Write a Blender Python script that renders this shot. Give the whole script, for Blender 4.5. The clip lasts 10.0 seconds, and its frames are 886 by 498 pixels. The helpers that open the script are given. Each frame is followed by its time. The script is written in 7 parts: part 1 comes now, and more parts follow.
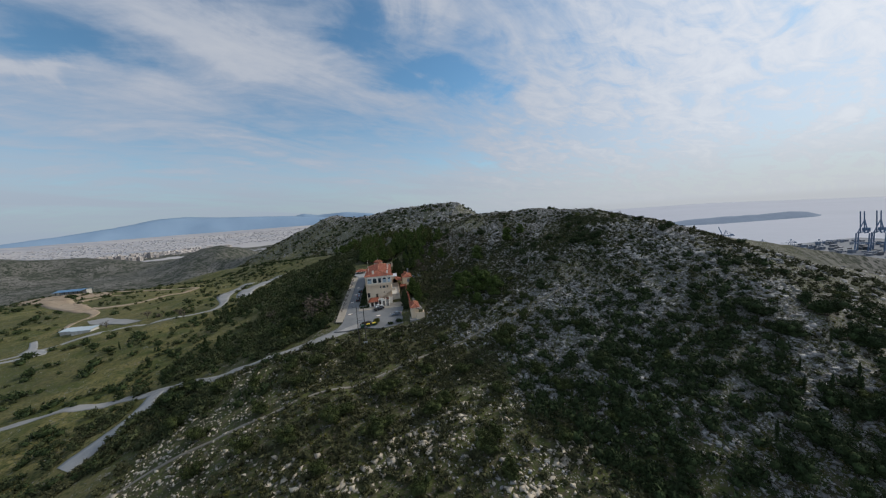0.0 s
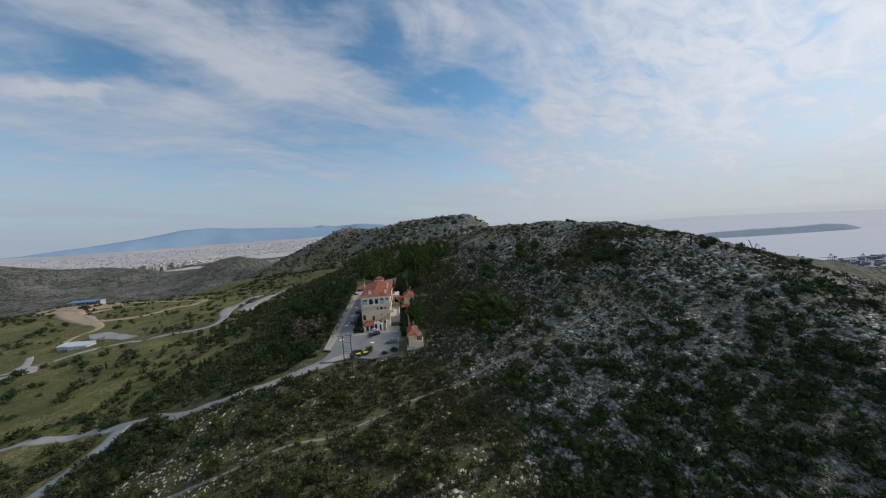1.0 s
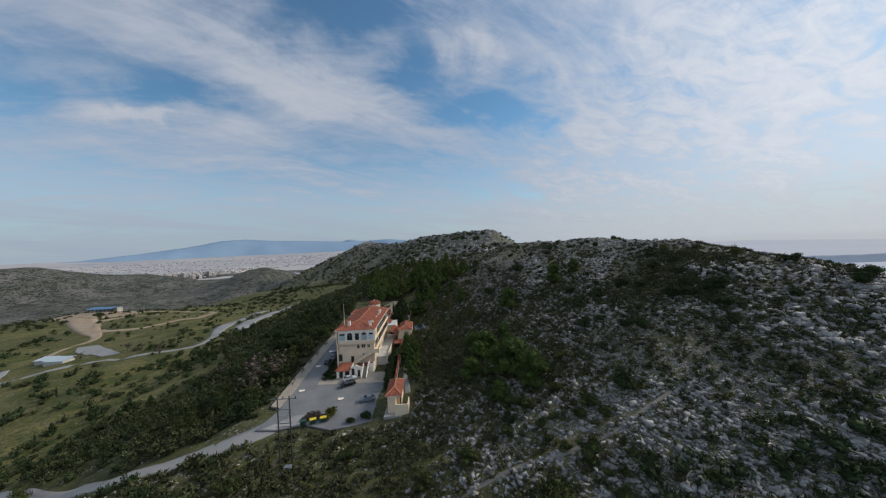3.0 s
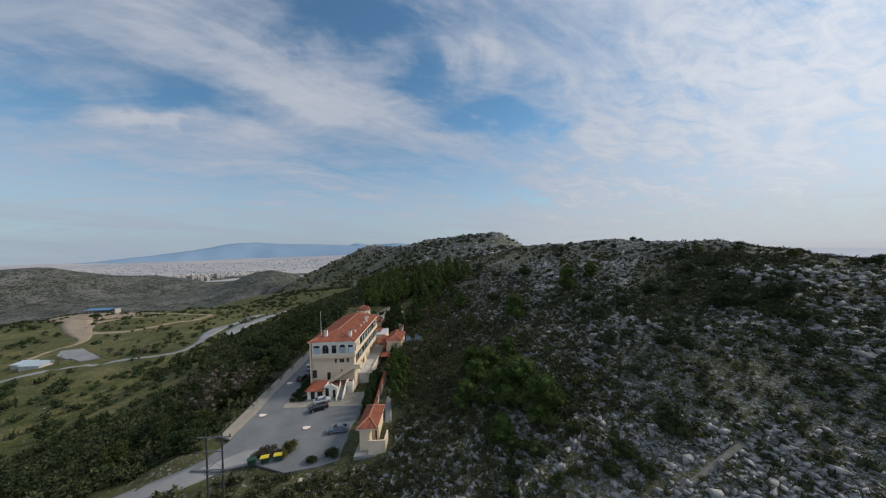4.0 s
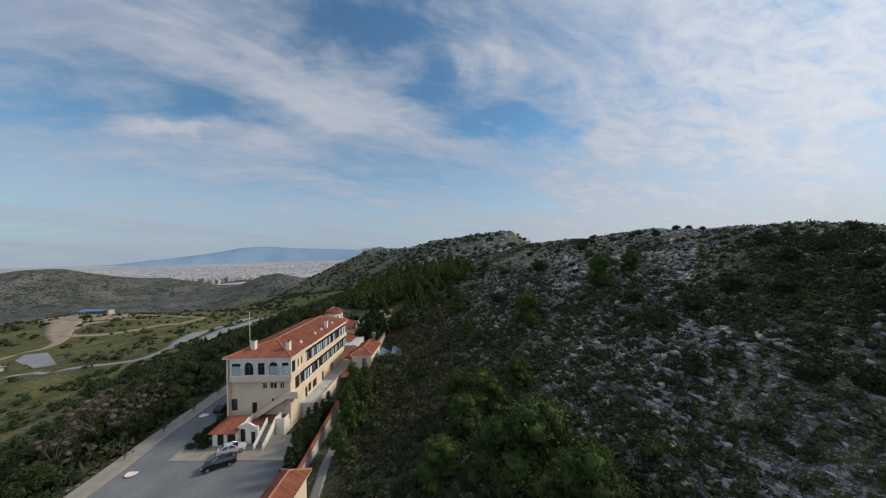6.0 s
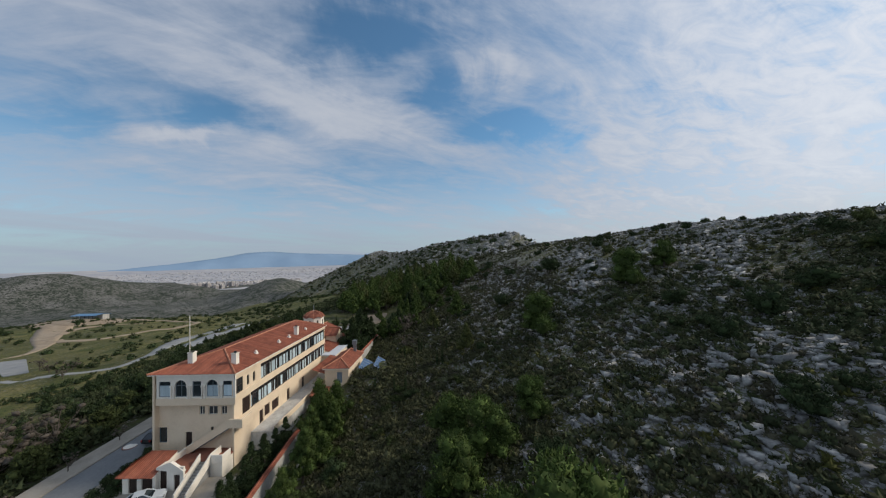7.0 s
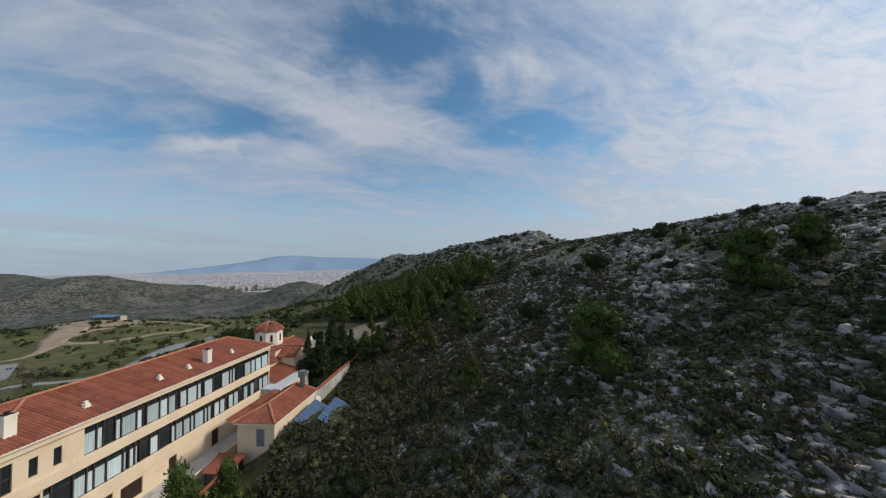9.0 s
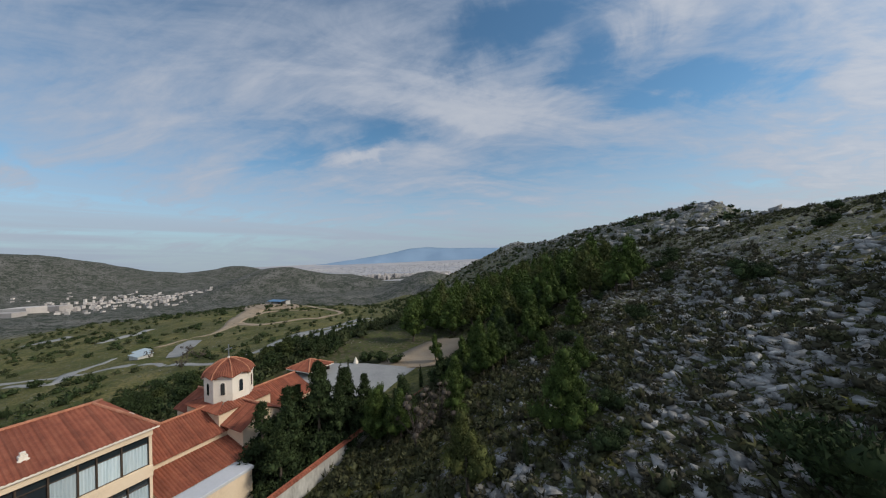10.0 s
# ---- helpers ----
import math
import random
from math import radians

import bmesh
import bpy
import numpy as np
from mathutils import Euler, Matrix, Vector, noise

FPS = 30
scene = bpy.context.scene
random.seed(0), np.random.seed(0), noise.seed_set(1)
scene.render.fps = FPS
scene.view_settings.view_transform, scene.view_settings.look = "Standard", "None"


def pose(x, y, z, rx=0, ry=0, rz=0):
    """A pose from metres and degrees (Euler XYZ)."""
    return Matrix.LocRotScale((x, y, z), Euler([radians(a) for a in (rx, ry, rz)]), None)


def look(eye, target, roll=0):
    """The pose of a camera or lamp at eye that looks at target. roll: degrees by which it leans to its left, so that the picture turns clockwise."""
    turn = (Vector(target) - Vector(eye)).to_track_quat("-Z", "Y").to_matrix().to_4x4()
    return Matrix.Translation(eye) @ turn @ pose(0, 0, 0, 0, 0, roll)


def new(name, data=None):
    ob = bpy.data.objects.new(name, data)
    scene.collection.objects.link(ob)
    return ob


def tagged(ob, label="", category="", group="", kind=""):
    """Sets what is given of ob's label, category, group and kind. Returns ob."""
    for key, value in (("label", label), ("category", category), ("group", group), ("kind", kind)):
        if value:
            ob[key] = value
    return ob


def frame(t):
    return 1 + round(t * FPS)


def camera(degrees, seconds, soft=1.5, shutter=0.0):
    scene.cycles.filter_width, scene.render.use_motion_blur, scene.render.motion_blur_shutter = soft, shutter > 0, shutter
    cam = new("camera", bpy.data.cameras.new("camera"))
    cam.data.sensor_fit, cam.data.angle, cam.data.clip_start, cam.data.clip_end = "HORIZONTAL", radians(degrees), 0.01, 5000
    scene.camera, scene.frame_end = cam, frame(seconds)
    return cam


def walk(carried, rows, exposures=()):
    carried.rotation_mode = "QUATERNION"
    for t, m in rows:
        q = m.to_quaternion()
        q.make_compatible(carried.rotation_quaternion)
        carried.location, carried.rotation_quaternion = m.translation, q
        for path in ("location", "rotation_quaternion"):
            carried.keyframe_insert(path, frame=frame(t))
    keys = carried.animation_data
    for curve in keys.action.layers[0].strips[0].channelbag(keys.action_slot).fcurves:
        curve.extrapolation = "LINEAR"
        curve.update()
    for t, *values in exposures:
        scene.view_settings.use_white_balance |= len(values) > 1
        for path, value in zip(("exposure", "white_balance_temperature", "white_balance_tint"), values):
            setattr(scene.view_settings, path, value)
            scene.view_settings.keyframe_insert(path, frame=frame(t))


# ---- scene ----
cam = camera(108.1, 10.0, soft=1.2)
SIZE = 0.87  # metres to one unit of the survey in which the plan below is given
PATH = [
    (0, (0.310, -153.960, 41.879), (0.635, -152.000, 41.646), -3.90),
    (0.5, (4.586, -147.725, 42.825), (4.859, -145.754, 42.626), -4.20),
    (1, (7.737, -138.279, 42.368), (7.975, -136.299, 42.212), -3.80),
    (1.5, (10.521, -129.159, 41.806), (10.720, -127.173, 41.686), -3.40),
    (2, (13.439, -120.096, 41.105), (13.590, -118.103, 41.021), -3.00),
    (2.5, (16.318, -111.464, 40.613), (16.427, -109.468, 40.555), -2.60),
    (3, (18.748, -103.151, 40.069), (18.828, -101.153, 40.029), -2.30),
    (4.5, (24.905, -79.804, 36.240), (24.923, -77.804, 36.242), -1.60),
    (5, (26.638, -72.767, 34.658), (26.639, -70.767, 34.667), -1.50),
    (5.5, (28.051, -65.971, 33.150), (28.036, -63.971, 33.166), -1.40),
    (7, (31.222, -45.360, 28.807), (31.169, -43.362, 28.867), -1.50),
    (7.5, (32.046, -38.956, 27.689), (31.976, -36.959, 27.764), -1.30),
    (8, (32.897, -32.780, 27.081), (32.802, -30.784, 27.164), -1.30),
    (8.5, (33.674, -26.662, 26.581), (33.546, -24.668, 26.671), -1.20),
    (9, (34.412, -19.305, 26.336), (34.228, -17.316, 26.427), -1.30),
    (9.1, (34.588, -17.373, 26.423), (34.379, -15.386, 26.512), -1.35),
    (9.2, (34.799, -14.658, 26.605), (34.553, -12.675, 26.690), -1.43),
    (9.3, (35.023, -11.282, 26.823), (34.729, -9.305, 26.904), -1.55),
    (9.4, (35.234, -7.367, 27.021), (34.883, -5.400, 27.096), -1.67),
    (9.5, (35.410, -3.035, 27.140), (34.992, -1.081, 27.211), -1.80),
    (9.6, (35.541, 1.487, 27.159), (35.045, 3.423, 27.226), -1.93),
    (9.7, (35.643, 6.037, 27.115), (35.057, 7.948, 27.178), -2.07),
    (9.8, (35.725, 10.594, 27.034), (35.038, 12.471, 27.093), -2.21),
    (9.9, (35.799, 15.136, 26.946), (35.001, 16.970, 27.000), -2.36),
    (10, (35.874, 19.642, 26.877), (34.959, 21.420, 26.926), -2.50),
]
walk(cam, [(t, look(Vector(eye) * SIZE, Vector(target) * SIZE, roll)) for t, eye, target, roll in PATH])

# ---------------------------------------------------------------- sky and sun
SUN_AZ, SUN_EL = 76.0, 34.0
world = bpy.data.worlds.new("world")
scene.world = world
world.use_nodes = True


def build_sky():
    nt = world.node_tree
    nt.nodes.clear()
    N, L = nt.nodes.new, nt.links.new

    def m(op, a, b=None, c=None, clamp=False):
        n = N("ShaderNodeMath")
        n.operation, n.use_clamp = op, clamp
        for i, v in enumerate((a, b, c)):
            if v is None:
                continue
            if isinstance(v, (int, float)):
                n.inputs[i].default_value = v
            else:
                L(v, n.inputs[i])
        return n.outputs[0]

    def ramp(v, a, b):
        n = N("ShaderNodeMapRange")
        n.interpolation_type = "SMOOTHSTEP"
        L(v, n.inputs[0])
        n.inputs[1].default_value, n.inputs[2].default_value = a, b
        return n.outputs[0]

    def mix(f, a, b):
        n = N("ShaderNodeMix")
        n.data_type = "RGBA"
        if isinstance(f, (int, float)):
            n.inputs[0].default_value = f
        else:
            L(f, n.inputs[0])
        for i, v in ((6, a), (7, b)):
            if isinstance(v, tuple):
                n.inputs[i].default_value = (*v, 1)
            else:
                L(v, n.inputs[i])
        return n.outputs[2]

    sky = N("ShaderNodeTexSky")
    sky.sky_type, sky.sun_disc = "NISHITA", False
    sky.sun_elevation, sky.sun_rotation = radians(SUN_EL), radians(SUN_AZ)
    sky.altitude, sky.air_density, sky.dust_density = 250, 1.0, 0.3
    co = N("ShaderNodeTexCoord")
    sep = N("ShaderNodeSeparateXYZ")
    L(co.outputs["Generated"], sep.inputs[0])
    dx, dy, dz = sep.outputs
    up = m("MAXIMUM", dz, 0.0)
    # the cloud sheet is laid on a level plane high above, so that it closes up towards the horizon
    q = m("ADD", up, 0.30)
    px, py = m("DIVIDE", dx, q), m("DIVIDE", dy, q)

    def sheet(sx, sy, ox, oy, detail, rough, warp=0.0, shear=0.0):
        v = N("ShaderNodeCombineXYZ")
        L(m("MULTIPLY_ADD", m("ADD", px, m("MULTIPLY", py, shear)), sx, ox), v.inputs[0])
        L(m("MULTIPLY_ADD", py, sy, oy), v.inputs[1])
        n = N("ShaderNodeTexNoise")
        n.inputs["Scale"].default_value, n.inputs["Detail"].default_value = 1.0, detail
        n.inputs["Roughness"].default_value, n.inputs["Distortion"].default_value = rough, warp
        L(v.outputs[0], n.inputs["Vector"])
        return n.outputs["Fac"]

    broad = sheet(1.35, 1.2, *BROAD, 3, 0.55, 0.9, -0.35)
    tufts = sheet(6.5, 9.5, 1.3, 8.4, 6, 0.64, 0.8, -0.2)

    def wisps(turn, along, across, ox, detail=9, rough=0.64, warp=0.9):
        """Fibres drawn out along one direction of the sheet."""
        c, k = math.cos(radians(turn)), math.sin(radians(turn))
        u = m("ADD", m("MULTIPLY", px, c), m("MULTIPLY", py, k))
        w = m("SUBTRACT", m("MULTIPLY", py, c), m("MULTIPLY", px, k))
        v = N("ShaderNodeCombineXYZ")
        L(m("MULTIPLY_ADD", u, along, ox), v.inputs[0])
        L(m("MULTIPLY", w, across), v.inputs[1])
        n = N("ShaderNodeTexNoise")
        n.inputs["Scale"].default_value, n.inputs["Detail"].default_value = 1.0, detail
        n.inputs["Roughness"].default_value, n.inputs["Distortion"].default_value = rough, warp
        L(v.outputs[0], n.inputs["Vector"])
        return n.outputs["Fac"]

    veil = wisps(33, 1.5, 4.2, 7.1)
    fibre = wisps(8, 2.2, 11.0, 3.7, 8, 0.62, 0.6)
    # thicker banks and openings of clear blue; their edges are torn by the noise
    wx = m("MULTIPLY_ADD", m("SUBTRACT", sheet(2.3, 2.7, 4.1, 9.3, 6, 0.6, 0.6), 0.5), 0.62, px)
    wy = m("MULTIPLY_ADD", m("SUBTRACT", sheet(2.6, 2.2, 8.8, 1.9, 6, 0.6, 0.6), 0.5), 0.52, py)
    bank = None
    for ax, ay, rx, ry, turn, depth in BANKS:
        c, s = math.cos(radians(turn)), math.sin(radians(turn))
        ex, ey = m("SUBTRACT", wx, ax), m("SUBTRACT", wy, ay)
        u = m("DIVIDE", m("ADD", m("MULTIPLY", ex, c), m("MULTIPLY", ey, s)), rx)
        w = m("DIVIDE", m("SUBTRACT", m("MULTIPLY", ey, c), m("MULTIPLY", ex, s)), ry)
        g = m("MULTIPLY", m("EXPONENT", m("MULTIPLY", m("ADD", m("MULTIPLY", u, u), m("MULTIPLY", w, w)), -1.0)), depth)
        bank = g if bank is None else m("ADD", bank, g)
    east = ramp(px, 0.25, 1.15)
    dens = m("ADD", m("MULTIPLY_ADD", broad, 0.42, 0.04), m("MULTIPLY", veil, 0.72))
    dens = m("ADD", dens, m("MULTIPLY", m("SUBTRACT", fibre, 0.5), 0.30))
    dens = m("ADD", dens, m("MULTIPLY", m("SUBTRACT", tufts, 0.5), m("MULTIPLY_ADD", east, 0.80, 0.20)))
    dens = m("ADD", dens, m("MULTIPLY", east, 0.16))
    dens = m("ADD", dens, bank)
    cover = m("MULTIPLY", ramp(dens, 0.26, 0.84), 0.95)
    low = ramp(dz, 0.36, 0.03)
    band = N("ShaderNodeCombineXYZ")
    L(m("MULTIPLY_ADD", px, 0.9, m("MULTIPLY", py, 0.35)), band.inputs[0])
    L(m("MULTIPLY_ADD", dz, 30.0, m("MULTIPLY", px, 1.1)), band.inputs[1])
    lines = N("ShaderNodeTexNoise")
    lines.inputs["Scale"].default_value, lines.inputs["Detail"].default_value, lines.inputs["Distortion"].default_value = 1.0, 6, 0.5
    L(band.outputs[0], lines.inputs["Vector"])
    cover = m("MAXIMUM", cover, m("MULTIPLY", low, m("MULTIPLY_ADD", ramp(lines.outputs["Fac"], 0.36, 0.62), 0.44, 0.52)))
    cover = m("MAXIMUM", cover, m("MULTIPLY", m("MULTIPLY", ramp(dz, 0.5, 0.16), east), 0.78))
    # brightness of the sheet grows towards the veiled sun
    sx, sy, sz = (math.sin(radians(SUN_AZ)) * math.cos(radians(SUN_EL)), math.cos(radians(SUN_AZ)) * math.cos(radians(SUN_EL)), math.sin(radians(SUN_EL)))
    toward = m("ADD", m("ADD", m("MULTIPLY", dx, sx), m("MULTIPLY", dy, sy)), m("MULTIPLY", dz, sz))
    glow = m("POWER", m("MAXIMUM", toward, 0.0), 5.0)
    thick = ramp(dens, 0.60, 1.08)
    white = mix(thick, CLOUD_THIN, CLOUD_THICK)
    # added fill: the unseen sheet to the south is made lighter for the house front
    bright = m("ADD", m("MULTIPLY_ADD", glow, CLOUD_GLOW, 1.0), m("MULTIPLY", m("POWER", m("MAXIMUM", m("MULTIPLY", dy, -1.0), 0.0), 1.3), SOUTH_FILL))
    lit = N("ShaderNodeVectorMath")
    lit.operation = "SCALE"
    L(white, lit.inputs[0])
    L(bright, lit.inputs["Scale"])
    warm = mix(m("MULTIPLY", glow, 0.55), lit.outputs[0], CLOUD_SUN)
    blue = N("ShaderNodeVectorMath")
    blue.operation = "MULTIPLY"
    L(sky.outputs[0], blue.inputs[0])
    blue.inputs[1].default_value = SKY_GAIN
    seen = mix(cover, blue.outputs[0], warm)
    # milky band over the horizon, and the hazy distance under it
    hazecol = mix(ramp(toward, -0.1, 0.9), HAZE_FAR, HAZE_SUN)
    seen = mix(m("MULTIPLY", ramp(dz, 0.16, -0.01), 0.78), seen, hazecol)
    seen = mix(ramp(dz, -0.002, -0.02), seen, mix(ramp(toward, 0.2, 0.85), SEA_FAR, SEA_SUN))
    bg, out = N("ShaderNodeBackground"), N("ShaderNodeOutputWorld")
    bg.inputs["Strength"].default_value = SKY_STRENGTH
    L(seen, bg.inputs["Color"])
    L(bg.outputs[0], out.inputs["Surface"])


SKY_STRENGTH = 0.10
# strength of the fill light added to the unseen southern sky
SOUTH_FILL = 0.72
SKY_GAIN = (0.75, 1.07, 1.16)
CLOUD_THIN, CLOUD_THICK, CLOUD_SUN, CLOUD_GLOW = (3.95, 4.45, 5.4), (5.1, 5.4, 6.0), (8.6, 8.6, 8.6), 0.70
HAZE_FAR, HAZE_SUN = (3.2, 3.9, 4.75), (5.2, 5.5, 5.9)
SEA_FAR, SEA_SUN = (3.4, 4.0, 4.7), (5.0, 5.25, 5.6)
BROAD = (3.3, 1.7)
BANKS = ((-0.24, 0.92, 0.28, 0.10, 6, -0.32), (0.0, 1.14, 0.13, 0.09, 40, -0.34), (0.25, 1.38, 0.26, 0.10, 4, -0.54), (0.42, 1.19, 0.18, 0.06, 10, -0.22), (-0.86, 1.16, 0.17, 0.12, -20, -0.36), (-1.24, 0.98, 0.20, 0.12, 0, -0.26),
         (-0.88, 0.93, 0.24, 0.07, 30, -0.18), (-2.1, 0.62, 0.40, 0.05, -60, -0.40), (-0.36, 1.22, 0.46, 0.12, 36, 0.27), (-1.02, 1.22, 0.13, 0.04, 15, 0.26), (0.16, 1.04, 0.10, 0.05, 50, 0.16))
build_sky()

sun = new("sun", bpy.data.lights.new("sun", "SUN"))
sun.data.energy, sun.data.angle, sun.data.color = 2.6, radians(12), (1.0, 0.91, 0.78)
sun.matrix_world = look((math.sin(radians(SUN_AZ)) * 300, math.cos(radians(SUN_AZ)) * 300, math.tan(radians(SUN_EL)) * 300), (0, 0, 0))
scene.view_settings.exposure = 0.0

# ---------------------------------------------------------------- materials


def surface(name, colours, rough=0.8, scale=1.0, fine=12.0, bump=0.2, metal=0.0, spread=0.12, islands=False, stretch=(1, 1, 1), spec=0.4):
    """Colours run from dark to light over a broad and a fine noise; spread: how far single pieces differ."""
    mt = bpy.data.materials.new(name)
    mt.use_nodes = True
    nt = mt.node_tree
    N, L = nt.nodes.new, nt.links.new
    bsdf = nt.nodes["Principled BSDF"]
    co, mp = N("ShaderNodeTexCoord"), N("ShaderNodeMapping")
    mp.inputs["Scale"].default_value = stretch
    L(co.outputs["Object"], mp.inputs[0])
    a, b = N("ShaderNodeTexNoise"), N("ShaderNodeTexNoise")
    for n, s, d in ((a, scale, 4), (b, fine, 5)):
        n.inputs["Scale"].default_value, n.inputs["Detail"].default_value = s, d
        n.inputs["Roughness"].default_value = 0.62
        L(mp.outputs[0], n.inputs["Vector"])
    mx = N("ShaderNodeMath")
    mx.operation = "MULTIPLY_ADD"
    L(a.outputs["Fac"], mx.inputs[0])
    mx.inputs[1].default_value = 0.62
    half = N("ShaderNodeMath")
    half.operation = "MULTIPLY"
    half.inputs[1].default_value = 0.38
    L(b.outputs["Fac"], half.inputs[0])
    L(half.outputs[0], mx.inputs[2])
    rp = N("ShaderNodeValToRGB")
    els = rp.color_ramp.elements
    k = len(colours)
    while len(els) < k:
        els.new(0.5)
    for i, c in enumerate(colours):
        els[i].position, els[i].color = 0.32 + 0.36 * i / max(1, k - 1), (*c, 1)
    L(mx.outputs[0], rp.inputs[0])
    hsv = N("ShaderNodeHueSaturation")
    L(rp.outputs[0], hsv.inputs["Color"])
    src = N("ShaderNodeNewGeometry").outputs["Random Per Island"] if islands else N("ShaderNodeObjectInfo").outputs["Random"]
    mr = N("ShaderNodeMapRange")
    L(src, mr.inputs[0])
    mr.inputs[3].default_value, mr.inputs[4].default_value = 1 - spread, 1 + spread
    L(mr.outputs[0], hsv.inputs["Value"])
    L(hsv.outputs[0], bsdf.inputs["Base Color"])
    bsdf.inputs["Roughness"].default_value, bsdf.inputs["Metallic"].default_value = rough, metal
    bsdf.inputs["Specular IOR Level"].default_value = spec
    if bump:
        bp = N("ShaderNodeBump")
        bp.inputs["Strength"].default_value, bp.inputs["Distance"].default_value = bump, 0.6 / fine
        L(b.outputs["Fac"], bp.inputs["Height"])
        L(bp.outputs[0], bsdf.inputs["Normal"])
    return mt


def glass(name, tint, rough=0.05):
    mt = bpy.data.materials.new(name)
    mt.use_nodes = True
    b = mt.node_tree.nodes["Principled BSDF"]
    b.inputs["Base Color"].default_value, b.inputs["Roughness"].default_value = (*tint, 1), rough
    b.inputs["Specular IOR Level"].default_value = 0.8
    return mt


def flat(name, c, rough=0.6, metal=0.0):
    return surface(name, [tuple(v * 0.86 for v in c), c, tuple(min(1, v * 1.1) for v in c)], rough, 1.5, 20, 0.06, metal, 0.04)


RENDER = surface("cream_render", [(0.60, 0.475, 0.335), (0.71, 0.575, 0.415), (0.75, 0.62, 0.455)], 0.9, 0.35, 7, 0.08, spread=0.03)
WHITE = surface("white_plaster", [(0.62, 0.57, 0.48), (0.76, 0.705, 0.61), (0.80, 0.75, 0.66)], 0.85, 0.6, 9, 0.08, spread=0.03)
TILE = surface("terracotta_tile", [(0.158, 0.048, 0.028), (0.242, 0.073, 0.040), (0.308, 0.110, 0.062)], 0.8, 0.9, 6, 0.25, spread=0.20, islands=True)
TILE_RIDGE = surface("ridge_tile", [(0.33, 0.12, 0.065), (0.42, 0.18, 0.105), (0.50, 0.25, 0.16)], 0.85, 1.2, 8, 0.2, spread=0.12, islands=True)
TERRA = surface("terracotta_paving", [(0.17, 0.065, 0.04), (0.25, 0.095, 0.06)], 0.8, 1.5, 9, 0.1)
WOOD = surface("dark_brown_wood", [(0.018, 0.010, 0.008), (0.04, 0.022, 0.016)], 0.55, 3, 30, 0.1, stretch=(1, 1, 0.2))
FRAME = surface("brown_frame", [(0.04, 0.028, 0.02), (0.075, 0.055, 0.04)], 0.5, 3, 30, 0.05)
GREYFRAME = flat("grey_blue_frame", (0.12, 0.15, 0.17), 0.5)
GLASS = glass("dark_glass", (0.02, 0.028, 0.034))
CURTAIN = surface("pale_curtain", [(0.30, 0.40, 0.44), (0.46, 0.56, 0.60), (0.55, 0.63, 0.66)], 0.7, 2.5, 9, 0.1, stretch=(1, 4, 0.12), spread=0.25)
CONCRETE = surface("grey_concrete", [(0.19, 0.185, 0.175), (0.25, 0.245, 0.235), (0.31, 0.305, 0.29)], 0.9, 0.25, 4, 0.1)
WALLGREY = surface("weathered_white_wall", [(0.26, 0.25, 0.23), (0.42, 0.41, 0.38), (0.55, 0.54, 0.50)], 0.9, 0.5, 4, 0.15, stretch=(1, 1, 0.4))
ASPHALT = surface("pale_worn_asphalt", [(0.115, 0.122, 0.128), (0.155, 0.162, 0.166), (0.20, 0.205, 0.205)], 0.9, 0.18, 3, 0.1)
ASPHALT_DARK = surface("asphalt_patch", [(0.10, 0.11, 0.118), (0.14, 0.15, 0.156)], 0.9, 0.3, 5, 0.1)
PAVING = surface("beige_paving", [(0.21, 0.185, 0.15), (0.28, 0.25, 0.205), (0.33, 0.295, 0.245)], 0.9, 0.5, 6, 0.1)
ROADGREY = surface("pale_road", [(0.187, 0.191, 0.195), (0.257, 0.261, 0.257), (0.312, 0.312, 0.304)], 0.9, 0.12, 2.5, 0.05)
DIRT = surface("pale_dirt", [(0.195, 0.145, 0.098), (0.29, 0.225, 0.155), (0.345, 0.28, 0.205)], 0.95, 0.12, 1.7, 0.2)
ROCK = surface("grey_limestone", [(0.108, 0.106, 0.101), (0.270, 0.265, 0.250), (0.450, 0.441, 0.419)], 0.92, 0.8, 3.5, 0.5, spread=0.3, islands=True)
STONE_WARM = surface("pale_warm_stone", [(0.242, 0.215, 0.165), (0.396, 0.352, 0.281), (0.506, 0.462, 0.385)], 0.92, 1.2, 5, 0.4, spread=0.25, islands=True)
SCRUB = surface("grey_green_scrub", [(0.030, 0.033, 0.016), (0.059, 0.062, 0.031), (0.095, 0.097, 0.049)], 0.9, 0.5, 4, 0, spread=0.45, islands=True, spec=0.1)
SCRUB_BROWN = surface("brown_scrub", [(0.034, 0.032, 0.022), (0.062, 0.058, 0.038), (0.095, 0.089, 0.058)], 0.9, 0.5, 4, 0, spread=0.4, islands=True, spec=0.1)
SCRUB_YELLOW = surface("yellow_green_scrub", [(0.044, 0.049, 0.014), (0.078, 0.080, 0.023), (0.122, 0.112, 0.035)], 0.9, 0.5, 4, 0, spread=0.4, islands=True, spec=0.1)
PINE = surface("pine_needles", [(0.029, 0.048, 0.012), (0.057, 0.086, 0.021), (0.101, 0.135, 0.035)], 0.85, 0.6, 5, 0, spread=0.5, islands=True, spec=0.15)
PINE_DARK = surface("dark_evergreen_leaves", [(0.016, 0.027, 0.012), (0.031, 0.047, 0.018), (0.053, 0.075, 0.028)], 0.85, 0.6, 5, 0, spread=0.5, islands=True, spec=0.15)
OLIVE = surface("olive_leaves", [(0.042, 0.053, 0.019), (0.070, 0.082, 0.026), (0.103, 0.108, 0.036)], 0.85, 0.6, 5, 0, spread=0.4, islands=True, spec=0.15)
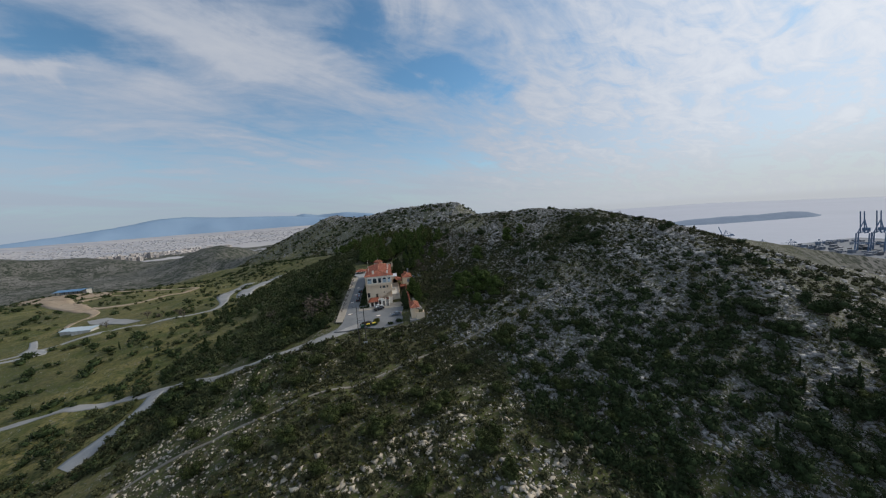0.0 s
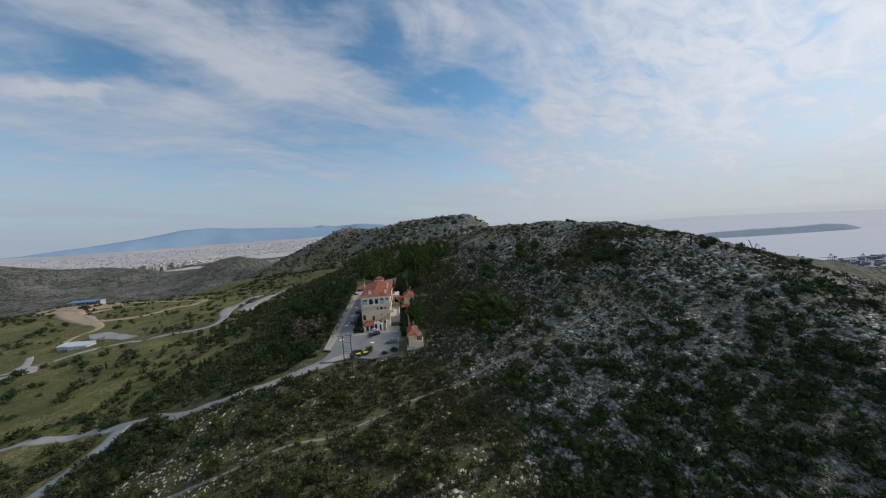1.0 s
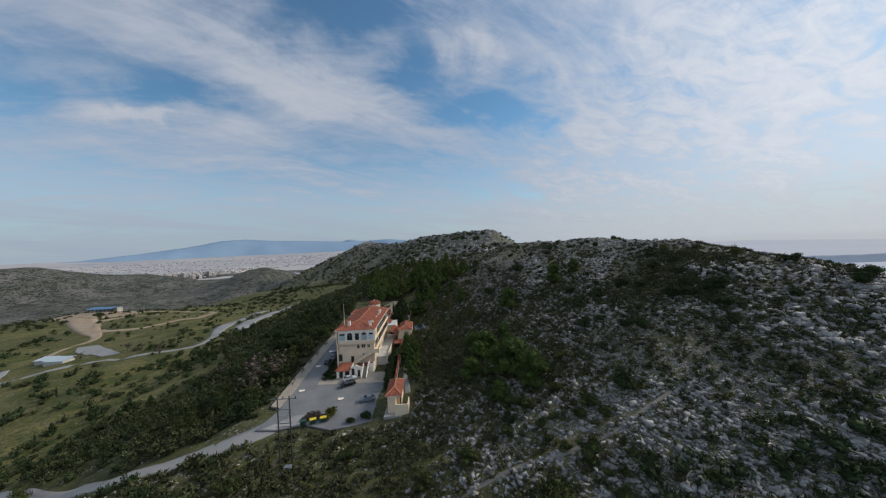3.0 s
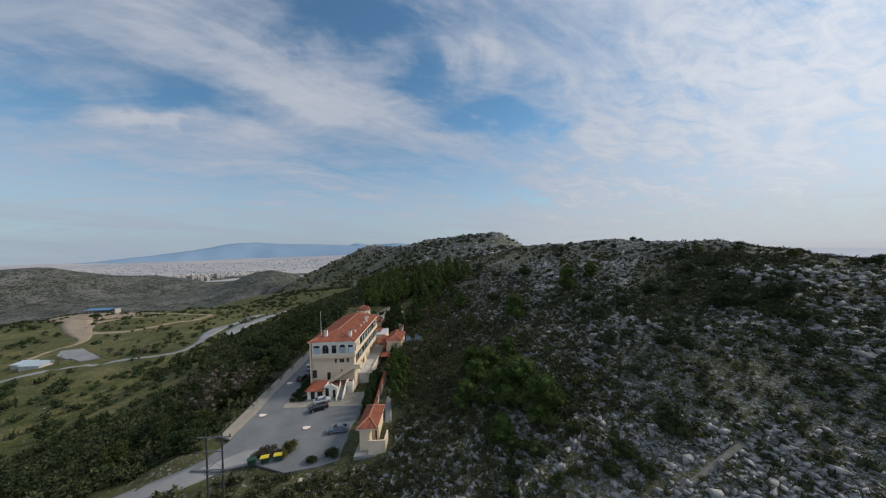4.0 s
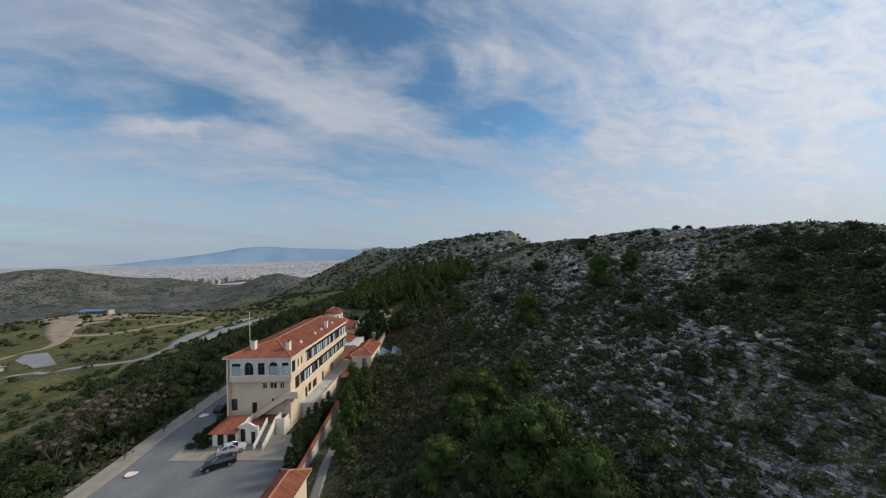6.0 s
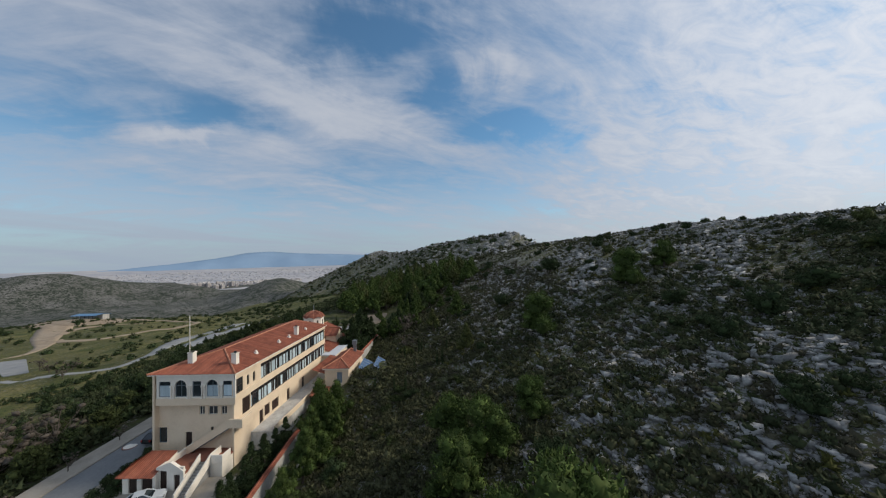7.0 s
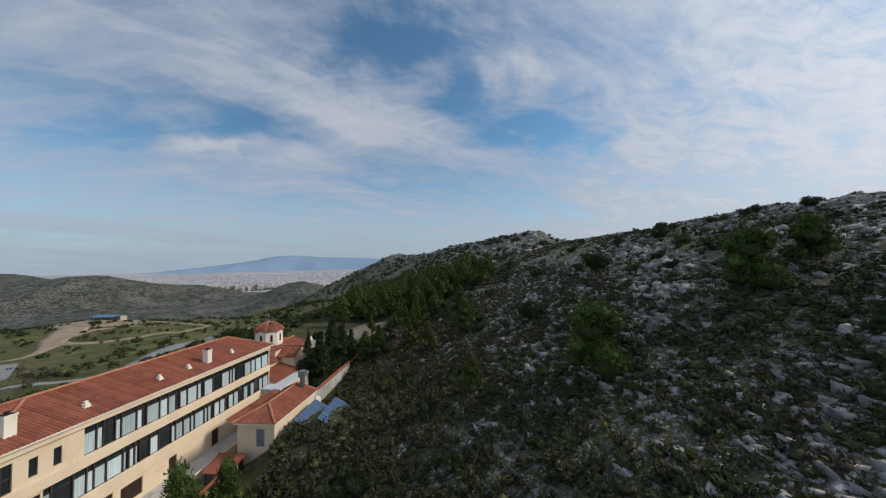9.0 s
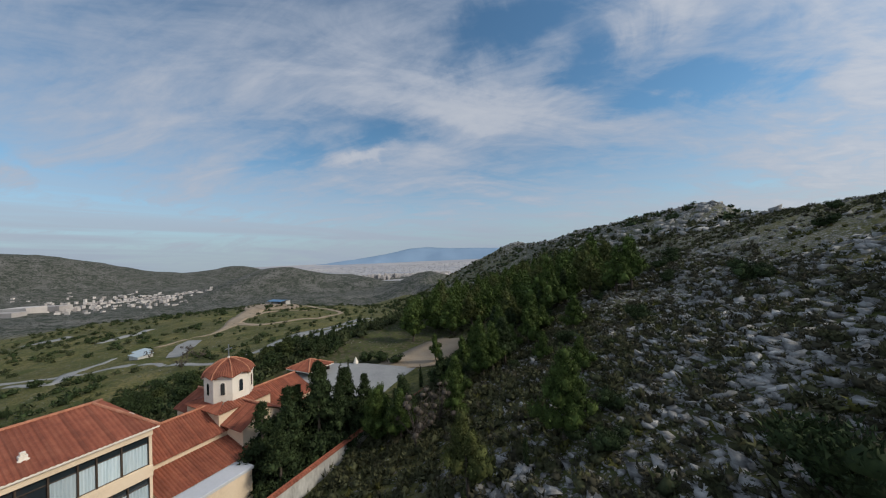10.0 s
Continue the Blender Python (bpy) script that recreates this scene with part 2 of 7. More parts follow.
OLIVE_DARK = surface("dark_olive_leaves", [(0.025, 0.034, 0.013), (0.045, 0.058, 0.019), (0.074, 0.088, 0.031)], 0.85, 0.6, 5, 0, spread=0.5, islands=True, spec=0.15)
BARE = surface("bare_twigs", [(0.042, 0.036, 0.029), (0.080, 0.067, 0.054), (0.120, 0.102, 0.083)], 0.9, 0.8, 6, 0, spread=0.35, islands=True, spec=0.1)
BARK = surface("bark", [(0.05, 0.04, 0.032), (0.11, 0.09, 0.07)], 0.95, 3, 18, 0.5, stretch=(1, 1, 0.3))
STEEL = flat("galvanised_steel", (0.22, 0.24, 0.26), 0.45, 0.6)
DARKWOODPOLE = flat("dark_pole_timber", (0.035, 0.032, 0.030), 0.8)
PANEL = glass("solar_collector_glass", (0.045, 0.085, 0.16), 0.12)
BLUEROOF = surface("blue_sheet_roof", [(0.07, 0.16, 0.28), (0.10, 0.22, 0.37)], 0.5, 0.3, 4, 0.1)
YELLOW = flat("yellow_plastic", (0.62, 0.46, 0.03), 0.5)
GREENP = flat("dark_green_plastic", (0.02, 0.06, 0.035), 0.5)
BLACKP = flat("black_rubber", (0.012, 0.012, 0.012), 0.7)
CAR_SILVER = flat("silver_blue_car_paint", (0.22, 0.27, 0.33), 0.25, 0.5)
CAR_BLACK = flat("black_car_paint", (0.010, 0.011, 0.013), 0.2, 0.1)
CAR_WHITE = flat("silver_white_car_paint", (0.55, 0.58, 0.60), 0.3, 0.2)
CHROME = flat("alloy", (0.4, 0.41, 0.42), 0.3, 0.8)
LAMPRED = flat("red_lens", (0.30, 0.02, 0.015), 0.3)
CITY = surface("pale_city_render", [(0.36, 0.33, 0.31), (0.48, 0.44, 0.41), (0.56, 0.53, 0.50)], 0.9, 0.02, 0.2, 0, spread=0.3, islands=True)
# far mountains: the blue of the haze is put into the base colour
HAZE_BLUE = surface("haze_blue_mountain", [(0.202, 0.299, 0.414), (0.246, 0.343, 0.458)], 1.0, 0.0012, 0.006, 0, spec=0.0)
# plain paled in its base colour to stand for haze
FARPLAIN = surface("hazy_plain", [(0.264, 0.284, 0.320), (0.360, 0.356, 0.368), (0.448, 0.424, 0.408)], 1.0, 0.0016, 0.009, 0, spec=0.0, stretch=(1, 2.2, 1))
# the sea's base colour is lifted towards the sky to carry the haze
SEA = surface("haze_pale_sea", [(0.37, 0.39, 0.44), (0.41, 0.43, 0.48)], 0.9, 0.001, 0.02, 0.02, spec=0.15)
THICKET = surface("grey_green_thicket", [(0.025, 0.034, 0.015), (0.046, 0.057, 0.026), (0.079, 0.088, 0.043)], 0.9, 0.15, 3, 0, spread=0.5, islands=True, spec=0.1)
# far suburbs: low-contrast pale colour carries the haze
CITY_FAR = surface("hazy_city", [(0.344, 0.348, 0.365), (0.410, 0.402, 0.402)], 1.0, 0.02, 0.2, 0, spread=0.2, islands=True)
TRACK = surface("dusty_track", [(0.13, 0.12, 0.098), (0.19, 0.175, 0.145), (0.25, 0.235, 0.20)], 0.95, 0.3, 2.5, 0.2)
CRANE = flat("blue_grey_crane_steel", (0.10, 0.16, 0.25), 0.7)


def ground_material():
    """Limestone hillside: the attribute 'rocky' bares the stone, 'grass' greens the ground, 'dirt' makes it pale."""
    mt = bpy.data.materials.new("hillside_ground")
    mt.use_nodes = True
    nt = mt.node_tree
    N, L = nt.nodes.new, nt.links.new
    bsdf = nt.nodes["Principled BSDF"]
    co = N("ShaderNodeTexCoord")

    def noise_at(scale, detail=5, rough=0.62):
        n = N("ShaderNodeTexNoise")
        n.inputs["Scale"].default_value, n.inputs["Detail"].default_value, n.inputs["Roughness"].default_value = scale, detail, rough
        L(co.outputs["Object"], n.inputs["Vector"])
        return n.outputs["Fac"]

    def ramp(v, a, b):
        n = N("ShaderNodeMapRange")
        n.interpolation_type = "SMOOTHSTEP"
        L(v, n.inputs[0])
        n.inputs[1].default_value, n.inputs[2].default_value = a, b
        return n.outputs[0]

    def mix(f, a, b):
        n = N("ShaderNodeMix")
        n.data_type = "RGBA"
        L(f, n.inputs[0])
        for i, v in ((6, a), (7, b)):
            if isinstance(v, tuple):
                n.inputs[i].default_value = (*v, 1)
            else:
                L(v, n.inputs[i])
        return n.outputs[2]

    def math2(op, a, b):
        n = N("ShaderNodeMath")
        n.operation = op
        for i, v in enumerate((a, b)):
            if isinstance(v, (int, float)):
                n.inputs[i].default_value = v
            else:
                L(v, n.inputs[i])
        return n.outputs[0]

    def attribute(name):
        n = N("ShaderNodeAttribute")
        n.attribute_name = name
        return n.outputs["Fac"]

    rocky, grass, dirt = attribute("rocky"), attribute("grass"), attribute("dirt")
    far = attribute("far")
    def cells(scale, feature):
        n = N("ShaderNodeTexVoronoi")
        n.feature = feature
        n.inputs["Scale"].default_value = scale
        L(torn.outputs[0], n.inputs["Vector"])
        return n.outputs["Distance"] if feature == "DISTANCE_TO_EDGE" else n.outputs["Color"]

    wob = N("ShaderNodeTexNoise")
    wob.inputs["Scale"].default_value, wob.inputs["Detail"].default_value = 1.4, 4
    L(co.outputs["Object"], wob.inputs["Vector"])
    torn = N("ShaderNodeVectorMath")
    torn.operation = "MULTIPLY_ADD"
    L(wob.outputs["Color"], torn.inputs[0])
    torn.inputs[1].default_value = (0.9, 0.9, 0.5)
    L(co.outputs["Object"], torn.inputs[2])
    earth = mix(ramp(noise_at(0.35), 0.35, 0.65), (0.062, 0.056, 0.038), (0.115, 0.100, 0.068))
    herb = mix(ramp(noise_at(0.22), 0.35, 0.65), (0.036, 0.045, 0.017), (0.074, 0.086, 0.028))
    low = mix(ramp(noise_at(1.1), 0.36, 0.56), earth, herb)
    meadow = mix(ramp(noise_at(0.05, 7, 0.7), 0.38, 0.62), (0.076, 0.088, 0.026), (0.185, 0.158, 0.066))
    meadow = mix(ramp(noise_at(0.9), 0.42, 0.66), meadow, (0.040, 0.052, 0.018))
    base = mix(grass, low, meadow)
    stone = mix(ramp(noise_at(2.6, 6, 0.7), 0.34, 0.66), (0.12, 0.118, 0.112), (0.42, 0.41, 0.385))
    # single stones of two sizes, lying in drifts; earth and dark cracks between them
    drift = math2("ADD", math2("MULTIPLY", noise_at(0.28, 6, 0.7), 1.5), math2("SUBTRACT", math2("MULTIPLY", rocky, 0.62), 0.78))
    for scale, share, crack in ((1.9, 0.50, 0.10), (4.4, 0.95, 0.13)):
        sep = N("ShaderNodeSeparateColor")
        L(cells(scale, "F1"), sep.inputs[0])
        chosen = ramp(math2("SUBTRACT", math2("MULTIPLY", drift, share), sep.outputs[0]), -0.02, 0.03)
        solid = ramp(cells(scale, "DISTANCE_TO_EDGE"), crack * 0.35, crack)
        tone = mix(sep.outputs[1], (0.40, 0.40, 0.40), (0.95, 0.95, 0.95))
        hue = N("ShaderNodeMix")
        hue.data_type, hue.blend_type = "RGBA", "MULTIPLY"
        hue.inputs[0].default_value = 1.0
        L(stone, hue.inputs[6])
        L(tone, hue.inputs[7])
        base = mix(math2("MULTIPLY", chosen, solid), base, hue.outputs[2])
    # wider stands of shrubs and bare ground, as seen from far away
    patch = ramp(noise_at(0.045, 8, 0.72), 0.48, 0.56)
    farland = mix(patch, (0.130, 0.127, 0.112), (0.052, 0.060, 0.046))
    farland = mix(ramp(noise_at(0.012, 6, 0.7), 0.50, 0.62), farland, (0.165, 0.158, 0.146))
    farland = mix(ramp(noise_at(0.16, 4, 0.7), 0.52, 0.58), farland, (0.024, 0.032, 0.022))
    dots = N("ShaderNodeTexVoronoi")
    dots.inputs["Scale"].default_value = 0.15
    L(co.outputs["Object"], dots.inputs["Vector"])
    farland = mix(math2("MULTIPLY", ramp(dots.outputs["Distance"], 0.42, 0.30), ramp(noise_at(0.03, 5, 0.7), 0.40, 0.56)), farland, (0.020, 0.028, 0.019))
    base = mix(far, base, farland)
    base = mix(dirt, base, mix(ramp(noise_at(0.3), 0.35, 0.65), (0.22, 0.17, 0.12), (0.36, 0.30, 0.22)))
    L(base, bsdf.inputs["Base Color"])
    bsdf.inputs["Roughness"].default_value, bsdf.inputs["Specular IOR Level"].default_value = 0.95, 0.1
    bp = N("ShaderNodeBump")
    bp.inputs["Strength"].default_value, bp.inputs["Distance"].default_value = 0.6, 0.35
    L(noise_at(1.6, 7, 0.7), bp.inputs["Height"])
    L(bp.outputs[0], bsdf.inputs["Normal"])
    return mt


GROUND = ground_material()

# ---------------------------------------------------------------- building blocks


def part(name, bm, material, parent=None, label="", smooth=False):
    """Links a bmesh, given in world places, as one mesh object; under its thing or part where there is one."""
    off = Vector((0, 0, 0))
    up = parent
    while up is not None:
        off += up.location
        up = up.parent
    me = bpy.data.meshes.new(name)
    if off.length:
        bmesh.ops.translate(bm, verts=bm.verts, vec=-off)
    bm.normal_update()
    bm.to_mesh(me)
    bm.free()
    me.materials.append(material)
    if smooth:
        me.polygons.foreach_set("use_smooth", [True] * len(me.polygons))
    ob = new(name, me)
    if parent is not None:
        ob.parent = parent
    if label:
        tagged(ob, label)
    return ob


def sheet_part(name, verts, faces, material, parent=None, label="", smooth=False):
    me = bpy.data.meshes.new(name)
    me.from_pydata([tuple(map(float, v)) for v in verts], [], faces)
    me.materials.append(material)
    if smooth:
        me.polygons.foreach_set("use_smooth", [True] * len(me.polygons))
    ob = new(name, me)
    if parent is not None:
        ob.parent = parent
    if label:
        tagged(ob, label)
    return ob


def thing(name, label, category, at=(0, 0, 0), group="", kind=""):
    ob = new(name)
    ob.empty_display_size = 0.3
    ob.location = at
    return tagged(ob, label, category, group, kind)


def box(bm, x0, x1, y0, y1, z0, z1):
    vs = [bm.verts.new(p) for p in ((x0, y0, z0), (x1, y0, z0), (x1, y1, z0), (x0, y1, z0), (x0, y0, z1), (x1, y0, z1), (x1, y1, z1), (x0, y1, z1))]
    for f in ((0, 3, 2, 1), (4, 5, 6, 7), (0, 1, 5, 4), (1, 2, 6, 5), (2, 3, 7, 6), (3, 0, 4, 7)):
        bm.faces.new([vs[i] for i in f])
    return vs


def boxes(*rows):
    bm = bmesh.new()
    for r in rows:
        box(bm, *r)
    return bm


def softened(bm, width=0.04, segments=1):
    bmesh.ops.bevel(bm, geom=bm.edges[:], offset=width, segments=segments, affect="EDGES", clamp_overlap=True)
    return bm


def prism(bm, outline, vec):
    """A flat outline (world places, in order) pushed along vec."""
    a = [bm.verts.new(p) for p in outline]
    b = [bm.verts.new(Vector(p) + Vector(vec)) for p in outline]
    n = len(a)
    bm.faces.new(a[::-1])
    bm.faces.new(b)
    for i in range(n):
        bm.faces.new((a[i], a[(i + 1) % n], b[(i + 1) % n], b[i]))
    return bm


def tube(bm, p0, p1, r0, r1=None, n=8, caps=True):
    p0, p1 = Vector(p0), Vector(p1)
    r1 = r0 if r1 is None else r1
    d = (p1 - p0).normalized()
    u = d.orthogonal().normalized()
    w = d.cross(u)
    a, b = [], []
    for i in range(n):
        c, s = math.cos(2 * math.pi * i / n), math.sin(2 * math.pi * i / n)
        a.append(bm.verts.new(p0 + (u * c + w * s) * r0))
        b.append(bm.verts.new(p1 + (u * c + w * s) * r1))
    for i in range(n):
        bm.faces.new((a[i], a[(i + 1) % n], b[(i + 1) % n], b[i]))
    if caps:
        bm.faces.new(a[::-1])
        bm.faces.new(b)
    return bm


# ---------------------------------------------------------------- the lie of the land
def smooth_table(v, xs, ys):
    """Runs smoothly through a short table of heights or distances."""
    v = np.asarray(v, float)
    xs, ys = np.array(xs, float), np.array(ys, float)
    slope = np.gradient(ys, xs)
    i = np.clip(np.searchsorted(xs, v) - 1, 0, len(xs) - 2)
    h = xs[i + 1] - xs[i]
    t = np.clip((v - xs[i]) / h, 0, 1)
    return (2 * t**3 - 3 * t**2 + 1) * ys[i] + (t**3 - 2 * t**2 + t) * h * slope[i] + (-2 * t**3 + 3 * t**2) * ys[i + 1] + (t**3 - t**2) * h * slope[i + 1]


Y_SHELF = (-420, -160, -80, -40, -20, 0, 30, 60, 100, 200, 300, 500, 700, 1000)
Z_SHELF = (-30, -14, -8.0, -3.6, -1.3, -0.05, 1.9, 3.9, 5.0, 4.0, -7, -40, -74, -112)
Y_FOOT = (-420, -160, -85, -40, -20, 10, 40, 100, 200, 350, 520, 620, 700, 1000)
X_FOOT = (140, 70, 36, 14, 8, 10, 6, 2, -24, -108, -250, -335, -385, -600)
Y_CREST = (-420, -200, -120, -85, -60, -40, -20, 20, 60, 120, 195, 250, 330, 410, 480, 530, 622, 690, 760, 1000)
Z_CREST = (-60, -30, 0, 13, 24, 30.5, 35, 39.2, 41.8, 41.4, 41.5, 55, 56, 55, 47, 46.5, 45, 28, -8, -100)
Y_EDGE = (-420, -160, -80, -40, -10, 30, 60, 100, 200, 350, 520, 700, 1000)
X_EDGE = (10, -10, -22, -32, -26, -25, -26, -27, -34, -125, -280, -445, -650)
FALL_D = (0, 15, 40, 90, 200, 330, 460, 800, 1400, 4000)
FALL_Z = (0, -3, -11, -25, -33, -38, -45, -78, -105, -112)
MOUNDS = (  # x, y, half width, half depth, turn, height
    (-1480, 1100, 300, 240, 35, 122), (-1120, 1330, 230, 150, -40, 46), (-650, 1190, 150, 260, 25, 78), (-3150, 450, 650, 840, 0, 280), (15, 23, 8, 9, 0, 2.6),
    (-2900, 1750, 420, 300, 0, 120), (-430, 355, 110, 80, 0, 9), (-1100, 260, 260, 160, 0, 12), (-900, 820, 170, 140, 0, 20), (-395, 300, 130, 100, 0, 4.5), (12.5, 17.5, 5.5, 7, 0, 2.6), (195, -32, 40, 36, 0, -4))


def land(x, y):
    """Height of the ground."""
    x, y = np.asarray(x, float), np.asarray(y, float)
    p, foot, crest, edge = (smooth_table(y, a, b) for a, b in ((Y_SHELF, Z_SHELF), (Y_FOOT, X_FOOT), (Y_CREST, Z_CREST), (Y_EDGE, X_EDGE)))
    steep = np.interp(y, (-100, -40, 0, 40, 120, 220, 520, 1000), (0.30, 0.34, 0.345, 0.37, 0.38, 0.40, 0.50, 0.50))
    d = x - foot
    rise = p + steep * 0.5 * (d + np.sqrt(d * d + 60)) - steep * 2.0
    top = foot + (crest - p) / steep
    back = crest - np.maximum(0, x - top) * np.interp(y, (-60, -20, 15, 50, 90, 190, 235, 300, 400), (0.27, 0.29, 0.37, 0.30, 0.20, 0.24, 0.80, 0.66, 0.40))
    k = 5.0
    rise = -k * np.logaddexp(-rise / k, -back / k)
    s = edge - x
    fall = np.interp(np.maximum(0, s), FALL_D, FALL_Z)
    drop = np.clip((y - 420) / 700, 0, 1) ** 1.2 * np.clip(s / 250, 0, 1) * -60
    z = np.where(s > 0, p + fall * np.clip(1 - (p + 4) / -160, 0.3, 1) + drop, rise)
    z = np.maximum(z, np.interp(x, (150, 420), (-116, -150)))
    for cx, cy, a, b, turn, h in MOUNDS:
        c, w = math.cos(radians(turn)), math.sin(radians(turn))
        u, v = (x - cx) * c + (y - cy) * w, (y - cy) * c - (x - cx) * w
        z = z + h * np.exp(-(u / a) ** 2 - (v / b) ** 2)
    return z


def wild(x, y):
    """1 on natural ground, 0 on the levelled yard and its road."""
    x, y = np.asarray(x, float), np.asarray(y, float)
    a = np.clip((np.maximum(np.maximum(-27 - x, x - 7.5), np.maximum(-33 - y, y - 78))) / 6, 0, 1)
    return a


LATTICE = {}


def waves(x, y, scales, seed):
    """Sum of noise; cheap value noise on a lattice."""
    z = np.zeros_like(x, float)
    for level, (size, amp) in enumerate(scales):
        tab = LATTICE.setdefault((seed, level), np.random.RandomState(seed * 31 + level).rand(256, 256))
        u, v = x / size + 100, y / size + 100
        i, j = np.floor(u).astype(int), np.floor(v).astype(int)
        fu, fv = u - i, v - j
        fu, fv = fu * fu * (3 - 2 * fu), fv * fv * (3 - 2 * fv)
        g = lambda a, b: tab[a % 256, b % 256]
        z += amp * ((g(i, j) * (1 - fu) + g(i + 1, j) * fu) * (1 - fv) + (g(i, j + 1) * (1 - fu) + g(i + 1, j + 1) * fu) * fv - 0.5)
    return z


def terrain(x, y):
    x, y = np.asarray(x, float), np.asarray(y, float)
    r = np.hypot(x - 20, y + 20)
    big = np.clip((r - 150) / 500, 0, 1)
    rough = waves(x, y, ((26, 2.2), (11, 1.3), (4.5, 0.75)), 5) * (1 - 0.4 * big) + waves(x, y, ((160, 16), (70, 8), (33, 4)), 9) * big * np.clip((-x - 60) / 300 + (y - 300) / 300, 0.15, 1)
    return land(x, y) + rough * wild(x, y)


def ground_at(x, y):
    return float(terrain(np.array([x]), np.array([y]))[0])


def graded(lo, hi, fine_lo, fine_hi, step, grow):
    v = list(np.arange(fine_lo, fine_hi + 0.01, step))
    s = step
    while v[-1] < hi:
        s *= grow
        v.append(v[-1] + s)
    s = step
    while v[0] > lo:
        s *= grow
        v.insert(0, v[0] - s)
    return np.array(v)


def build_ground():
    gx, gy = graded(-4300, 1500, -70, 135, 1.5, 1.035), graded(-700, 3600, -155, 130, 1.5, 1.03)
    X, Y = np.meshgrid(gx, gy)
    Z = terrain(X, Y)
    nx, ny = len(gx), len(gy)
    me = bpy.data.meshes.new("ground")
    idx = np.arange(nx * ny).reshape(ny, nx)
    quads = np.stack([idx[:-1, :-1], idx[:-1, 1:], idx[1:, 1:], idx[1:, :-1]], -1).reshape(-1, 4)
    me.from_pydata(np.stack([X, Y, Z], -1).reshape(-1, 3).tolist(), [], quads.tolist())
    me.polygons.foreach_set("use_smooth", [True] * len(me.polygons))
    hill = np.clip((X - smooth_table(Y, Y_FOOT, X_FOOT)) / 30, 0, 1)
    pat = waves(X, Y, ((45, 0.8), (18, 0.7), (7, 0.4)), 21)
    rocky = np.clip(hill * (0.66 + pat) + 0.20 + 0.2 * np.clip((X - 90) / 30, 0, 1), 0, 1.2)
    rocky = rocky - 0.20 * np.clip((Y - 25) / 30, 0, 1) * np.clip((160 - Y) / 40, 0, 1)
    rocky = np.where(X < smooth_table(Y, Y_EDGE, X_EDGE) - 8, 0.05, rocky)
    meadow = np.clip((-62 - X) / 40, 0, 1) * np.clip(0.9 + 1.3 * waves(X, Y, ((60, 0.8), (25, 0.6)), 33), 0, 1)
    meadow = np.maximum(meadow, np.clip(waves(X, Y, ((38, 1.2), (16, 0.8)), 44) * 2.2 - 0.12, 0, 0.75) * (X > 0))
    far = np.clip((np.hypot(X + 200, Y - 200) - 480) / 200, 0, 1)
    dirt = np.zeros_like(X)
    for name, v in (("rocky", rocky), ("grass", meadow), ("far", far), ("dirt", dirt)):
        at = me.attributes.new(name, "FLOAT", "POINT")
        at.data.foreach_set("value", v.reshape(-1).astype(np.float32))
    me.materials.append(GROUND)
    tagged(new("ground", me), "rocky Mediterranean hillside with scrub, grass and pale limestone", "ground", kind="structure")


build_ground()


def ribbon(name, line, widths, material, label, category, lift=0.12, step=2.5, thick=0.5, level=False):
    """A road or path draped on the ground along a line of (x, y)."""
    pts = [Vector((a, b, 0)) for a, b in line]
    dense, wid = [], []
    for i in range(len(pts) - 1):
        p0, p1, p2, p3 = pts[max(0, i - 1)], pts[i], pts[i + 1], pts[min(len(pts) - 1, i + 2)]
        n = max(2, int((p2 - p1).length / step))
        for k in range(n + (i == len(pts) - 2)):
            t = k / n
            dense.append(0.5 * ((2 * p1) + (p2 - p0) * t + (2 * p0 - 5 * p1 + 4 * p2 - p3) * t * t + (3 * p1 - p0 - 3 * p2 + p3) * t**3))
            wid.append(widths[i] * (1 - t) + widths[min(i + 1, len(widths) - 1)] * t)
    verts, faces = [], []
    across = 5
    for i, p in enumerate(dense):
        d = (dense[min(i + 1, len(dense) - 1)] - dense[max(i - 1, 0)]).normalized()
        nrm = Vector((-d.y, d.x, 0))
        mid = ground_at(p.x, p.y)
        for k in range(across):
            o = p + nrm * wid[i] * (k / (across - 1) - 0.5)
            z = max(ground_at(o.x, o.y), mid - 1.2)
            verts.append((o.x, o.y, z + lift))
        a, b = verts[-across], verts[-1]
        verts.append((a[0], a[1], a[2] - thick))
        verts.append((b[0], b[1], b[2] - thick))
    m = across + 2
    for i in range(len(dense) - 1):
        for k in range(across - 1):
            q = i * m + k
            faces.append((q, q + m, q + m + 1, q + 1))
        q = i * m
        faces.append((q + across, q + across + m, q + m, q))
        faces.append((q + across - 1, q + across - 1 + m, q + across + 1 + m, q + across + 1))
    ob = sheet_part(name, verts, faces, material, None, "", True)
    return tagged(ob, label, category, kind="structure")

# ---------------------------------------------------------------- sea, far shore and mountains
tagged(part("sea", boxes((150, 5700, -3600, 5700, -137, -136)), SEA), "calm sea, pale with haze put into its colour", "sea", kind="structure")


